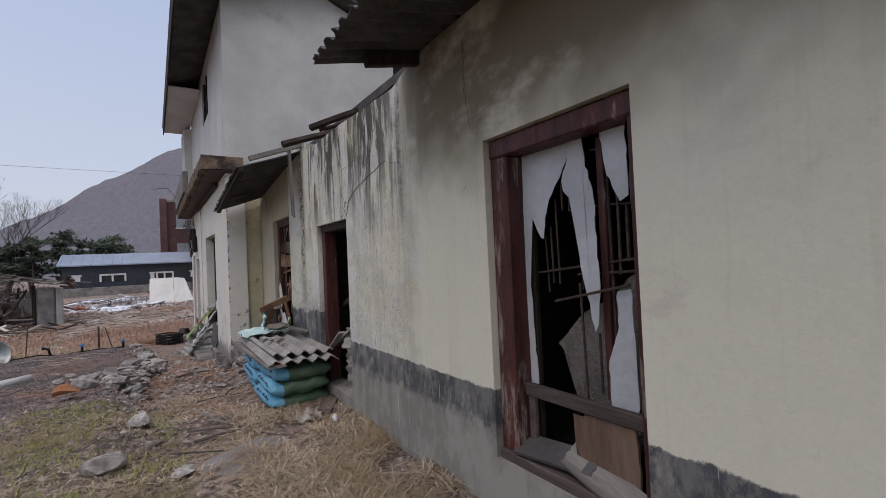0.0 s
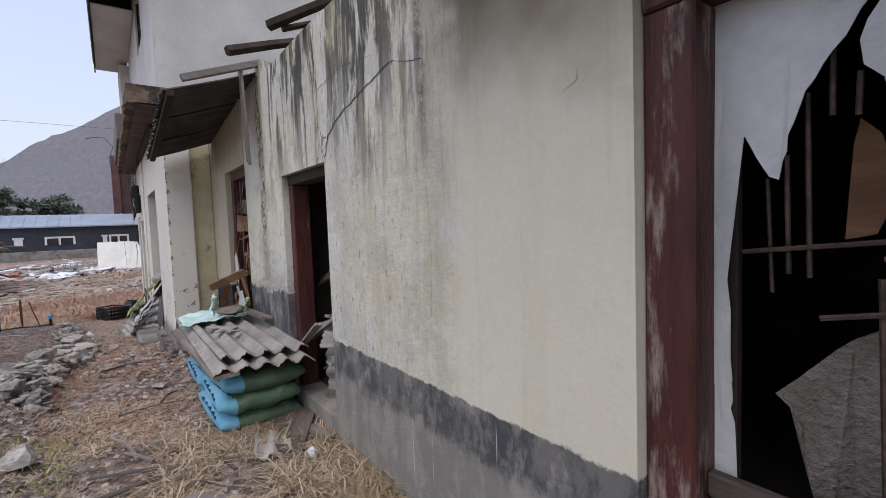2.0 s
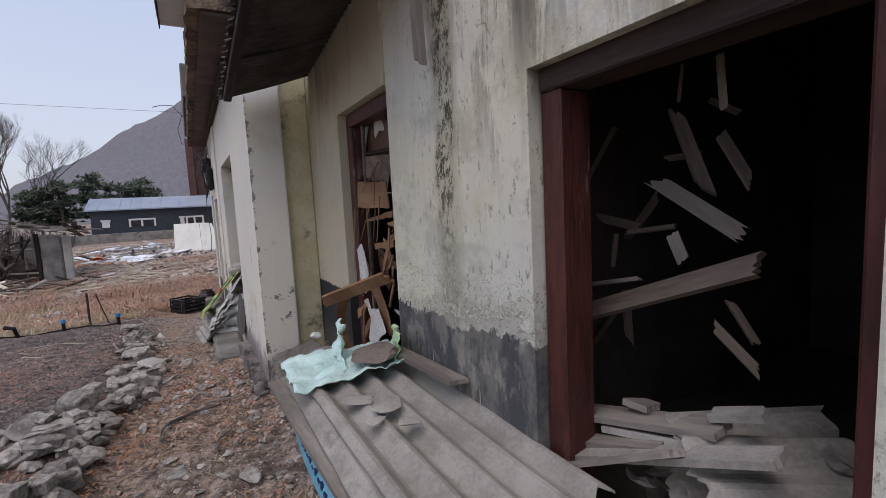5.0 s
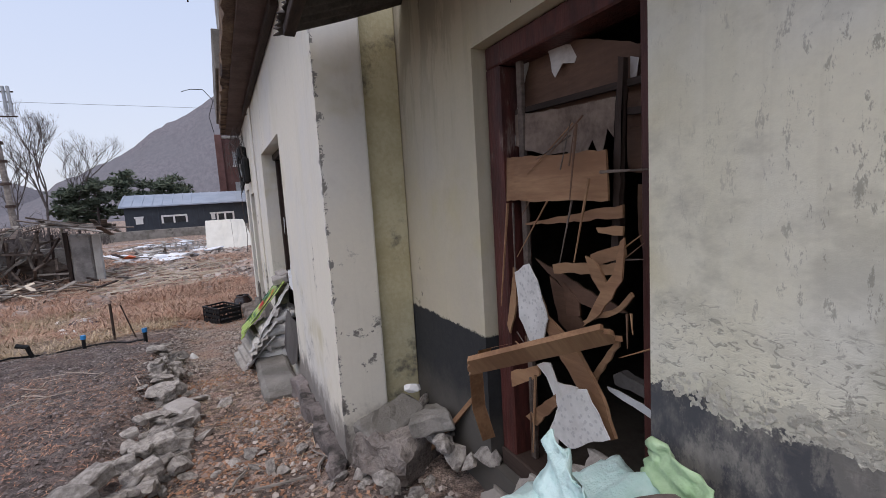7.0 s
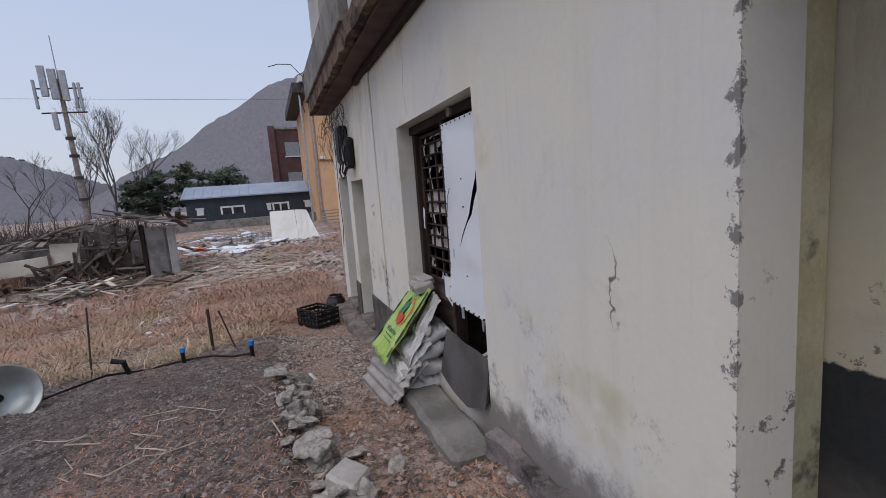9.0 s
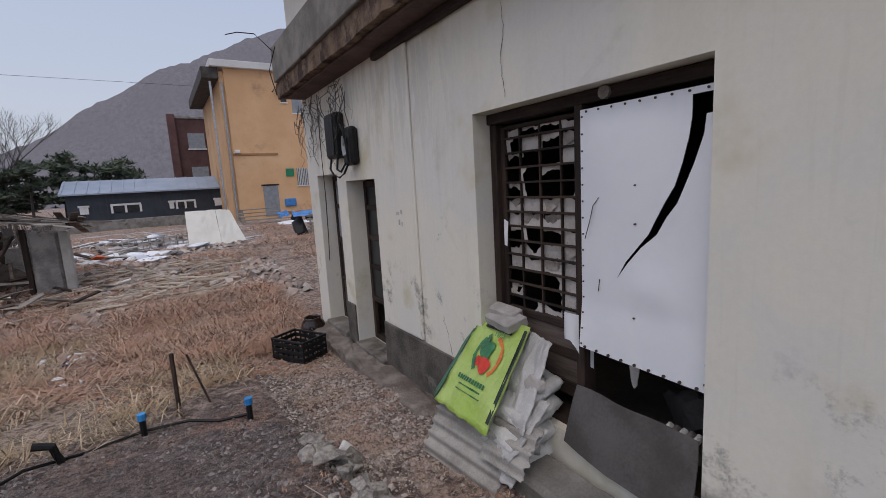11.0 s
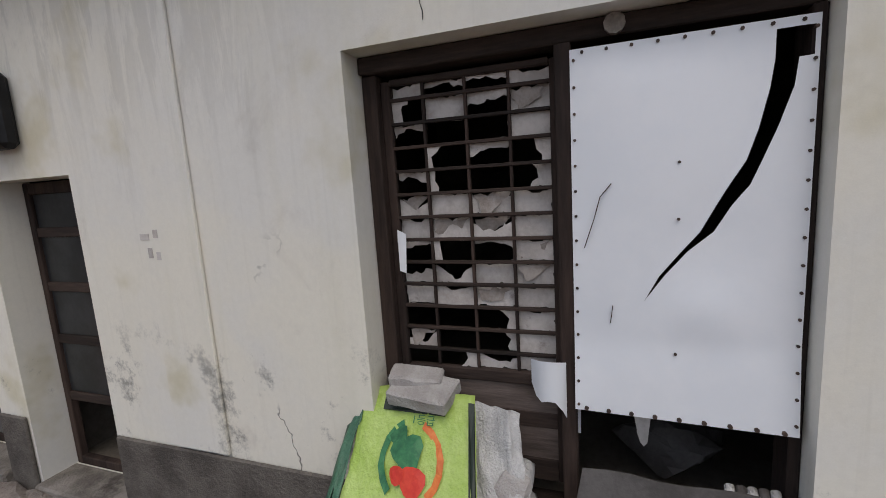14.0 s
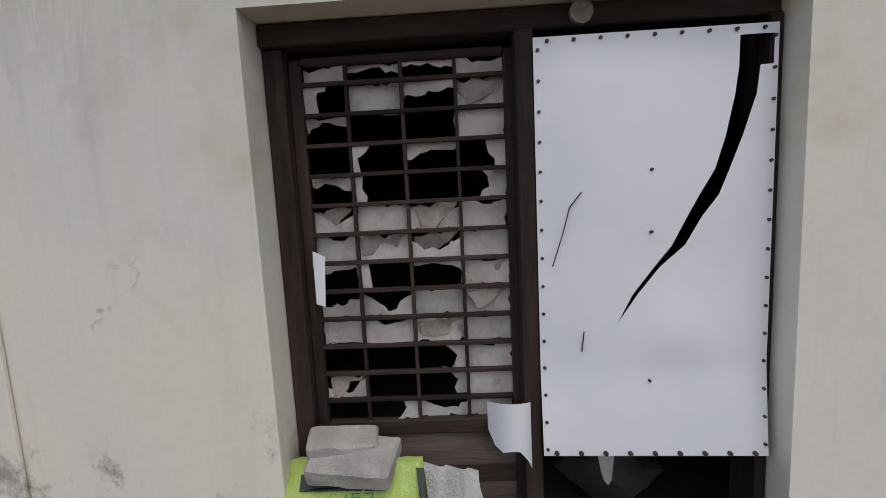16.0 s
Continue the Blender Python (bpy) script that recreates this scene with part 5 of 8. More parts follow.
def sheet_vert(y, z):
    rim = min(y - 8.757, 9.465 - y, z - 0.825, 2.133 - z)
    x = SXP - 0.016 * max(0, min(1, rim / 0.15)) * (0.5 + noise.noise(Vector((y * 2.2, z * 2.0, 1)))) - 0.016 * math.exp(-((y - 9.04) ** 2 + (z - 1.22) ** 2) / 0.012) - 0.03 * max(0, 1.1 - z) / 0.3
    return bm.verts.new((x, y, z - 0.10 * max(0, (1.0 - z)) * (9.465 - y) / 0.7 + 0.02 * max(0, 1 - z)))


for sgn in (0, 1):
    prev = None
    for z in zs:
        if sgn == 0:
            a, b = 9.465, lerp(z, SL[0], SL[1]) if z < NZ else NY + 0.03
        else:
            a, b = lerp(z, SL[0], SL[2]), 8.757
            if SZ1 < z < NZ:
                a = NY
            if z >= NZ:
                a = NY + 0.03
        row = [sheet_vert(a + (b - a) * i / 14, z) for i in range(15)]
        if prev:
            for i in range(14):
                bm.faces.new((prev[i], prev[i + 1], row[i + 1], row[i]))
        prev = row
bmesh.ops.remove_doubles(bm, verts=bm.verts, dist=0.0004)
part("sheet", bm, SHEET, panel, smooth=True)
for i in range(15):
    z = 0.85 + i * 0.089
    for y in (9.452, 8.768):
        part("nail", rodded([(SXP - 0.006 - 0.03 * max(0, 1.1 - z) / 0.3, y, z), (SXP + 0.01, y, z)], 0.0055), IRON, panel)
for i in range(9):
    y = 8.80 + i * 0.078
    for z in (2.12, 0.838 - 0.002 * (8 - i)):
        part("nail", rodded([(SXP - (0.006 if z > 1 else 0.036), y, z), (SXP + 0.01, y, z)], 0.006 if z > 1 else 0.008), IRON, panel)
for p in ((9.124, 1.731), (9.123, 1.543), (9.126, 1.069)):
    part("nail", rodded([(SXP - 0.022, *p), (SXP + 0.01, *p)], 0.005), IRON, panel)
# slashes in the sheet
for pts in (((9.333, 1.673), (9.37, 1.628), (9.39, 1.553), (9.424, 1.449)), ((9.33, 1.238), (9.338, 1.173))):
    part("slash", rodded([(SXP - 0.02, a, b) for a, b in pts], 0.0022, 4), IRON, panel)
bm = bmesh.new()
cp = [(0.0, 0.0), (-0.03, 0.06), (-0.07, 0.02), (-0.06, -0.08), (-0.02, -0.17)]
rows = []
for i in range(9):
    u = i / 8
    ang = 3.6 * u
    rows.append([bm.verts.new((1.06 - 0.07 * math.sin(ang), 9.62 - 0.15 * u + 0.02 * math.cos(ang), 0.985 - 0.02 * u - (0.10 + 0.19 * u + 0.03 * math.sin(u * 9)) * v + 0.03 * math.sin(u * 3))) for v in (0, 0.33, 0.66, 1.0)])
for a, b in zip(rows, rows[1:]):
    for j in range(3):
        bm.faces.new((a[j], a[j + 1], b[j + 1], b[j]))
lone("curled_sheet", bm, SHEET, "curled scrap of white vinyl hanging at the door post", "scrap", smooth=True)
bm = torn([(9.44, 0.60), (8.76, 0.585), (8.76, 0.28), (9.0, 0.2), (9.3, 0.22), (9.5, 0.26)], 0, 0.006, 0.02, 0.005, 71, 0.08)
lone("bent_board", bm, DARKBOARD, "dark dirty board bent outwards at its foot", "board", at=pose(0.98, 0, 0.0) @ Matrix(((1, 0, 0.30, -0.14), (0, 1, 0, 0), (0, 0, 1, 0), (0, 0, 0, 1))))
for i in range(5):
    y = 8.80 + i * 0.035
    lone("rolled_rag", rodded([(1.03, y, 0.57), (0.98, y + 0.005, 0.55), (0.955, y + 0.02, 0.44), (0.93, y + 0.03, 0.30)], 0.017, 8, 1.2), DARKBOARD if i % 2 else SACK, "dusty rolled rag hung over the panel", "rag", group="hanging rags", smooth=True)
lone("sheet_stub", torn([(9.25, 0.74), (9.19, 0.74), (9.2, 0.66), (9.215, 0.62), (9.235, 0.66)], 1.12, 0.008, 0.02, 0.006, 5, 0.02), PAPER, "shred of old lining hanging under the sheet", "scrap")
lone("dark_cloth", lump((0.5, 0.5, 0.25), 77, 0.4, 3, 2.5), DARKBOARD, "dark crumpled cloth inside the room", "cloth", at=pose(1.55, 9.1, 0.37))

# ---- two shed doors ----
for (y0, y1, z0, z1), lab, panes in ((D5, "dark timber shed door with glass missing below", (1.55, 1.20, 0.85, 0.45)), (D6, "dark shed door with grey glass panes", (1.55, 1.1, 0.55))):
    d = thing("shed_door", (0, 0, 0), lab, "door", group="shed doors")
    x = 1.12
    for a, b in (((x, y0 + 0.01, z0), (x + 0.05, y0 + 0.06, z1 - 0.01)), ((x, y1 - 0.06, z0), (x + 0.05, y1 - 0.01, z1 - 0.01)), ((x, y0 + 0.06, z1 - 0.08), (x + 0.05, y1 - 0.06, z1 - 0.01)), ((x, y0 + 0.06, z0), (x + 0.05, y1 - 0.06, z0 + 0.06))):
        part("frame", boxed(a, b, 0.005), DARKWOOD, d)
    for z in panes:
        part("cross_rail", boxed((x + 0.005, y0 + 0.06, z - 0.03), (x + 0.045, y1 - 0.06, z + 0.03), 0.004), DARKWOOD_Y, d)
    top = z1 - 0.08
    for i, z in enumerate(panes):
        part("pane", boxed((x + 0.02, y0 + 0.062, z + 0.032), (x + 0.026, y1 - 0.062, top - 0.002), 0), GREYGLASS if panes[-1] == 0.55 and i < 2 else GLASSY, d)
        top = z - 0.03
    if panes[-1] == 0.55:
        part("lower_panel", boxed((x + 0.018, y0 + 0.062, z0 + 0.062), (x + 0.03, y1 - 0.062, panes[-1] - 0.032), 0), DARKBOARD, d)
    lone("door_sill", boxed((0.86, y0 + 0.004, z0 - 0.25), (1.118, y1 - 0.004, z0 + 0.008), 0.012), DIRTYCON, "worn dirty concrete door sill", "sill", "structure")

# ---- ledges, plinth and fixtures on the limewashed wall ----
bm = rough_box((0.64, 10.35, -0.5), (0.914, 14.05, -0.07), 0.06, 0.05, 3)
lone("ledge", bm, plain("earth_covered_concrete", (0.13, 0.105, 0.09), (0.30, 0.26, 0.23), 4, 60, 0.95, 0.9, 0.02, dirt=(0.33, 0.30, 0.27), dirt_at=0.58), "worn concrete ledge along the wall foot", "ledge", "structure")
bm = bmesh.new()
for a, b in ((10.33, 11.98), (12.82, 13.08)):
    box(bm, (0.895, a, -0.3), (0.918, b, 0.40), 0.008)
lone("plinth", bm, plain("grime_grey_plinth", (0.06, 0.052, 0.046), (0.13, 0.115, 0.10), 3.5, 50, 0.85, 0.7, 0.015, dirt=(0.26, 0.235, 0.21), dirt_at=0.62), "dirty grey projecting plinth", "plinth", "structure")
lone("pilaster_strip", boxed((0.900, 11.152, 0.41), (0.9185, 11.50, 3.0), 0.004), PLASTER_B, "shallow limewashed pilaster", "pilaster", "structure")
lone("step_slab", rough_box((0.60, 8.62, -0.2), (0.90, 9.75, 0.135), 0.06, 0.02, 1), CONCRETE, "cracked concrete step at the doorway", "step", "structure")
lone("footing", rough_box((0.83, 7.13, -0.2), (0.93, 8.62, 0.24), 0.05, 0.045, 2), plain("grimy_footing", (0.10, 0.085, 0.08), (0.26, 0.225, 0.215), 5, 60, 0.95, 0.7, 0.02, dirt=(0.05, 0.045, 0.042), dirt_at=0.52), "rough concrete footing", "footing", "structure")
meter = thing("meter_box", (0.80, 12.86, 2.13), "black electricity meter box on the wall", "meter")
part("case", boxed((0, -0.16, 0), (0.118, 0.17, 0.50), 0.02), BLACK, meter)
part("cover", boxed((-0.012, -0.13, 0.03), (-0.001, 0.14, 0.47), 0.006), BLACK, meter)
m2 = thing("cable_box", (0.82, 12.43, 2.03), "small black cable box with grey insulators", "junction box")
part("case", boxed((0, -0.12, 0), (0.098, 0.13, 0.40), 0.03), BLACK, m2)
part("insulator", rodded([(-0.02, 0.0, 0.10), (-0.02, 0.02, 0.2), (-0.02, 0.0, 0.3)], 0.028, 8), GALV, m2, "grey insulator")
for i, pts in enumerate((((0.84, 12.98, 2.16), (0.8, 12.95, 2.02), (0.8, 12.84, 1.94), (0.8, 12.66, 1.91), (0.8, 12.5, 1.95), (0.83, 12.44, 2.05)), ((0.84, 12.78, 2.16), (0.8, 12.72, 2.0), (0.8, 12.6, 1.97), (0.82, 12.5, 2.05)), ((0.80, 12.53, 2.4), (0.76, 12.42, 2.46), (0.76, 12.34, 2.38), (0.77, 12.30, 2.2), (0.79, 12.33, 2.06)))):
    lone("cable", rodded(pts, 0.012, 6), BLACK, "thick black cable looped below the boxes", "cable", group="cables")
q = random.Random(5)
for i in range(40):
    x, y, z = 0.86 - q.random() * 0.12, 13.15 + q.uniform(-0.75, 0.75), 3.0 - q.random() * 0.25
    pts = [(x, y, z)]
    for s in range(7):
        x = min(0.89, max(0.62, x + q.uniform(-0.06, 0.06)))
        y += q.uniform(-0.16, 0.16) + (13.2 - y) * 0.08
        z -= q.uniform(-0.04, 0.2)
        pts.append((x, y, z))
    lone("dry_vine", rodded(pts, q.uniform(0.0025, 0.0065), 4, 0.5), BARK, "bare dry vine tangled under the eave", "vine", group="tangled vines")
lone("dry_vine", rodded([(0.8, 13.2, 2.9), (0.82, 13.3, 2.3), (0.8, 13.22, 1.7), (0.83, 13.35, 1.2), (0.8, 13.3, 0.9)], 0.007, 4), BARK, "bare dry vine hanging down the wall", "vine", group="tangled vines")
for pts in (((0.56, 14.1, 3.6), (0.4, 14.3, 3.85), (0.2, 14.35, 3.86), (0.05, 14.3, 3.8)), ((0.55, 13.9, 3.6), (0.45, 13.9, 3.3), (0.5, 13.85, 3.0))):
    lone("loose_wire", rodded(pts, 0.007, 4), BLACK, "loose wire sticking off the parapet", "wire", group="loose wires")

# cracks in the plaster
def crack(name, x, pts, seed, w=0.004):
    q = random.Random(seed)
    bm = bmesh.new()
    line = []
    for (a, b), (c, d) in zip(pts, pts[1:]):
        n = max(2, int(math.hypot(c - a, d - b) / 0.03))
        line += [(a + (c - a) * i / n + q.uniform(-0.006, 0.006), b + (d - b) * i / n + q.uniform(-0.006, 0.006)) for i in range(n)]
    nrm = [(bm.verts.new((x, a - w * q.uniform(0.2, 0.8), b - w * 0.3)), bm.verts.new((x, a + w * q.uniform(0.2, 0.8), b + w * 0.3))) for a, b in line]
    for a, b in zip(nrm, nrm[1:]):
        bm.faces.new((a[0], a[1], b[1], b[0]))
    lone(name, bm, BLACKCRACK, "dark crack in the plaster", "crack", "structure")


BLACKCRACK = plain("crack_shadow", (0.05, 0.046, 0.042), (0.08, 0.075, 0.07), 20, 60, 1.0, 0, 0.001)
crack("crack_1", WX - 0.003, [(1.90, 2.78), (1.90, 2.5), (1.87, 2.3), (1.79, 2.22)], 1)
crack("crack_2", WX - 0.003, [(3.68, 2.02), (3.62, 2.14), (3.45, 2.22), (3.2, 2.27), (2.9, 2.33), (2.62, 2.26)], 2, 0.008)
crack("crack_3", WX - 0.003, [(2.66, 2.7), (2.64, 2.3), (2.67, 1.9), (2.63, 1.5), (2.66, 1.2)], 3, 0.0011)
crack("crack_4", WX - 0.003, [(4.0, 2.5), (3.8, 2.42), (3.4, 2.46), (3.0, 2.4)], 4)
crack("crack_5", 0.917, [(9.98, 2.9), (9.95, 2.7), (9.99, 2.5), (9.95, 2.25)], 5)
crack("crack_6", WX - 0.014, [(6.1, 2.8), (6.1, 2.5), (6.14, 2.25)], 6)

# ---- sacks stacked by the wall ----
for k, (y, lst) in enumerate(((4.62, (0.37, 0.50, 0.63)), (5.40, (0.33, 0.46, 0.59)))):
    for i, z in enumerate(lst):
        sk = thing("fertiliser_sack", (1.14 + rng.uniform(-0.03, 0.03), y + rng.uniform(-0.03, 0.03), z), "teal and dark green plastic sack, full, lying in a stack", "sack", turn=rng.uniform(-4, 4), group="stacked sacks")
        bm = pillow(0.56, 0.86, 0.175, k * 5 + i, 28, 28, 0.026)
        for f in bm.faces:
            f.material_index = 0 if f.calc_center_median().x < -0.17 + 0.05 * math.sin(f.calc_center_median().y * 9) else 1
        part("body", bm, [BLUEBAG, GREENBAG], sk, smooth=True)
        for j in range(9):
            part("print_bar", boxed((-0.268, -0.26 + j * 0.055, -0.03), (-0.255, -0.225 + j * 0.055, 0.035 + 0.012 * (j % 2)), 0.002), NAVY, sk)
lone("corrugated_sheet", wavy(1.62, 0.62, 0.125, 0.04, 0.008, 0.0, 3, 10, 0.02), SLATE, "grey corrugated fibre-cement sheet lying on the sacks", "roofing sheet", at=pose(1.13, 4.92, 0.775, 0, 0, 90) @ pose(0, 0, 0, 3, -1, 0), group="corrugated sheets")
lone("corrugated_sheet", wavy(1.55, 0.56, 0.125, 0.04, 0.008, 0.0, 4, 10, 0.02), SLATE, "grey corrugated fibre-cement sheet lying on the sacks", "roofing sheet", at=pose(1.15, 5.02, 0.815, 0, 0, 91) @ pose(0, 0, 0, 3, -1, 0), group="corrugated sheets")
bd = thing("weathered_board", (0.86, 4.98, 0.735), "weathered board with an orange stained end on the sacks", "board", turn=92)
part("board", plank(1.75, 0.16, 0.022, 0.03, 5), GREYWOOD, bd)
part("orange_end", boxed((-0.86, -0.075, 0.0125), (-0.5, 0.03, 0.0155), 0), plain("orange_lichen_stain", (0.5, 0.2, 0.06), (0.4, 0.24, 0.14), 8, 50, 0.9, 0.2, 0.002), bd)
lone("board_offcut", plank(0.6, 0.08, 0.02, 0.03, 6), GREYWOOD, "grey board lying on the corrugated sheet", "board", at=pose(1.33, 5.2, 0.90, 0, 0, 95), group="boards on the stack")
mint = thing("mint_sack", (0, 0, 0), "crumpled mint green plastic sack lying on the stack", "plastic sack")
part("sheet", cloth([(0.79, 5.30, 0.87), (1.32, 5.28, 0.885), (1.36, 5.68, 0.885), (0.81, 5.72, 0.865)], 30, 30, 0.05, 3, 4.0), MINT, mint, smooth=True)
for i, cs in enumerate((((1.02, 5.36, 0.88), (1.06, 5.66, 0.89), (1.10, 5.64, 1.06), (1.05, 5.50, 1.02)), ((1.26, 5.34, 0.88), (1.34, 5.58, 0.89), (1.36, 5.56, 1.00), (1.30, 5.36, 0.99)))):
    part("fold", cloth(cs, 12, 12, 0.03, 23 + i, 3.0), GREENFILM if i else MINT, mint, "stiff upright fold of pale green film" if i else "stiff upright mint fold", True)
lone("flat_stone", lump((0.36, 0.26, 0.10), 12, 0.25, 3), plain("brown_flat_stone", (0.11, 0.085, 0.075), (0.19, 0.155, 0.14), 6, 60, 0.9, 0.6, 0.01), "flat brown stone weighing down the sack", "stone", at=pose(1.14, 5.40, 0.935, 0, 4, 30))
for i, (x, y, s) in enumerate(((0.98, 5.10, 0.17), (1.08, 5.0, 0.2), (0.99, 4.9, 0.15), (1.08, 4.82, 0.13))):
    lone("slate_fragment", lump((s, s * 0.7, 0.025), 80 + i, 0.3), SLATE, "broken fragment of corrugated sheet", "fragment", at=pose(x, y, 0.855, 4, 5, i * 40), group="sheet fragments")
lone("corrugated_scrap", wavy(0.3, 0.2, 0.1, 0.03, 0.008, 0, 8, 8, 0.03), SLATE, "scrap of corrugated sheet under the sacks", "roofing sheet", at=pose(1.08, 3.9, 0.345, 0, 0, 75))

for i, (p, L, w, r) in enumerate((((1.16, 4.12, 0.335), 0.5, 0.12, 20), ((1.02, 4.22, 0.335), 0.42, 0.10, 75), ((1.30, 4.02, 0.36), 0.5, 0.13, 62), ((1.32, 3.86, 0.35), 0.36, 0.09, 110), ((1.22, 3.72, 0.33), 0.40, 0.07, 150))):
    lone("rotten_board", plank(L, w, 0.03, 0.05, 210 + i), GREYWOOD if i % 2 else OLDWOOD, "rotten board lying under the sacks", "board", at=pose(*p, q.uniform(-6, 6), q.uniform(-6, 6), r), group="boards under the sacks")
lone("white_lump", lump((0.10, 0.09, 0.08), 355, 0.3, 3), WHITE, "white foam lump in the straw by the doorway", "foam", smooth=True, at=pose(1.22, 3.60, ground_z(1.22, 3.60) + 0.03))

# ---- draped fertiliser bag by the lattice door ----
bag = thing("fertiliser_bag", (0, 0, 0), "lime green printed fertiliser bag draped over sacks", "plastic bag")
A_, B_, C_, D_ = Vector((0.50, 9.74, 0.32)), Vector((0.52, 10.36, 0.30)), Vector((1.00, 10.36, 0.83)), Vector((0.98, 9.86, 0.84))
bm = cloth([A_, B_, C_, D_], 20, 20, 0.03, 2, 3.0)
part("front", bm, LIME, bag, smooth=True)


def on_bag(u, v, lift=0.022):
    p = (A_ * (1 - u) + B_ * u) * (1 - v) + (D_ * (1 - u) + C_ * u) * v
    e = noise.noise(Vector((u * 3 + 14, v * 3, 2))) + 0.5 * abs(noise.noise(Vector((u * 6.9, v * 6.9 + 2, 3))))
    return p + (B_ - A_).cross(D_ - A_).normalized() * (0.03 * e - 0.004 - lift * 0.4)


def patch(name, uv, material, lift=0.02):
    bm = bmesh.new()
    mid = (sum(a for a, b in uv) / len(uv), sum(b for a, b in uv) / len(uv))
    c = bm.verts.new(on_bag(*mid, lift))
    half = [bm.verts.new(on_bag((a + mid[0]) / 2, (b + mid[1]) / 2, lift)) for a, b in uv]
    rim = [bm.verts.new(on_bag(a, b, lift)) for a, b in uv]
    n = len(uv)
    for i in range(n):
        j = (i + 1) % n
        bm.faces.new((c, half[i], half[j]))
        bm.faces.new((half[i], rim[i], rim[j], half[j]))
    part(name, bm, material, bag)


def disc(u, v, ru, rv, n=14, wob=0.15, s=0):
    return [(u + ru * (1 + wob * math.sin(3 * a + s)) * math.cos(a), v + rv * (1 + wob * math.sin(3 * a + s)) * math.sin(a)) for a in [2 * math.pi * i / n for i in range(n)]]


for i in range(9):
    a0, a1 = -0.9 + i * 0.35, -0.9 + (i + 1) * 0.35
    for sgn, mt in ((-1, PRINT_O), (1, PRINT_G)):
        ring = [(0.5 + sgn * r * math.cos(a), 0.60 + r * 0.9 * math.sin(a)) for a, r in ((a0, 0.26), (a1, 0.26), (a1, 0.21), (a0, 0.21))]
        if i < 6:
            patch("printed_ring", ring, mt)
patch("printed_vegetable", disc(0.52, 0.64, 0.13, 0.10, 14, 0.2, 1), PRINT_G, 0.03)
patch("printed_vegetable", disc(0.60, 0.72, 0.08, 0.06, 12, 0.2, 2), PRINT_G, 0.03)
patch("printed_vegetable", disc(0.46, 0.50, 0.10, 0.08, 12, 0.1, 0), PRINT_R, 0.04)
patch("printed_vegetable", disc(0.58, 0.52, 0.06, 0.05, 12, 0.1, 0), PRINT_R, 0.045)
for j in range(11):
    patch("print_bar", [(0.80 - j * 0.05, 0.30), (0.835 - j * 0.05, 0.30), (0.835 - j * 0.05, 0.345), (0.80 - j * 0.05, 0.345)], PRINT_G)
patch("print_bar", [(0.33, 0.25), (0.75, 0.25), (0.75, 0.265), (0.33, 0.265)], PRINT_G)
patch("print_bar", [(0.3, 0.2), (0.78, 0.2), (0.78, 0.21), (0.3, 0.21)], PRINT_G)
patch("print_stripe", [(0.0, 0.08), (0.05, 0.08), (0.05, 0.95), (0.0, 0.95)], PRINT_K)
patch("print_stripe", [(0.25, 0.86), (0.80, 0.86), (0.80, 0.93), (0.25, 0.93)], PRINT_K)
txt = bpy.data.curves.new("grade_mark", "FONT")
txt.body, txt.size, txt.align_x = "1등급", 0.045, "CENTER"
to = new("grade_mark", txt)
to.data.materials.append(PRINT_G)
uy, vz = (A_ - B_).normalized(), (C_ - B_).normalized()
nn = uy.cross(vz).normalized()
vz = nn.cross(uy)
rot = Matrix((uy, vz, nn)).transposed().to_4x4()
to.matrix_world = Matrix.Translation(on_bag(0.42, 0.80) + nn * 0.006) @ rot
to.parent = bag
part("side_fold", cloth([(0.995, 10.36, 0.83), (0.52, 10.37, 0.30), (0.58, 10.44, 0.32), (1.0, 10.44, 0.76)], 10, 6, 0.02, 4), LIME_D, bag, "dark green side of the bag", True)
for i, (p, l, w, h, tip, r) in enumerate((((0.80, 9.92, 0.12), 0.40, 0.62, 0.16, 0, 3), ((0.80, 9.90, 0.25), 0.40, 0.60, 0.15, 6, -5), ((0.84, 9.88, 0.38), 0.36, 0.56, 0.14, 9, 4), ((0.93, 9.86, 0.50), 0.28, 0.46, 0.12, 14, -4))):
    lone("folded_sack", pillow(l, w, h, 41 + i, 26, 26, 0.035), SACK, "folded dusty white woven sack in the stack under the green bag", "sack", smooth=True, at=pose(*p, 0, -tip, r), group="folded sacks")
for i, cs in enumerate((((0.99, 9.68, 0.78), (1.03, 9.95, 0.80), (0.70, 9.86, 0.36), (0.66, 9.60, 0.33)), ((0.84, 9.56, 0.48), (0.90, 9.86, 0.46), (0.58, 9.90, 0.20), (0.56, 9.60, 0.20)), ((0.80, 9.54, 0.34), (0.84, 9.80, 0.32), (0.54, 9.78, 0.06), (0.52, 9.56, 0.08)))):
    bm = cloth(cs, 22, 22, 0.035, 50 + i, 3.2)
    for v in bm.verts:
        v.co.x += 0.018 * math.sin(v.co.y * 38 + i) * noise.noise(v.co * 5)
    lone("draped_sack", bm, SACK, "crumpled white sack hanging over the stack", "sack", smooth=True, group="draped sacks")
for i, (c, L, w, rx) in enumerate((((0.55, 10.02, 0.15), 0.70, 0.44, 58), ((0.62, 9.68, 0.26), 0.34, 0.30, 50))):
    lone("corrugated_sheet", wavy(L, w, 0.085, 0.026, 0.006, 0, 60 + i, 10, 0.012), SLATE, "grey corrugated offcut propped under the bag", "roofing sheet", at=pose(*c, rx, 0, -84), group="corrugated sheets")
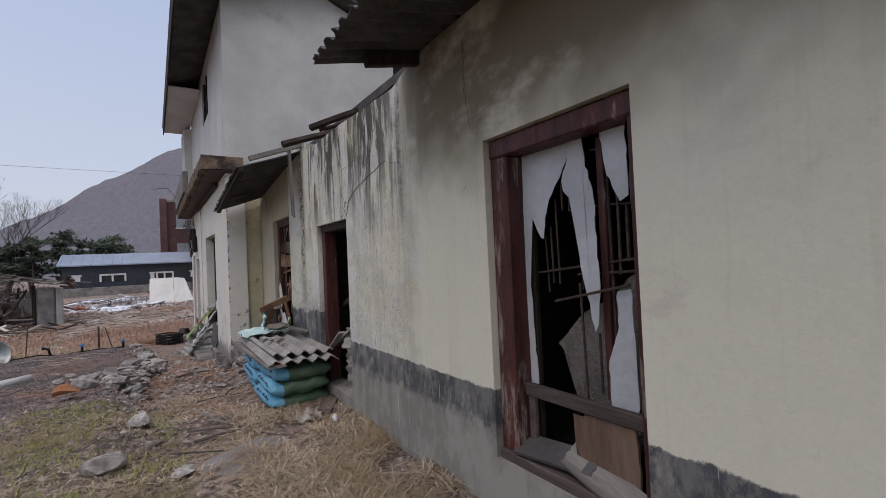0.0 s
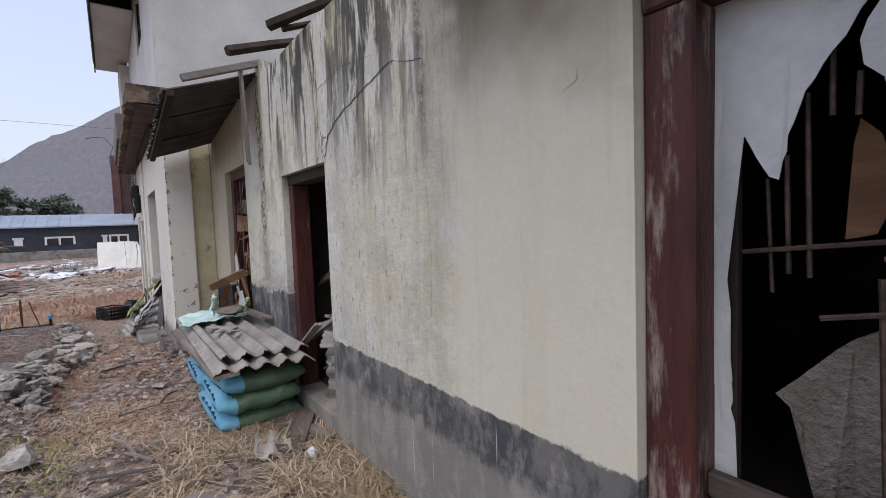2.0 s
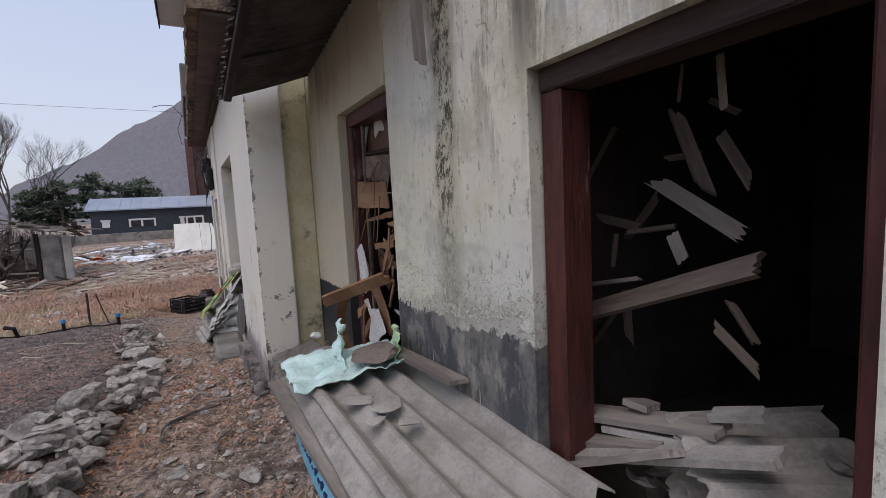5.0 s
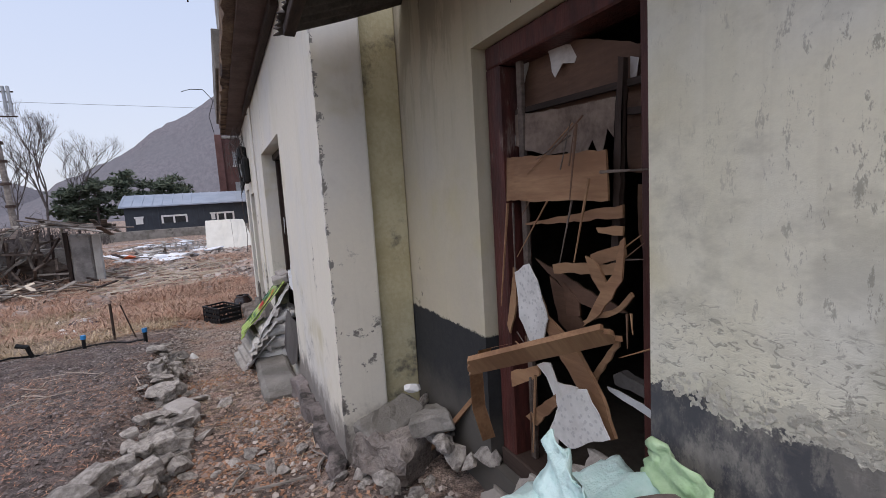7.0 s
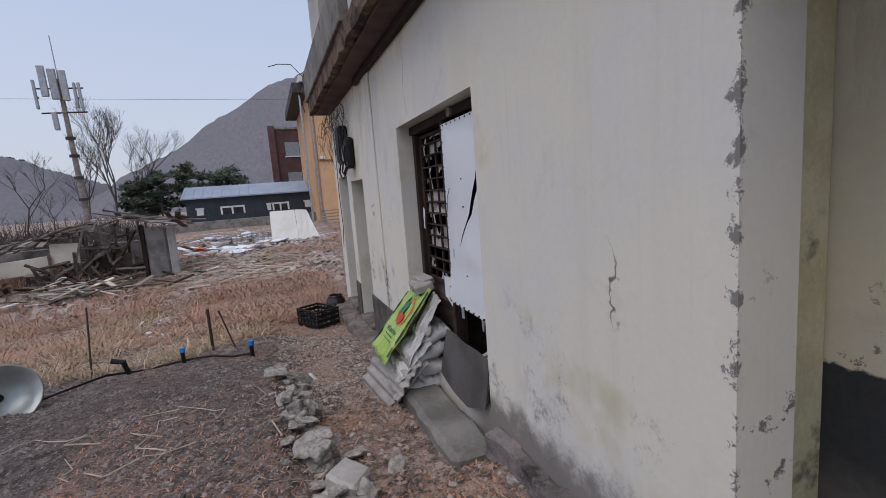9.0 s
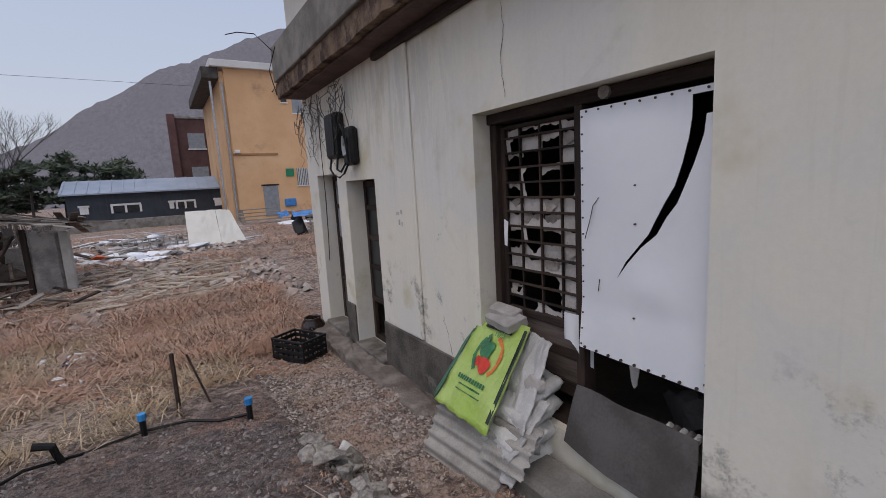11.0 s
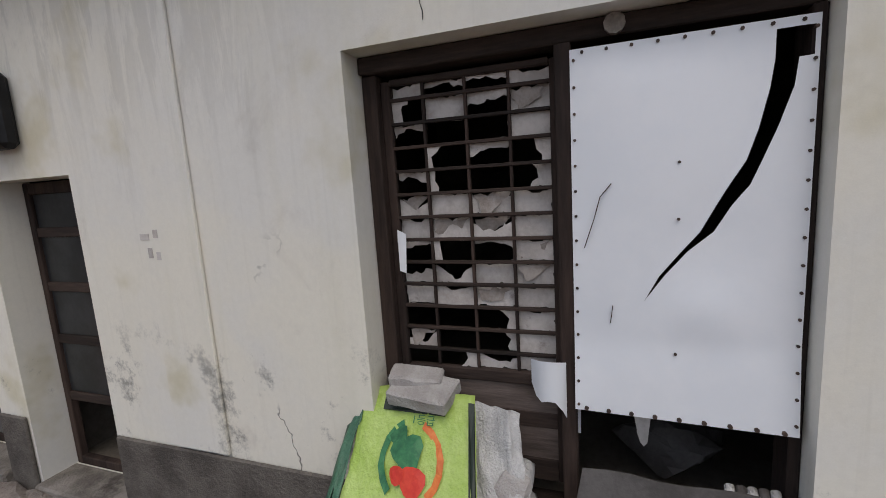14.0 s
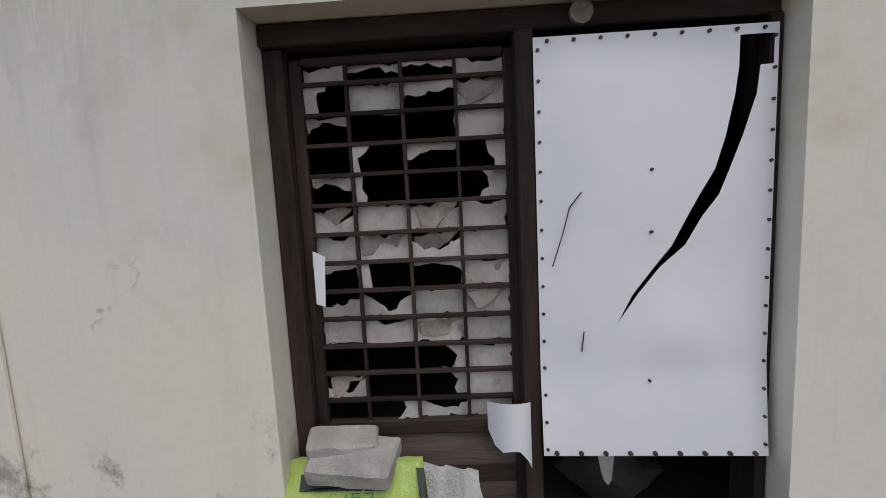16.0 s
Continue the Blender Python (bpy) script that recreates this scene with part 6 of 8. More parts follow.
for i, (p, s, r) in enumerate((((1.0, 10.12, 0.885), (0.10, 0.24, 0.07), 10), ((0.96, 10.08, 0.845), (0.17, 0.27, 0.07), -8), ((0.86, 9.70, 0.56), (0.14, 0.16, 0.13), 30), ((0.74, 9.60, 0.22), (0.07, 0.12, 0.16), 20))):
    bm = lump(s, 90 + i, 0.15, 2, 3.0) if i > 1 else rough_box((-s[0] / 2, -s[1] / 2, -s[2] / 2), (s[0] / 2, s[1] / 2, s[2] / 2), 0.025, 0.014, i)
    lone("cement_brick", bm, BLOCK, "rough cement brick fragment on the sacks", "brick", at=pose(*p, 4, -14, r), group="bricks on the bag")

# ---- crate and jar ----
crate = thing("plastic_crate", (0.30, 13.22, ground_z(0.3, 13.22) + 0.01), "black slatted plastic crate lying on the ground", "crate", turn=-62)
cw, cl, chh = 0.36, 0.52, 0.20
part("base", boxed((-cl / 2, -cw / 2, 0), (cl / 2, cw / 2, 0.012), 0.003), BLACK, crate)
for s in (-1, 1):
    for z in (0.02, 0.075, 0.13):
        part("slat", boxed((-cl / 2, s * cw / 2 - 0.007, z), (cl / 2, s * cw / 2 + 0.007, z + 0.035), 0.003), BLACK, crate)
        part("slat", boxed((s * cl / 2 - 0.007, -cw / 2, z), (s * cl / 2 + 0.007, cw / 2, z + 0.035), 0.003), BLACK, crate)
    part("rim", boxed((-cl / 2 - 0.012, s * cw / 2 - 0.012, 0.18), (cl / 2 + 0.012, s * cw / 2 + 0.012, 0.20), 0.003), BLACK, crate)
    part("rim", boxed((s * cl / 2 - 0.012, -cw / 2, 0.181), (s * cl / 2 + 0.012, cw / 2, 0.201), 0.003), BLACK, crate)
    for i in range(7):
        xx = -cl / 2 + i * cl / 6
        part("rib", boxed((xx - 0.006, s * cw / 2 - 0.01, 0.01), (xx + 0.006, s * cw / 2 + 0.01, 0.18), 0.002), BLACK, crate)
    for i in range(1, 5):
        yy = -cw / 2 + i * cw / 5
        part("rib", boxed((s * cl / 2 - 0.01, yy - 0.006, 0.01), (s * cl / 2 + 0.01, yy + 0.006, 0.18), 0.002), BLACK, crate)

crate.scale = (1, 1, 1.35)


def lathe(profile, n=24):
    bm = bmesh.new()
    rings = [[bm.verts.new((r * math.cos(2 * math.pi * j / n), r * math.sin(2 * math.pi * j / n), z)) for j in range(n)] for r, z in profile]
    for a, b in zip(rings, rings[1:]):
        for j in range(n):
            bm.faces.new((a[j], a[(j + 1) % n], b[(j + 1) % n], b[j]))
    bm.faces.new(rings[0][::-1])
    return bm


lone("earthenware_jar", lathe([(0.10, 0), (0.15, 0.07), (0.17, 0.15), (0.15, 0.24), (0.11, 0.29), (0.12, 0.31), (0.105, 0.31), (0.10, 0.29), (0.13, 0.22), (0.14, 0.12), (0.02, 0.03)]), ONGGI, "dark glazed earthenware jar at the wall corner", "jar", smooth=True, at=pose(0.66, 13.86, ground_z(0.66, 13.86) + 0.02))

lone("knot_cap", rodded([(1.015, 9.32, 2.2), (1.04, 9.32, 2.2)], 0.035, 10), GREYWOOD, "round pale nail plate on the door head", "fitting")
for i, (y, z, w, h) in enumerate(((11.46, 1.52, 0.06, 0.03), (11.40, 1.53, 0.03, 0.04), (11.45, 1.43, 0.03, 0.05), (11.40, 1.42, 0.025, 0.04))):
    lone("glue_mark", boxed((0.8975, y, z), (0.8995, y + w, z + h), 0), PAPER, "grey glue mark remaining on the limewash", "mark", group="glue marks")


PALE = plain("bleached_stalk", (0.46, 0.39, 0.31), (0.64, 0.56, 0.46), 3, 30, 0.9, 0.1, 0.002)
# ---- ruined hut across the yard ----
hut = thing("ruined_hut", (-3.0, 20.7, -0.36), "collapsed hut with a concrete slab pillar and sagging board roof", "hut")
SOOTY = plain("sooty_concrete", (0.13, 0.12, 0.115), (0.27, 0.255, 0.24), 3, 40, 0.9, 0.5, 0.01, dirt=(0.06, 0.055, 0.05), dirt_at=0.6)
CREAM = plain("cream_wall_panel", (0.50, 0.46, 0.38), (0.62, 0.58, 0.50), 2, 40, 0.85, 0.3, 0.008, dirt=(0.34, 0.29, 0.23), dirt_at=0.6)
part("pillar", rough_box((-0.40, -0.1, 0), (0.12, 0.1, 1.60), 0.12, 0.025, 3), SOOTY, hut, "dark stained concrete slab")
part("pillar_edge", boxed((0.125, -0.12, 0), (0.30, 0.12, 1.56), 0.02), plain("pale_cement_edge", (0.36, 0.34, 0.31), (0.50, 0.48, 0.45), 3, 40, 0.9, 0.5, 0.01), hut, "pale plastered edge")
part("post", boxed((-0.52, -0.08, 0), (-0.42, 0.04, 1.66), 0.01), DARKWOOD, hut, "charred post")
for a, b, tip in (((-4.9, -0.1, 0.60), (-2.56, -0.03, 1.0), -4), ((-2.5, -0.12, 0.84), (-1.9, -0.05, 1.36), 3)):
    c = [(u + v) / 2 for u, v in zip(a, b)]
    part("wall_panel", boxed(a, b, 0.01, Matrix.Translation(c) @ Matrix.Rotation(radians(tip), 4, "Y") @ Matrix.Translation([-v for v in c])), CREAM, hut, "cream wall panel")
for x, h in ((-1.86, 1.5), (-1.2, 1.75), (-3.2, 1.05), (-4.4, 0.9)):
    part("post", rodded([(x, 0.2, 0), (x + 0.08, 0.15, h)], 0.05, 6, 0.8), OLDWOOD, hut)
part("rear_wall", boxed((-4.6, 2.0, 0), (-0.3, 2.15, 1.15), 0.02), SOOTY, hut, "sooty rear wall")
q = random.Random(3)
for i in range(90):
    x = -4.9 + 5.5 * q.random()
    top = lerp(x, (-4.9, -3.85, -1.15, 0.6), (1.05, 1.26, 1.93, 1.66))
    m = pose(x, q.uniform(-0.6, 1.9), top + q.uniform(-0.05, 0.05), q.uniform(-8, 8), (-14 if x < -1.2 else 9) + q.uniform(-7, 7), q.uniform(-14, 14) + 90 * (q.random() < 0.35))
    L = q.uniform(0.35, 0.85)
    part("roof_board", boxed((-L, -0.07, -0.012), (L * 0.8, 0.07, 0.012), 0, m), q.choice((GREYWOOD, OLDWOOD, SLATE, GREYWOOD, OLDWOOD)), hut)
for i in range(80):
    x = -2.9 + 2.4 * q.random()
    m = pose(x, q.uniform(-0.3, 1.5), q.uniform(0.15, lerp(x, (-2.9, -1.1, -0.4), (0.9, 1.6, 1.4))), q.uniform(-40, 40), q.uniform(-85, 85), q.uniform(-90, 90))
    L = q.uniform(0.2, 0.55)
    part("fallen_beam", boxed((-L, -0.03, -0.025), (L, 0.03, 0.025), 0, m), q.choice((DARKWOOD, OLDWOOD, GREYWOOD, OLDWOOD)), hut)
part("thatch", lump((2.2, 1.6, 1.1), 4, 0.5, 3, 3.5), OLDWOOD, hut, "brown heap of collapsed roof").location = (-1.4, 1.0, 0.55)
for i in range(46):
    x, y = q.uniform(-5.6, -3.4), q.uniform(18.6, 20.2)
    L = q.uniform(0.2, 0.5)
    lone("heaped_board", plank(L * 2, q.uniform(0.05, 0.12), 0.02, 0.03, 700 + i), q.choice((GREYWOOD, PALE, OLDWOOD, SLATE)), "pale broken board heaped before the hut", "board", at=pose(x, y, ground_z(x, y) + q.uniform(0.03, 0.28), q.uniform(-25, 25), q.uniform(-20, 20), q.uniform(-50, 50)), group="boards before the hut")
for i in range(40):
    x, y = q.uniform(-7.5, -2.0), q.uniform(18.6, 21.5)
    lone("debris_board", boxed((-0.4, -0.05, -0.012), (0.4, 0.05, 0.012), 0), q.choice((GREYWOOD, GREYWOOD, WHITE, DARKWOOD)), "grey board lying in the rubble by the hut", "board", at=pose(x, y, ground_z(x, y) + q.uniform(0.02, 0.18), q.uniform(-20, 20), q.uniform(-20, 20), q.uniform(0, 180)), group="boards by the hut")
for i in range(110):
    x, y = q.uniform(-3.2, 0.4), q.uniform(18.0, 22.0)
    lone("cut_stalk", rodded([(-0.5, 0, 0), (0, 0.03, 0.02), (0.5, 0, 0)], 0.02, 4), PALE, "pale dry stalk lying on the ground", "stalk", at=pose(x, y, ground_z(x, y) + 0.05, 0, q.uniform(-8, 8), q.uniform(-40, 60)), group="pale dry stalks")

# ---- middle distance ----
BEIGE = plain("weathered_cream_panel", (0.60, 0.58, 0.52), (0.70, 0.68, 0.62), 1.5, 30, 0.6, 0.2, 0.005, vary=0.1)
wb2 = thing("panel_lean_to", (0.75, 26.4, -0.15), "white panels leaning together like a lean-to", "panel")
part("panel", cloth([(-0.95, -0.7, -0.1), (0.1, -0.75, -0.1), (0.1, 0.4, 1.40), (-0.9, 0.4, 1.40)], 6, 6, 0.03, 1), BEIGE, wb2)
part("panel", cloth([(0.11, -0.75, -0.1), (1.05, -0.6, -0.1), (0.6, 0.5, 1.36), (0.11, 0.4, 1.40)], 6, 6, 0.03, 2), BEIGE, wb2)
for x in (-0.5, 0.05, 0.45):
    part("weight_block", boxed((x, -1.0, -0.1), (x + 0.22, -0.8, 0.14), 0.02), BLOCK, wb2, "cement block")
for i in range(5):
    for j in range(2):
        bx = bmesh.new()
        for a, b in (((-0.2, -0.1, 0), (-0.17, 0.1, 0.19)), ((0.17, -0.1, 0), (0.2, 0.1, 0.19)), ((-0.015, -0.1, 0), (0.015, 0.1, 0.19)), ((-0.2, -0.1, 0), (0.2, -0.07, 0.19)), ((-0.2, 0.07, 0), (0.2, 0.1, 0.19))):
            box(bx, a, b)
        lone("cement_block", bx, BLOCK, "grey hollow cement block in a low stack", "cement block", at=pose(-2.0 + i * 0.42, 27.2, 0.1 + j * 0.2, 90, 0, 4), group="hollow blocks")
for i in range(26):
    x, y = q.uniform(-5.0, 0.3), q.uniform(23.0, 32)
    bm = lump((q.uniform(0.7, 1.8), q.uniform(0.5, 1.2), 0.3), 200 + i, 0.5, 3, 2.5)
    lone("snow_patch", bm, SNOW, "patch of old snow on the rubble", "snow", at=pose(x, y, ground_z(x, y) + 0.05), group="snow patches", smooth=True)
for i in range(40):
    x, y = q.uniform(-6, -0.5), q.uniform(22.5, 31)
    lone("yard_debris", boxed((-0.5, -0.06, -0.02), (0.5, 0.06, 0.02), 0), q.choice((GREYWOOD, DARKWOOD, SLATE, WHITE)), "weathered plank in the rubble field", "plank", at=pose(x, y, ground_z(x, y) + q.uniform(0.05, 0.3), q.uniform(-15, 15), q.uniform(-20, 20), q.uniform(0, 180)), group="rubble field planks")
lone("orange_scrap", lump((0.5, 0.3, 0.2), 9, 0.4), plain("orange_plastic", (0.55, 0.1, 0.03), (0.6, 0.14, 0.05), 5, 30, 0.5, 0.2, 0.01), "orange plastic scrap in the rubble", "scrap", at=pose(-2.6, 24.0, 0.2))
# wheelbarrow-like cart, pallets and tarpaulin in front of the ochre building
pal = thing("tarpaulin_stack", (4.3, 26.8, -0.3), "pallets and black bags under a blue tarpaulin", "pallet stack", turn=-10)
for j in range(7):
    part("slat", boxed((-0.1, -0.62, 0.1 + j * 0.15), (1.2, -0.58, 0.19 + j * 0.15), 0.005), GREYWOOD, pal)
for x in (0.0, 0.55, 1.1):
    part("post", boxed((x, -0.57, 0.02), (x + 0.08, -0.5, 1.15), 0.005), GREYWOOD, pal)
part("bag", lump((0.9, 0.9, 1.2), 3, 0.35, 3, 3.0), BLACK, pal, "black plastic bag", True).location = (-0.3, -0.2, 0.5)
part("tarpaulin", cloth([(-0.6, -0.6, 1.05), (0.9, -0.6, 1.12), (0.9, 0.5, 1.2), (-0.6, 0.5, 1.2)], 10, 10, 0.12, 6), BLUE, pal, "blue tarpaulin", True)
pl = thing("pallet_stack", (4.0, 36.5, -0.25), "stack of grey wooden pallets", "pallet stack")
for j in range(6):
    part("slat", boxed((-0.9, -0.6 + 0.2 * j, 0.02 + 0.2 * j), (1.3, -0.45 + 0.2 * j, 0.08 + 0.2 * j), 0.005), GREYWOOD, pl)
    part("bearer", boxed((-0.9, -0.6 + 0.2 * j, -0.1 + 0.2 * j), (-0.7, 0.9, 0.015 + 0.2 * j), 0.005), GREYWOOD, pl)
ct = thing("hand_cart", (6.8, 37.5, -0.25), "brown cart with dark wheels and blue cover", "cart")
part("tray", boxed((-0.7, -0.4, 0.55), (0.7, 0.4, 0.75), 0.02), PLY, ct)
part("cover", cloth([(-1.4, -0.4, 0.4), (-0.75, -0.4, 0.5), (-0.75, 0.4, 0.8), (-1.4, 0.4, 0.7)], 6, 6, 0.1, 8), BLUE, ct, "blue cover")
for x in (-0.45, 0.45):
    part("wheel", rodded([(x, -0.48, 0.28), (x, -0.4, 0.28)], 0.28, 16), BLACK, ct)
for x in (-0.6, 0.6):
    part("leg", boxed((x - 0.03, -0.3, 0), (x + 0.03, -0.24, 0.55), 0.004), IRON, ct)
lone("yard_snow", cloth([(4.5, 33.0, -0.1), (9.5, 33.5, -0.1), (10, 36.5, -0.05), (5, 36, -0.05)], 12, 8, 0.12, 4), SNOW, "thin bank of old snow before the building", "snow", smooth=True)

# ---- ochre building ----
ob_ = thing("ochre_building", (3.4, 41.0, -0.4), "two storey ochre rendered building with pale flat roof edge", "building")
part("front_wall", boxed((0.3, 0, 0), (11.0, 0.3, 10.3), 0.0), ORANGE, ob_)
part("side_wall", boxed((0, 0.1, 0), (0.295, 12, 10.1), 0.0), ORANGE, ob_)
part("rear_wall", boxed((0.3, 11.7, 0), (11, 12, 10.1), 0), ORANGE, ob_)
part("roof", boxed((-0.5, -0.35, 10.31), (11.3, 12.2, 10.75), 0.02), plain("pale_roof_edge", (0.5, 0.5, 0.5), (0.6, 0.6, 0.6), 0.5, 10, 0.7, 0.1, 0.01), ob_, "pale flat roof edge")
part("eave", boxed((-1.0, -0.1, 9.6), (-0.01, 12, 10.3), 0.02), TIN, ob_, "dark side eave")
for x in (0.12, -0.55):
    part("downpipe", rodded([(x, -0.1, 0), (x, -0.1, 9.4)], 0.07, 8), GALV, ob_)
for a, b, m, lab in (((4.5, 7.6), (5.9, 8.65), GREYGLASS, "upper window with curtain"), ((4.35, 2.55), (5.7, 3.75), WHITE, "barred window"), ((3.75, 8.3), (4.15, 8.8), GLASSY, "small vent window"), ((6.5, 6.4), (7.2, 8.8), GLASSY, "dark tall window"), ((7.0, 0.3), (7.9, 2.6), GREYGLASS, "grey side door")):
    w = part("window", boxed((a[0], -0.04, a[1]), (b[0], -0.004, b[1]), 0.005), m, ob_, lab)
    part("frame", boxed((a[0] - 0.06, -0.07, a[1] - 0.08), (b[0] + 0.06, -0.045, a[1]), 0.005), WHITE, w)
    if lab == "upper window with curtain":
        part("mullion", boxed(((a[0] + b[0]) / 2 - 0.03, -0.07, a[1]), ((a[0] + b[0]) / 2 + 0.03, -0.045, b[1]), 0.004), WHITE, w)
    if lab == "barred window":
        for i in range(12):
            part("bar", boxed((a[0] + i * 0.12, -0.09, a[1]), (a[0] + i * 0.12 + 0.03, -0.06, b[1]), 0), GLASSY, w)
part("notice", boxed((3.6, -0.05, 3.2), (4.15, -0.02, 3.75), 0.004), plain("green_notice", (0.02, 0.2, 0.1), (0.03, 0.25, 0.14), 2, 10, 0.5, 0.1, 0.002), ob_, "green notice board")
dr = part("door", boxed((1.95, -0.04, 0.5), (2.95, -0.004, 2.6), 0.01), GREYGLASS, ob_, "grey steel door")
part("door_frame", boxed((1.85, -0.07, 2.61), (3.05, -0.045, 2.72), 0.01), DARKWOOD, dr)
part("gas_meters", boxed((3.3, -0.15, 1.1), (4.1, -0.02, 1.65), 0.05), BLUE, ob_, "blue meters")
part("cornice", boxed((0.32, -0.05, 4.7), (3.2, -0.01, 4.85), 0.01), plain("stained_ochre_ledge", (0.3, 0.16, 0.08), (0.36, 0.2, 0.1), 2, 10, 0.9, 0.1, 0.01), ob_)
part("air_unit", boxed((6.3, -0.5, 3.6), (6.9, -0.02, 4.1), 0.03), WHITE, ob_)
part("lamp", boxed((0.4, -0.45, 4.85), (0.7, -0.06, 5.05), 0.02), WHITE, ob_)
part("ladder", rodded([(3.2, -0.2, 8.9), (3.5, -0.2, 9.3), (3.6, -0.2, 8.6)], 0.05, 6), IRON, ob_)

# ---- brick building behind ----
br = thing("brick_building", (0.9, 60.0, -0.4), "dark red brick house of three storeys with chimney", "building")
part("wall", boxed((0.6, 0, 0), (8.5, 7, 9.8), 0), BRICKWALL, br)
part("wing", boxed((4.6, -0.6, 0), (9, -0.02, 7.6), 0), BRICKWALL, br)
part("chimney", boxed((-0.1, -0.3, 0), (0.58, 0.4, 10.2), 0.02), BRICKWALL, br)
part("parapet", boxed((0.55, -0.1, 9.81), (8.6, 7.1, 10.05), 0.02), CONCRETE, br)
for x, z in ((1.5, 6.9), (1.5, 3.6), (5.1, 4.8), (5.1, 1.5)):
    w = part("window", boxed((x, -0.65 if x > 4 else -0.05, z), (x + 1.5, -0.61 if x > 4 else -0.01, z + 1.5), 0.01), GREYGLASS, br)
    part("frame", boxed((x - 0.1, -0.72 if x > 4 else -0.12, z - 0.12), (x + 1.6, -0.66 if x > 4 else -0.06, z), 0.01), WHITE, w)
part("downpipe", rodded([(5.0, -0.9, 0), (5.0, -0.9, 6.0)], 0.12, 8), WHITE, br)

# ---- long low farm building ----
bn = thing("farm_building", (-6.3, 48.0, -0.3), "long low slate-blue clad building with pale metal roof", "building")
part("wall", boxed((0, 0, 0), (16.5, 5, 2.65), 0), BARN, bn)
bm = bmesh.new()
prof = [(-0.35, 2.58), (2.5, 3.55), (5.35, 2.58), (5.35, 2.68), (2.5, 3.66), (-0.35, 2.68)]
ends = [[bm.verts.new((x, y, z)) for y, z in prof] for x in (-0.3, 16.8)]
bm.faces.new(ends[0]), bm.faces.new(ends[1][::-1])
for j in range(6):
    bm.faces.new((ends[0][j], ends[0][(j + 1) % 6], ends[1][(j + 1) % 6], ends[1][j]))
part("roof", bm, BARNROOF, bn)
for i in range(24):
    part("standing_seam", boxed((-0.2 + i * 0.7, -0.3, 0.0), (-0.14 + i * 0.7, 2.75, 0.05), 0, Matrix.Translation((0, 0, 2.79)) @ Matrix.Rotation(radians(18.8), 4, "X")), BARNROOF, bn)
for i in range(40):
    part("cladding_batten", boxed((0.2 + i * 0.41, -0.03, 0.02), (0.26 + i * 0.41, -0.004, 2.55), 0), BARN, bn)
for x, wd in ((0.7, 0.5), (2.55, 1.7), (6.1, 0.3), (6.6, 1.2), (9.2, 0.6)):
    w = part("window", boxed((x, -0.06, 1.25), (x + wd, -0.035, 1.75), 0), GLASSY if wd > 1 else WHITE, bn)
    part("frame", boxed((x - 0.08, -0.09, 1.72), (x + wd + 0.08, -0.065, 1.86), 0), WHITE, w)
    if wd > 1:
        for xx in (x - 0.08, x + wd / 2 - 0.1, x + wd - 0.05):
            part("frame", boxed((xx, -0.09, 1.2), (xx + 0.14, -0.065, 1.72), 0), WHITE, w)
lone("field_wall", boxed((-7.5, 44.0, -0.4), (3.6, 44.2, 0.55), 0.02), CONCRETE, "low dark field wall", "wall", "structure")

# ---- telecom mast and wire ----
mast = thing("telecom_mast", (-12.0, 45.0, -0.3), "slender dark telecom mast with pale antennas", "mast", tilt=(0, -1.5))
part("pole", rodded([(0, 0, 0), (0, 0, 11.2)], 0.22, 8, 0.6), GREYWOOD, mast)
part("whip", rodded([(0, 0, 11.0), (0, 0, 14.0)], 0.035, 5), GALV, mast)
for z in (9.0, 10.6):
    part("bracket", rodded([(-1.3, 0, z), (1.3, 0, z)], 0.05, 6), IRON, mast)
for x, z, h, w in ((-0.75, 10.0, 2.0, 0.4), (-0.2, 9.8, 2.0, 0.45), (0.35, 9.7, 2.0, 0.4), (-1.3, 9.2, 1.9, 0.16), (1.15, 9.0, 1.9, 0.16), (0.9, 9.2, 1.7, 0.16), (-0.5, 7.8, 1.2, 0.3)):
    part("antenna", boxed((x - w / 2, -0.45, z), (x + w / 2, -0.25, z + h), 0.04), GALV, mast)
    part("mount", boxed((x - 0.05, -0.249, z + h * 0.4), (x + 0.05, 0.0, z + h * 0.4 + 0.1), 0), IRON, mast)
for z in (3.0, 4.5, 6.0, 7.2):
    part("collar", rodded([(0, 0, z), (0, 0, z + 0.18)], 0.3, 8), IRON, mast)
lone("overhead_wire", rodded([(-40 + i * 6, 60, 12.6 - 0.02 * (i - 6) ** 2 * 0.5 + (i - 7) ** 2 * 0.012) for i in range(15)], 0.016, 4), BLACK, "overhead wire strung across the sky", "wire")


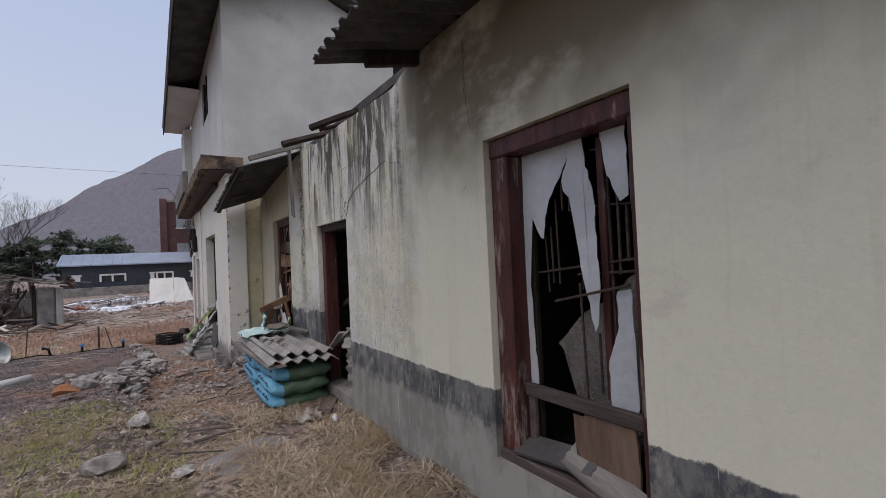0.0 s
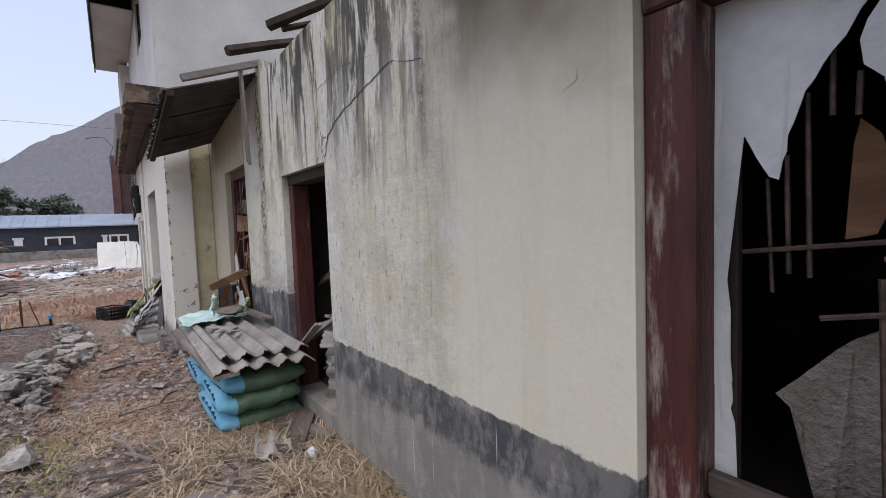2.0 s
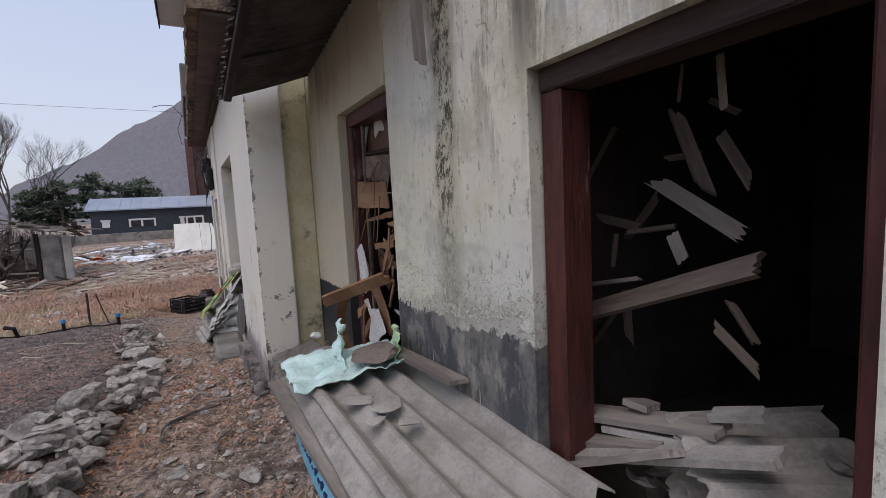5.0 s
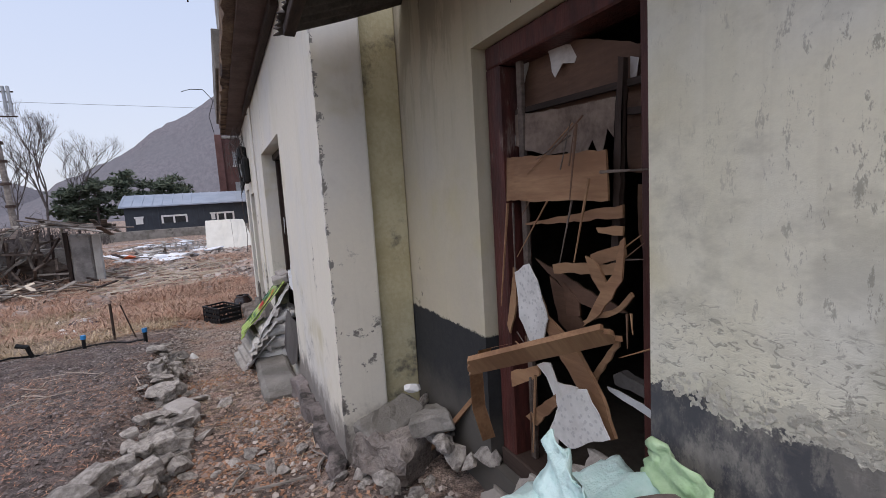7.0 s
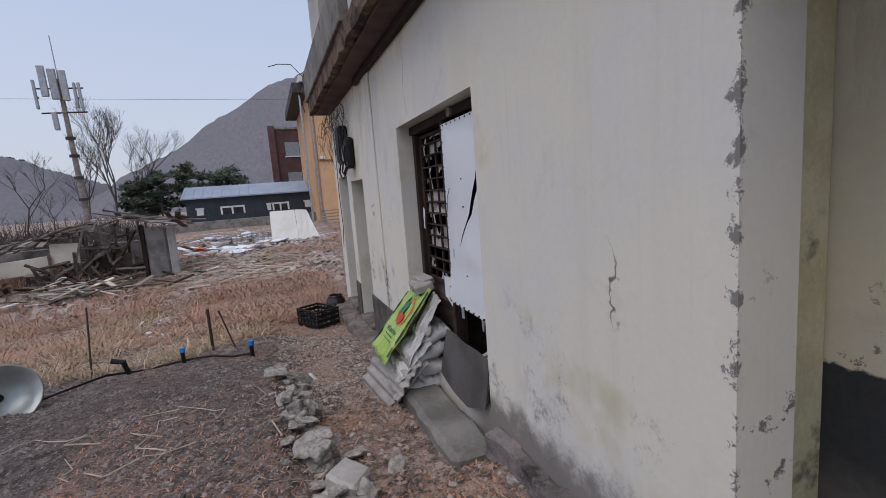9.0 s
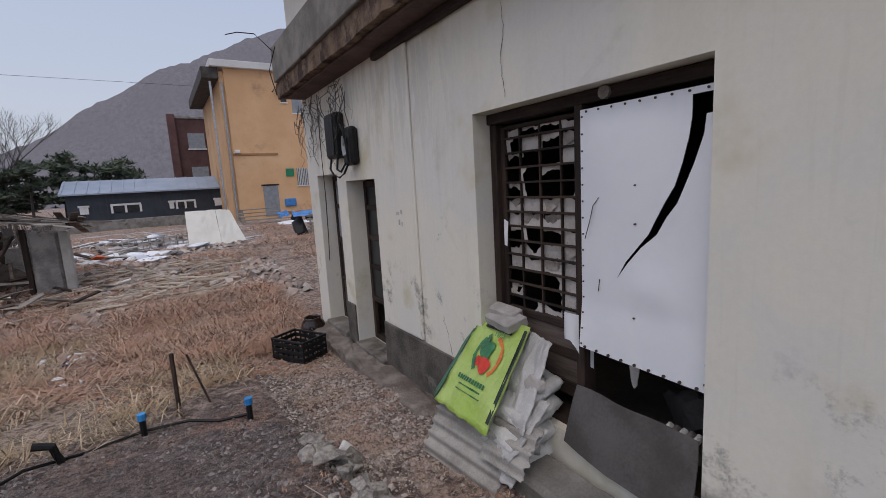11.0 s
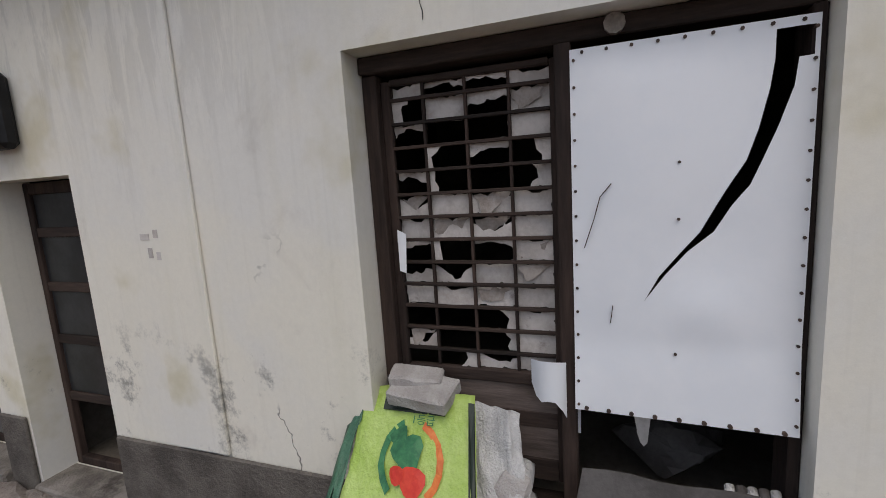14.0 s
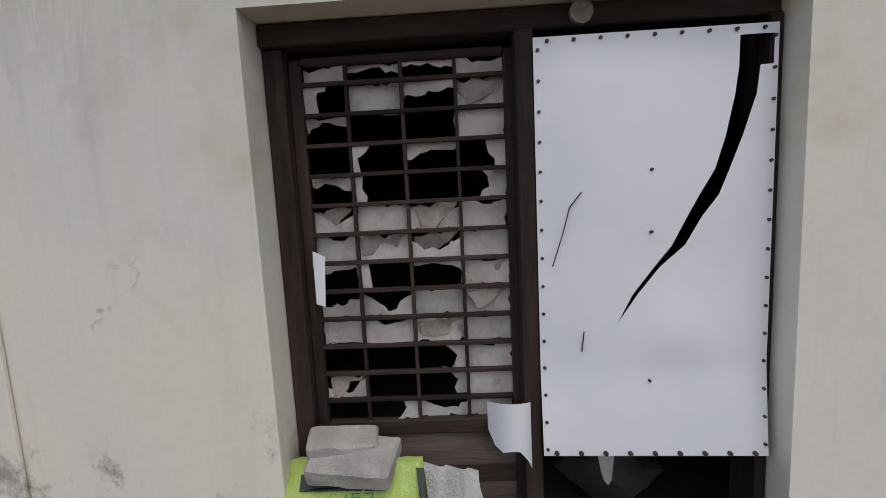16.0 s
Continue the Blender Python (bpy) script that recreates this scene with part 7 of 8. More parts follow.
# ---- trees ----
def bare_tree(name, at, height, seed, spread=0.5, depth=5, label="bare winter tree with fine grey twigs"):
    q = random.Random(seed)
    tr = thing(name, at, label, "tree", group="bare trees")
    trunk, crown = bmesh.new(), bmesh.new()

    def grow(p, d, L, r, k):
        n = 3
        pts = [p]
        for i in range(n):
            d = (d + Vector((q.uniform(-1, 1), q.uniform(-1, 1), q.uniform(-0.3, 0.7))) * 0.13).normalized()
            pts.append(pts[-1] + d * L / n)
        rod(trunk if k == depth else crown, pts, r, 5 if k >= depth - 1 else 3, 0.6)
        if k == 0:
            return
        for i in range(q.choice((3, 3, 4)) if k > 1 else 4):
            f = q.uniform(0.35, 1.0)
            b = pts[min(n, int(f * n) + 1)]
            a = q.uniform(0, 2 * math.pi)
            side = Vector((math.cos(a), math.sin(a), 0))
            grow(b, (d * (1 - spread * 0.6) + side * spread + Vector((0, 0, 0.25))).normalized(), L * q.uniform(0.55, 0.8), r * 0.58, k - 1)

    grow(Vector((0, 0, -0.2)), Vector((0, 0, 1)), height * 0.36, height * 0.010, depth)
    part("trunk", trunk, BARK, tr)
    part("crown", crown, BARK, tr, "leafless twigs")
    return tr


bare_tree("bare_tree", (-11.8, 50, 0), 11.5, 2, 0.42, 6)
bare_tree("bare_tree", (-10.2, 52, 0), 9.5, 5, 0.5, 5)
bare_tree("bare_tree", (-13.6, 51, 0), 8.5, 8, 0.5, 4)
for i, (x, y, h) in enumerate(((-22, 48, 8), (-25, 52, 9), (-19.5, 55, 8), (-28, 50, 9), (-17, 60, 7), (-32, 56, 10), (-16.5, 52, 5))):
    bare_tree("bare_tree", (x, y, 0), h, 20 + i, 0.55, 4)


def pine(at, height, width, seed, n=640):
    q = random.Random(seed)
    tr = thing("pine_tree", at, "dark green pine with ragged spreading crown", "tree", group="pines")
    trunk, crown = bmesh.new(), bmesh.new()
    rod(trunk, [(0, 0, -0.2), (0.1, 0, height * 0.5), (0, 0, height * 0.95)], height * 0.025, 6, 0.3)
    for i in range(16):
        z = height * q.uniform(0.25, 0.9)
        a = q.uniform(0, 6.28)
        L = width * 0.5 * (1.15 - z / height) * q.uniform(0.7, 1.2) + 0.3
        tip = Vector((math.cos(a) * L, math.sin(a) * L, z + L * 0.12))
        rod(trunk, [(0, 0, z), tip * 0.6 + Vector((0, 0, z * 0.4)), tip], 0.05, 4, 0.3)
        for j in range(n // 16):
            c = Vector((0, 0, z)).lerp(tip, q.uniform(0.25, 1.05)) + Vector((q.gauss(0, 0.28), q.gauss(0, 0.28), q.gauss(0.05, 0.16)))
            for s in range(4):
                d = Vector((q.uniform(-1, 1), q.uniform(-1, 1), q.uniform(-0.2, 0.9))).normalized() * q.uniform(0.25, 0.5)
                w = d.orthogonal().normalized() * 0.085
                crown.faces.new([crown.verts.new(c - w), crown.verts.new(c + w), crown.verts.new(c + d)])
    part("trunk", trunk, BARK, tr)
    part("crown", crown, NEEDLE, tr, "dark needles")


for i, (x, y, h, w) in enumerate(((-8.8, 52, 5.2, 5.0), (-7.0, 53, 6.0, 3.6), (-5.0, 54, 4.6, 5.0), (-3.6, 53, 5.5, 4.6), (-2.2, 55, 4.6, 3.5), (-10.4, 53, 4.4, 4.0))):
    pine((x, y, 0), h, w, 40 + i)

# brushwood in front of the mast
bmb = bmesh.new()
q = random.Random(9)
for i in range(3200):
    x, y = q.uniform(-30, -6.5), q.uniform(30, 44)
    h = q.uniform(0.9, 2.6 if x > -14 else 4.5) * (0.6 + 0.6 * noise.noise(Vector((x * 0.4, y * 0.4, 0))))
    p = Vector((x, y, -0.3))
    t1 = p + Vector((q.uniform(-0.5, 0.5), q.uniform(-0.4, 0.4), h))
    w = Vector((0.022, 0.012, 0))
    bmb.faces.new([bmb.verts.new(p - w), bmb.verts.new(p + w), bmb.verts.new(t1)])
    for s in range(3):
        b = p.lerp(t1, q.uniform(0.3, 0.9))
        t2 = b + Vector((q.uniform(-0.5, 0.5), q.uniform(-0.3, 0.3), q.uniform(0.1, 0.6)))
        bmb.faces.new([bmb.verts.new(b - w * 0.7), bmb.verts.new(b + w * 0.7), bmb.verts.new(t2)])
lone("brushwood", bmb, BARK, "thicket of bare brown brushwood", "brushwood", "stuff")

# ---- hills ----
def ridge(name, pts, y, depth, seed, label):
    xs = [p[0] for p in pts]
    hs = [p[1] for p in pts]
    bm = bmesh.new()
    nx, ny = 170, 14
    g = []
    for j in range(ny + 1):
        v = j / ny
        for i in range(nx + 1):
            x = xs[0] + (xs[-1] - xs[0]) * i / nx
            top = lerp(x, xs, hs) + 3.0 * noise.noise(Vector((x * 0.05, seed, 0))) + 1.6 * noise.noise(Vector((x * 0.22, seed, 4)))
            z = -2 + (top + 2) * math.sin(v * math.pi / 2) + (5 * noise.noise(Vector((x * 0.02, v * 3, seed))) + 2.0 * noise.noise(Vector((x * 0.09, v * 9, seed)))) * math.sin(v * math.pi)
            g.append(bm.verts.new((x, y - depth * (1 - v) + 6 * noise.noise(Vector((x * 0.03, v * 2, 1))), z)))
    w = nx + 1
    for j in range(ny):
        for i in range(nx):
            bm.faces.new((g[j * w + i], g[j * w + i + 1], g[(j + 1) * w + i + 1], g[(j + 1) * w + i]))
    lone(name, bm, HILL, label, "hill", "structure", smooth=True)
    # fringe of bare treetops on the skyline, in the same haze-tinted colour
    q = random.Random(seed)
    bt = bmesh.new()
    for i in range(1600):
        x = q.uniform(xs[0], xs[-1])
        z = lerp(x, xs, hs) + 3.0 * noise.noise(Vector((x * 0.05, seed, 0))) + 1.6 * noise.noise(Vector((x * 0.22, seed, 4)))
        h, s = q.uniform(1.5, 4.5), q.uniform(0.5, 1.4)
        bt.faces.new([bt.verts.new((x - s, y, z - 2)), bt.verts.new((x + s, y, z - 2)), bt.verts.new((x + q.uniform(-1, 1), y, z + h * 0.22))])
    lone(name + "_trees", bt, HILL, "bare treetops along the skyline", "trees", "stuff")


ridge("backdrop_hill", ((-110, 2), (-75, 32), (-64, 38), (-24, 66), (14, 91), (38, 101), (97, 128), (170, 150), (330, 120), (420, 60)), 400, 150, 3, "bare wooded hill with winter mist put into its colour")
ridge("backdrop_far_hill", ((-520, 60), (-300, 66), (-190, 56), (-150, 40), (-90, 16), (-30, 4)), 395, 120, 6, "wooded hill to the side with mist put into its colour")


# ---- loose stones: border of the garden bed, path and rubble ----
STONES = [mesh_of("stone", lump((1, 1, 0.62), 300 + i, 0.28, 2, 1.8), STONE) for i in range(7)]
CHIPS = [mesh_of("slab_stone", lump((1, 0.8, 0.28), 320 + i, 0.3, 2, 2.2), STONE) for i in range(5)]
q = random.Random(21)


def stone(x, y, s, flat=False, label="grey field stone edging the garden bed", group="border stones", lift=0.0, tip=12):
    o = new("stone", q.choice(CHIPS if flat else STONES))
    o.matrix_world = pose(x, y, ground_z(x, y) + s * (0.06 if flat else 0.16) + lift, q.uniform(-tip, tip), q.uniform(-tip, tip), q.uniform(0, 360)) @ Matrix.Diagonal((s * q.uniform(0.8, 1.3), s * q.uniform(0.7, 1.1), s * q.uniform(0.7, 1.1), 1))
    return tagged(o, label, "stone", group)


for i in range(85):
    y = q.uniform(5.6, 10.9)
    x = -0.12 + 0.10 * math.sin(y * 1.7) + q.gauss(0, 0.09) - 0.08 * (y < 7.5)
    stone(x, y, q.uniform(0.10, 0.26), q.random() < 0.6, tip=25)
for i in range(38):
    stone(q.uniform(-1.0, -0.1), q.uniform(5.7, 7.4), q.uniform(0.08, 0.24), q.random() < 0.5, tip=25)
for i in range(70):
    y = q.uniform(5.7, 10.6)
    stone(-0.16 + 0.10 * math.sin(y * 1.7) + q.gauss(0, 0.07), y, q.uniform(0.10, 0.24), True, lift=q.uniform(0.03, 0.10), tip=22)
for x, y, s, f in ((-0.27, 3.6, 0.3, 0), (-0.12, 4.6, 0.26, 0), (0.32, 8.8, 0.2, 1), (-0.62, 6.3, 0.32, 0), (0.15, 3.3, 0.22, 1), (-0.02, 4.1, 0.24, 1), (0.62, 5.9, 0.24, 1), (0.45, 7.7, 0.16, 1), (0.6, 7.4, 0.2, 1), (0.3, 6.2, 0.2, 1), (-0.55, 2.6, 0.22, 0)):
    stone(x, y, s, f, "grey stone lying on the path", "path stones")
for i in range(70):
    stone(q.uniform(0.05, 1.2), q.uniform(5.6, 8.4), q.uniform(0.05, 0.13), q.random() < 0.5, "broken stone on the trodden path", "path stones", tip=20)
for i in range(45):
    x = q.uniform(0.95, 1.40)
    stone(x, q.uniform(6.45, 7.15), q.uniform(0.06, 0.18), q.random() < 0.4, "broken concrete heaped against the pilaster", "rubble heap", 0.10 * q.random() + (x - 0.9) * 0.22, 30)
BLOCKY = []
for s in range(6):
    bm = bmesh.new()
    box(bm, (-0.5, -0.36, -0.28), (0.5, 0.36, 0.28), 0.05)
    bmesh.ops.subdivide_edges(bm, edges=[e for e in bm.edges if e.calc_length() > 0.3], cuts=2, use_grid_fill=True)
    for v in bm.verts:
        v.co += Vector((noise.noise(v.co * 2.2 + Vector((s * 5.0, 0, 0))), noise.noise(v.co * 2.2 + Vector((0, s * 5.0, 3))), noise.noise(v.co * 2.2 + Vector((7, 0, s * 5.0))))) * 0.14
    BLOCKY.append(mesh_of("stone", bm, STONE))
for i in range(46):
    y = q.uniform(5.8, 10.2)
    s = q.uniform(0.09, 0.19)
    x = -0.13 + 0.10 * math.sin(y * 1.7) + q.gauss(0, 0.06) - 0.06 * (y < 7.5)
    o = new("stone", q.choice(BLOCKY))
    o.matrix_world = pose(x, y, ground_z(x, y) + s * 0.18 + 0.08 * (i % 3 == 0), q.uniform(-14, 14), q.uniform(-14, 14), q.uniform(0, 360)) @ Matrix.Diagonal((s, s, s * q.uniform(0.7, 1.1), 1))
    tagged(o, "squared grey stone in the garden border", "stone", "border stones")
lone("broken_slab", rough_box((-0.17, -0.12, -0.045), (0.17, 0.12, 0.045), 0.035, 0.035, 5), CONCRETE, "broken concrete slab leaning on the rubble heap", "concrete slab", at=pose(1.14, 7.0, 0.47, 8, -14, 20))
lone("broken_slab", rough_box((-0.16, -0.11, -0.04), (0.16, 0.11, 0.04), 0.035, 0.035, 6), CONCRETE, "broken concrete slab on the rubble heap", "concrete slab", at=pose(1.30, 6.85, 0.50, -14, 15, 60))
lone("rubble_mound", rough_box((-0.19, -0.17, -0.16), (0.17, 0.17, 0.06), 0.04, 0.06, 9), plain("earthy_concrete_mound", (0.13, 0.11, 0.10), (0.30, 0.265, 0.24), 6, 60, 0.95, 0.9, 0.02, dirt=(0.08, 0.068, 0.06), dirt_at=0.55), "broken mound of earthy concrete at the pilaster foot", "rubble", at=pose(1.17, 6.93, 0.40, 6, 6, 25))
lone("white_stone", lump((0.11, 0.09, 0.07), 353, 0.2), WHITE, "whitish plaster lump on the rubble heap", "stone", at=pose(1.29, 7.06, 0.60))
lone("leaning_lath", plank(0.62, 0.045, 0.02, 0.02, 44), PLY, "thin lath leaning against the rubble", "lath", at=pose(1.34, 6.75, 0.47, 0, 50, 115))
lone("path_slab", lump((0.62, 0.85, 0.05), 360, 0.12, 3, 1.5), plain("grey_paving_slab", (0.19, 0.175, 0.17), (0.27, 0.25, 0.245), 5, 60, 0.9, 0.4, 0.006), "flat grey slab sunk in the straw", "paving slab", at=pose(0.50, 3.25, ground_z(0.5, 3.25) + 0.012))
hb = rough_box((-0.11, -0.10, -0.06), (0.11, 0.10, 0.10), 0.05, 0.012, 6)
lone("cement_lump", hb, BLOCK, "squared lump of broken cement by the stone border", "cement block", at=pose(0.0, 8.72, ground_z(0.0, 8.72) + 0.03, 14, 8, 52))
lone("white_pebble", lump((0.13, 0.12, 0.10), 361, 0.15, 3), WHITE, "round pale stone at the bed's corner", "stone", smooth=True, at=pose(-0.02, 10.75, ground_z(-0.02, 10.75) + 0.03))

# ---- garden bits ----
for p, a, lab in (((-1.01, 12.12), (0, 0, 0.50), "upright dark iron stake"), ((-0.76, 12.12), (-0.14, 0.02, 0.47), "leaning thin iron stake"), ((-2.15, 11.95), (0.03, 0.1, 0.72), "thin rusty rod in the grass")):
    z = ground_z(*p)
    lone("stake", rodded([(p[0], p[1], z - 0.05), (p[0] + a[0], p[1] + a[1], z + a[2])], 0.018 if "upright" in lab else 0.010, 6), IRON, lab + " standing in the bed", "stake")
for x, y in ((-0.55, 11.35), (-1.25, 11.72)):
    z = ground_z(x, y)
    pv = thing("water_pipe", (x, y, z), "short black standpipe with a bright blue cap", "pipe", group="standpipes")
    part("pipe", rodded([(0, 0, -0.05), (0, 0, 0.13)], 0.022, 8), BLACK, pv)
    part("cap", rodded([(0, 0, 0.131), (0, 0, 0.18)], 0.03, 8), plain("blue_plastic_cap", (0.03, 0.22, 0.55), (0.04, 0.28, 0.6), 9, 30, 0.4, 0.1, 0.002), pv, "blue cap")
lone("hose", rodded([(x, y, ground_z(x, y) + 0.03 + 0.02 * math.sin(i * 2.1)) for i, (x, y) in enumerate(((-2.3, 11.0), (-1.9, 11.55), (-1.6, 11.7), (-1.25, 11.75), (-0.95, 11.65), (-0.75, 11.5), (-0.55, 11.4)))], 0.013, 6), BLACK, "black water hose along the bed's edge", "hose")
lone("pipe_elbow", rodded([(-1.72, 11.62, ground_z(-1.72, 11.62)), (-1.75, 11.6, ground_z(-1.72, 11.62) + 0.14), (-1.85, 11.6, ground_z(-1.72, 11.62) + 0.17)], 0.028, 8), BLACK, "black pipe elbow at the bed's edge", "pipe")
bs = thing("metal_basin", (-2.45, 10.95, ground_z(-2.45, 10.95) + 0.14), "dented grey metal basin tipped on its side", "basin", turn=40, tilt=(70, 10))
part("bowl", lathe([(0.09, 0), (0.14, 0.03), (0.20, 0.10), (0.23, 0.17), (0.245, 0.175), (0.225, 0.165), (0.19, 0.10), (0.12, 0.02), (0.02, 0.012)]), plain("dull_basin_metal", (0.40, 0.43, 0.42), (0.5, 0.52, 0.51), 6, 40, 0.35, 0.2, 0.004, metal=0.4), bs, smooth=True)
part("drain", rodded([(0, 0, -0.005), (0, 0, 0.02)], 0.035, 12), BLACK, bs)
for i in range(26):
    x, y = -2.1 + q.gauss(0, 0.35), 15.2 + q.gauss(0, 0.4)
    lone("plastic_scrap", lump((q.uniform(0.06, 0.2), q.uniform(0.05, 0.16), 0.06), 400 + i, 0.4), WHITE if i % 3 else NAVY, "scrap of white plastic litter in the grass", "litter", at=pose(x, y, ground_z(x, y) + 0.02, q.uniform(0, 90), 0, q.uniform(0, 180)), group="plastic litter")
lone("white_film", rodded([(x, y, ground_z(x, y) + 0.03) for x, y in ((-3.4, 6.2), (-2.6, 6.45), (-2.0, 6.7), (-1.55, 6.95), (-1.25, 7.2))], 0.05, 7), SACK, "twisted pale strip of plastic film", "plastic film", smooth=True)
lone("terracotta_piece", lump((0.30, 0.2, 0.12), 371, 0.3), plain("terracotta", (0.30, 0.12, 0.06), (0.40, 0.18, 0.09), 6, 60, 0.9, 0.4, 0.006), "broken terracotta piece among the stones", "pottery", at=pose(-0.75, 5.7, ground_z(-0.75, 5.7) + 0.09, 10, 8, 30))
for i in range(16):
    x, y = q.uniform(0.15, 0.95), q.uniform(3.6, 8.0)
    L = q.uniform(0.2, 0.55)
    lone("stick", rodded([(-L / 2, 0, 0.01), (0, q.uniform(-0.03, 0.03), 0.02), (L / 2, 0, 0.01)], q.uniform(0.006, 0.014), 5, 0.6), BARK if i % 2 else GREYWOOD, "dry stick lying on the path", "stick", at=pose(x, y, ground_z(x, y) + 0.01, 0, 0, q.uniform(0, 180)), group="sticks")
RUNNER = plain("bleached_runner", (0.36, 0.30, 0.25), (0.50, 0.43, 0.37), 5, 40, 0.9, 0.2, 0.003)
for i in range(9):
    pts = [(q.uniform(-1.6, -0.3), q.uniform(7.4, 10.0))]
    for s in range(7):
        pts.append((pts[-1][0] + q.uniform(-0.2, 0.1), pts[-1][1] + q.uniform(-0.12, 0.2)))
    lone("dry_root", rodded([(x, y, ground_z(x, y) + 0.015 + 0.01 * q.random()) for x, y in pts], 0.0055, 4, 0.5), RUNNER, "pale dry runner lying on the bed", "root", group="dry runners")


# ---- scattered straw, weeds and gravel ----
def blades(name, region, count, length, width, material, label, seed, lie=0.25, density=None, rise=0.0):
    q = random.Random(seed)
    vs, fs = [], []
    n = 0
    while n < count:
        x, y = q.uniform(region[0], region[1]), q.uniform(region[2], region[3])
        if density and density(x, y) < q.random():
            continue
        z = ground_z(x, y) - 0.004
        a, L = q.uniform(0, 2 * math.pi), q.uniform(0.5, 1.2) * length
        up = L * (lie * q.random() + rise * q.random())
        d = Vector((math.cos(a), math.sin(a), 0))
        w = Vector((-d.y, d.x, 0)) * width * q.uniform(0.6, 1.3)
        p0 = Vector((x, y, z))
        bend = Vector((q.uniform(-0.3, 0.3), q.uniform(-0.3, 0.3), 0)) * L
        p1 = p0 + d * L * 0.5 + Vector((0, 0, up + 0.006))
        p2 = p0 + d * L + bend + Vector((0, 0, up * q.uniform(0.2, 1.1) + 0.004))
        k = len(vs)
        vs += [p0 - w, p0 + w, p1 + w, p1 - w, p2]
        fs += [(k, k + 1, k + 2, k + 3), (k + 3, k + 2, k + 4)]
        n += 1
    me = bpy.data.meshes.new(name)
    me.from_pydata(vs, [], fs)
    me.materials.append(material)
    tagged(new(name, me), label, "dry grass", kind="stuff")


def clump(f, t):
    return lambda x, y: max(0.0, min(1.0, (noise.noise(Vector((x * f, y * f, t))) + 0.25) * 2.2))


def varied(name, a, b, c):
    k = Nodes(name)
    col = k.mix(k.isl, a, b)
    col = k.mix(k.step(k.noise(k.pos, 1.6, 3), 0.45, 0.65), col, c)
    return k.done(col, 0.9)


STRAW_V = varied("dry_straw_blades", (0.13, 0.09, 0.055), (0.64, 0.51, 0.37), (0.34, 0.25, 0.155))
RUSSET_V = varied("russet_weed_stems", (0.15, 0.08, 0.055), (0.62, 0.43, 0.32), (0.45, 0.27, 0.19))
GREEN_V = varied("yellow_green_blades", (0.13, 0.15, 0.035), (0.34, 0.33, 0.11), (0.22, 0.21, 0.07))
blades("straw_by_wall", (0.5, 1.42, 0.9, 4.3), 14000, 0.21, 0.0026, STRAW_V, "matted dry straw along the wall foot", 1, 0.28, clump(2.0, 1), 0.08)
blades("straw_on_path", (-1.8, 0.9, 1.2, 5.6), 15000, 0.12, 0.0022, STRAW_V, "thin dry straw over the yard", 2, 0.2, clump(1.6, 5))
blades("green_grass", (-1.5, 0.15, 1.5, 5.4), 5000, 0.09, 0.002, GREEN_V, "yellow-green winter grass patches", 3, 0.5, clump(2.4, 9), 0.2)
blades("straw_middle", (-0.2, 1.2, 5.2, 13.5), 3500, 0.12, 0.002, STRAW_V, "sparse dry straw on the path", 4, 0.15, clump(1.2, 3))
blades("rusty_litter", (-1.5, -0.1, 5.6, 10.2), 6000, 0.05, 0.003, varied("rust_coloured_litter", (0.26, 0.13, 0.085), (0.56, 0.36, 0.26), (0.42, 0.22, 0.15)), "rust-coloured dead leaves and needles on the bed", 15, 0.12, clump(0.8, 9))
blades("straw_bed", (-4.0, -0.1, 5.5, 12.0), 6000, 0.08, 0.002, varied("bleached_bed_litter", (0.14, 0.11, 0.10), (0.34, 0.30, 0.27), (0.12, 0.09, 0.08)), "pale dry litter on the dark bed", 5, 0.12, clump(1.3, 7))
blades("weeds_edge", (-7.0, -0.4, 11.8, 16.5), 12000, 0.26, 0.004, STRAW_V, "tan dry grass beyond the bed", 6, 0.3, clump(0.9, 2), 0.25)
blades("russet_weeds", (-4.5, 0.75, 13.4, 24.0), 20000, 0.36, 0.006, RUSSET_V, "russet dead weeds and vines", 7, 0.2, clump(0.55, 4), 0.08)
blades("russet_weeds_far", (-12.0, 4.5, 20.0, 36.0), 14000, 0.5, 0.009, RUSSET_V, "russet dead weeds over the field", 8, 0.2, clump(0.35, 6), 0.1)
blades("russet_corner", (-1.8, 0.85, 13.6, 18.5), 16000, 0.38, 0.0055, RUSSET_V, "tangled russet vines behind the crate", 9, 0.35, clump(0.9, 1), 0.2)
blades("weeds_side", (-9.0, -2.5, 12.0, 20.0), 9000, 0.4, 0.004, RUSSET_V, "russet dead grass beside the yard", 10, 0.25, clump(0.5, 8), 0.35)


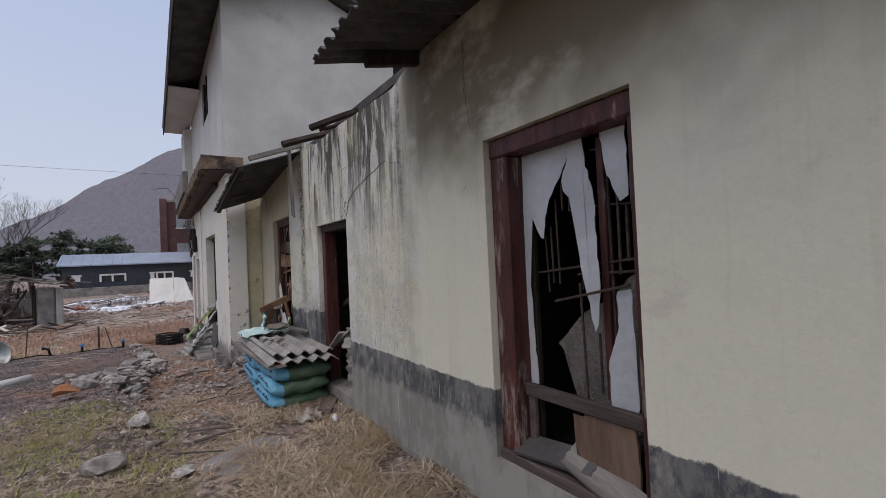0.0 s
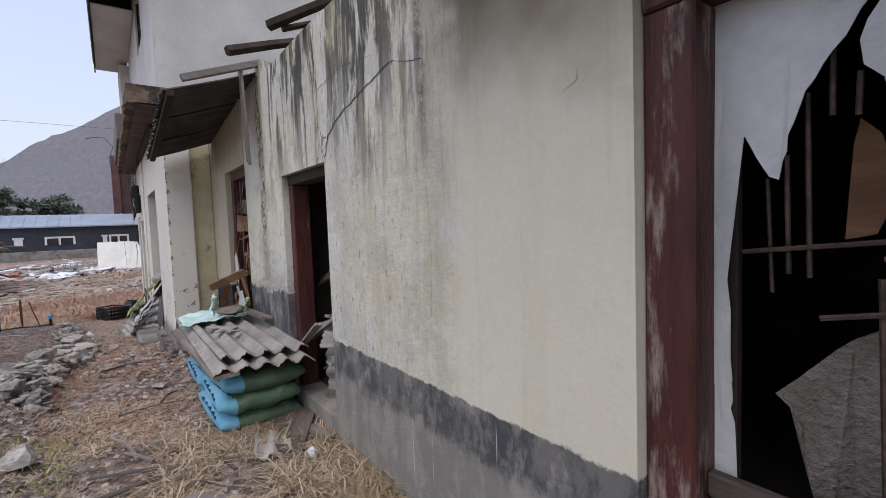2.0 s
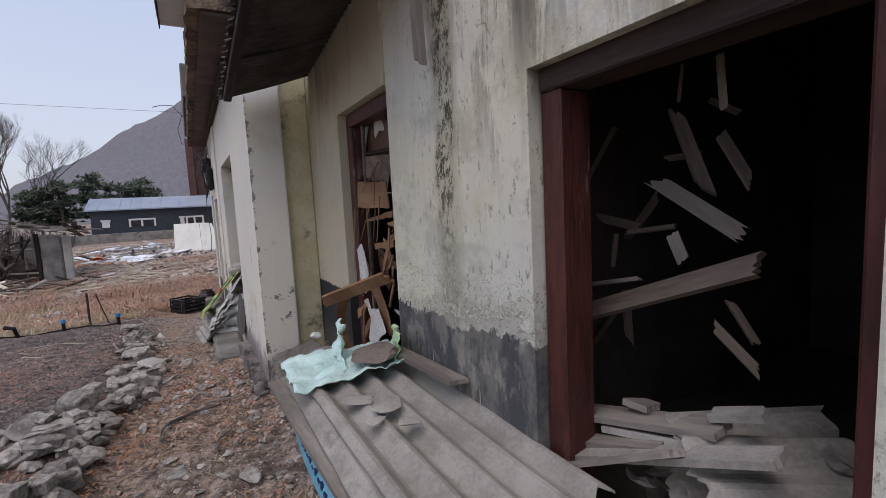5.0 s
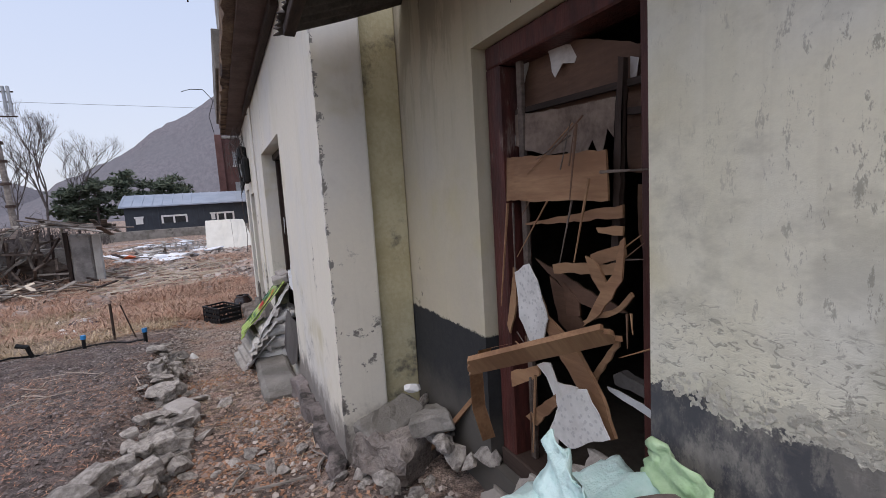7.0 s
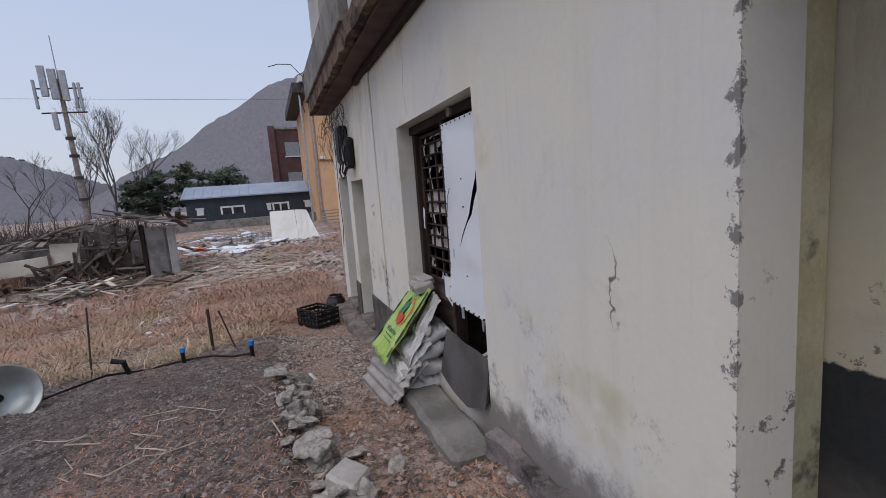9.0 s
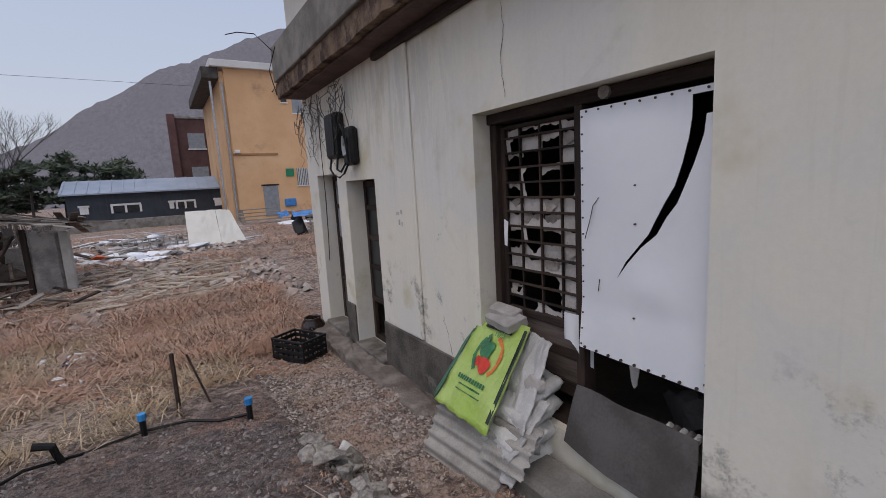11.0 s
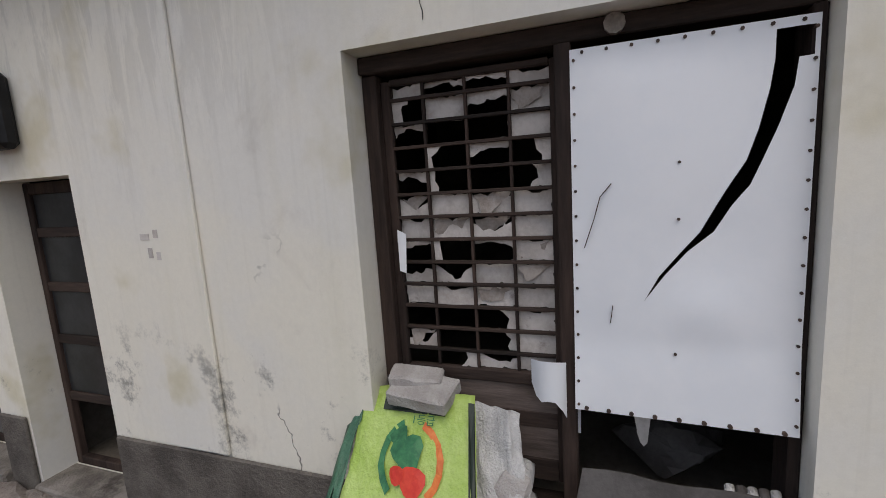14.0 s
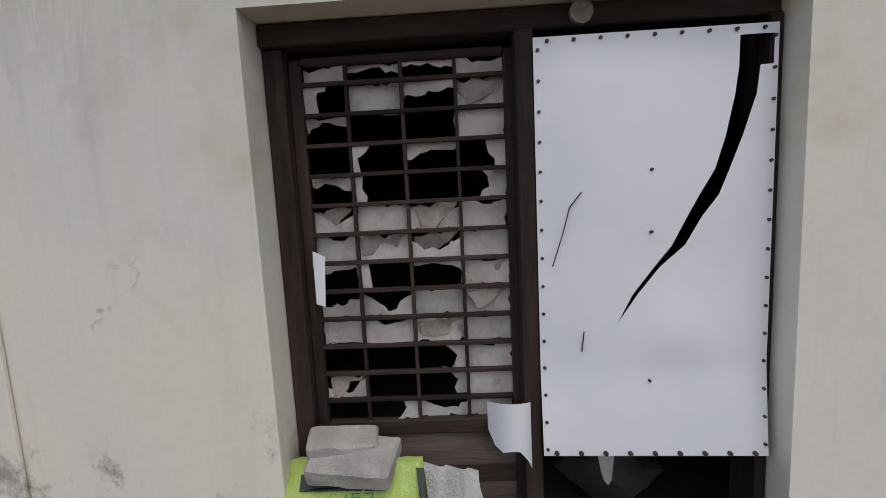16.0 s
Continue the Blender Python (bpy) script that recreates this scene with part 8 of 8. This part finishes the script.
def gravel(name, region, count, lo, hi, label, seed, material, density=None):
    q = random.Random(seed)
    base = [Vector(v) for v in ((1, 0, 0), (-1, 0, 0), (0, 1, 0), (0, -1, 0), (0, 0, 0.7), (0.6, 0.6, 0.3), (-0.6, 0.6, 0.35))]
    tri = [(0, 5, 4), (5, 2, 4), (2, 6, 4), (6, 1, 4), (1, 3, 4), (3, 0, 4)]
    vs, fs = [], []
    n = 0
    while n < count:
        x, y = q.uniform(region[0], region[1]), q.uniform(region[2], region[3])
        if density and density(x, y) < q.random():
            continue
        n += 1
        s = lo + (hi - lo) * q.random() ** 3
        m = pose(x, y, ground_z(x, y) - 0.1 * s, q.uniform(-25, 25), q.uniform(-25, 25), q.uniform(0, 360))
        k = len(vs)
        vs += [m @ (Vector((b.x * q.uniform(0.6, 1.2), b.y * q.uniform(0.5, 1.0), b.z)) * s) for b in base]
        fs += [tuple(k + i for i in t) for t in tri]
    me = bpy.data.meshes.new(name)
    me.from_pydata(vs, [], fs)
    me.materials.append(material)
    tagged(new(name, me), label, "gravel", kind="stuff")


PEBBLE_V = varied("pebbles", (0.11, 0.088, 0.078), (0.50, 0.44, 0.395), (0.34, 0.245, 0.20))
CLOD_V = varied("soil_clods", (0.055, 0.047, 0.046), (0.30, 0.26, 0.25), (0.16, 0.12, 0.11))
gravel("path_gravel", (-0.1, 1.3, 4.5, 12.8), 5500, 0.005, 0.036, "broken stone and gravel on the path", 31, PEBBLE_V)
gravel("wall_gravel", (-0.3, 0.72, 10.0, 13.6), 9000, 0.006, 0.03, "pale gravel before the doors", 32, PEBBLE_V)
gravel("bed_clods", (-4.5, -0.1, 5.4, 12.0), 34000, 0.006, 0.026, "dark clods of the dug bed", 33, CLOD_V)
gravel("yard_gravel", (-2.5, 1.4, 0.8, 5.6), 7000, 0.005, 0.03, "small stones in the straw", 34, PEBBLE_V)
gravel("yard_soil", (-3.5, 0.2, 2.0, 6.0), 9000, 0.008, 0.035, "dark crumbs of soil in the yard", 37, CLOD_V, clump(1.1, 12))
gravel("rubble_field", (-6.5, 1.6, 17.0, 34.0), 5000, 0.03, 0.22, "rubble spread over the far yard", 35, PEBBLE_V, clump(0.4, 3))
gravel("red_rubble", (-2.5, 0.8, 14.0, 21.0), 900, 0.03, 0.15, "reddish rubble in the weeds", 36, varied("reddish_rubble", (0.20, 0.12, 0.095), (0.36, 0.26, 0.22), (0.3, 0.2, 0.17)), clump(0.6, 2))
LEAF_V = varied("dead_leaves", (0.14, 0.07, 0.045), (0.50, 0.30, 0.20), (0.34, 0.18, 0.11))
blades("leaf_litter", (-0.15, 1.2, 4.6, 9.8), 5200, 0.035, 0.008, LEAF_V, "rust-brown dead leaves trodden into the path", 41, 0.3, clump(1.4, 15))
blades("leaf_litter_far", (-2.8, 0.7, 12.6, 18.5), 6000, 0.07, 0.012, LEAF_V, "rust-brown dead leaves among the weeds", 42, 0.3, clump(0.9, 17))
blades("hut_brambles", (-8.6, -4.6, 20.3, 22.4), 2200, 0.6, 0.005, RUSSET_V, "tangled dry brambles round the ruined hut", 43, 0.4, clump(0.8, 19), 0.6)

# ---- plaster flaking off above the bare cement ----
FLAKE = plain("flaking_limewash", (0.46, 0.435, 0.36), (0.60, 0.575, 0.50), 12, 80, 0.9, 0.6, 0.004, vary=0.3)
q = random.Random(91)
FLAKES = []
for s in range(6):
    n = q.choice((6, 7, 8))
    rim = [(q.uniform(0.55, 1.0) * math.cos(2 * math.pi * k / n), q.uniform(0.5, 1.0) * math.sin(2 * math.pi * k / n)) for k in range(n)]
    bm = torn(rim, 0, 0.15, 0.3, 0.08, s, 0.5)
    FLAKES.append(mesh_of("plaster_flake", bm, FLAKE))
for i in range(290):
    y = q.uniform(4.56, 5.58)
    edge = 1.20 - 0.10 * (y - 4.5) + 0.07 * noise.noise(Vector((y * 3.1, 2.0, 0))) + 0.05 * noise.noise(Vector((y * 9, 5.0, 0)))
    s = q.uniform(0.004, 0.013)
    o = new("plaster_flake", q.choice(FLAKES))
    wall = wa if y < 4.92 else wr_
    o.parent = wall
    o.matrix_world = pose(1.409, y, edge + abs(q.gauss(0, 0.03)), q.uniform(0, 360), q.uniform(-16, 16), q.uniform(-16, 16)) @ Matrix.Diagonal((s * 0.7, s * q.uniform(0.8, 1.6), s, 1))
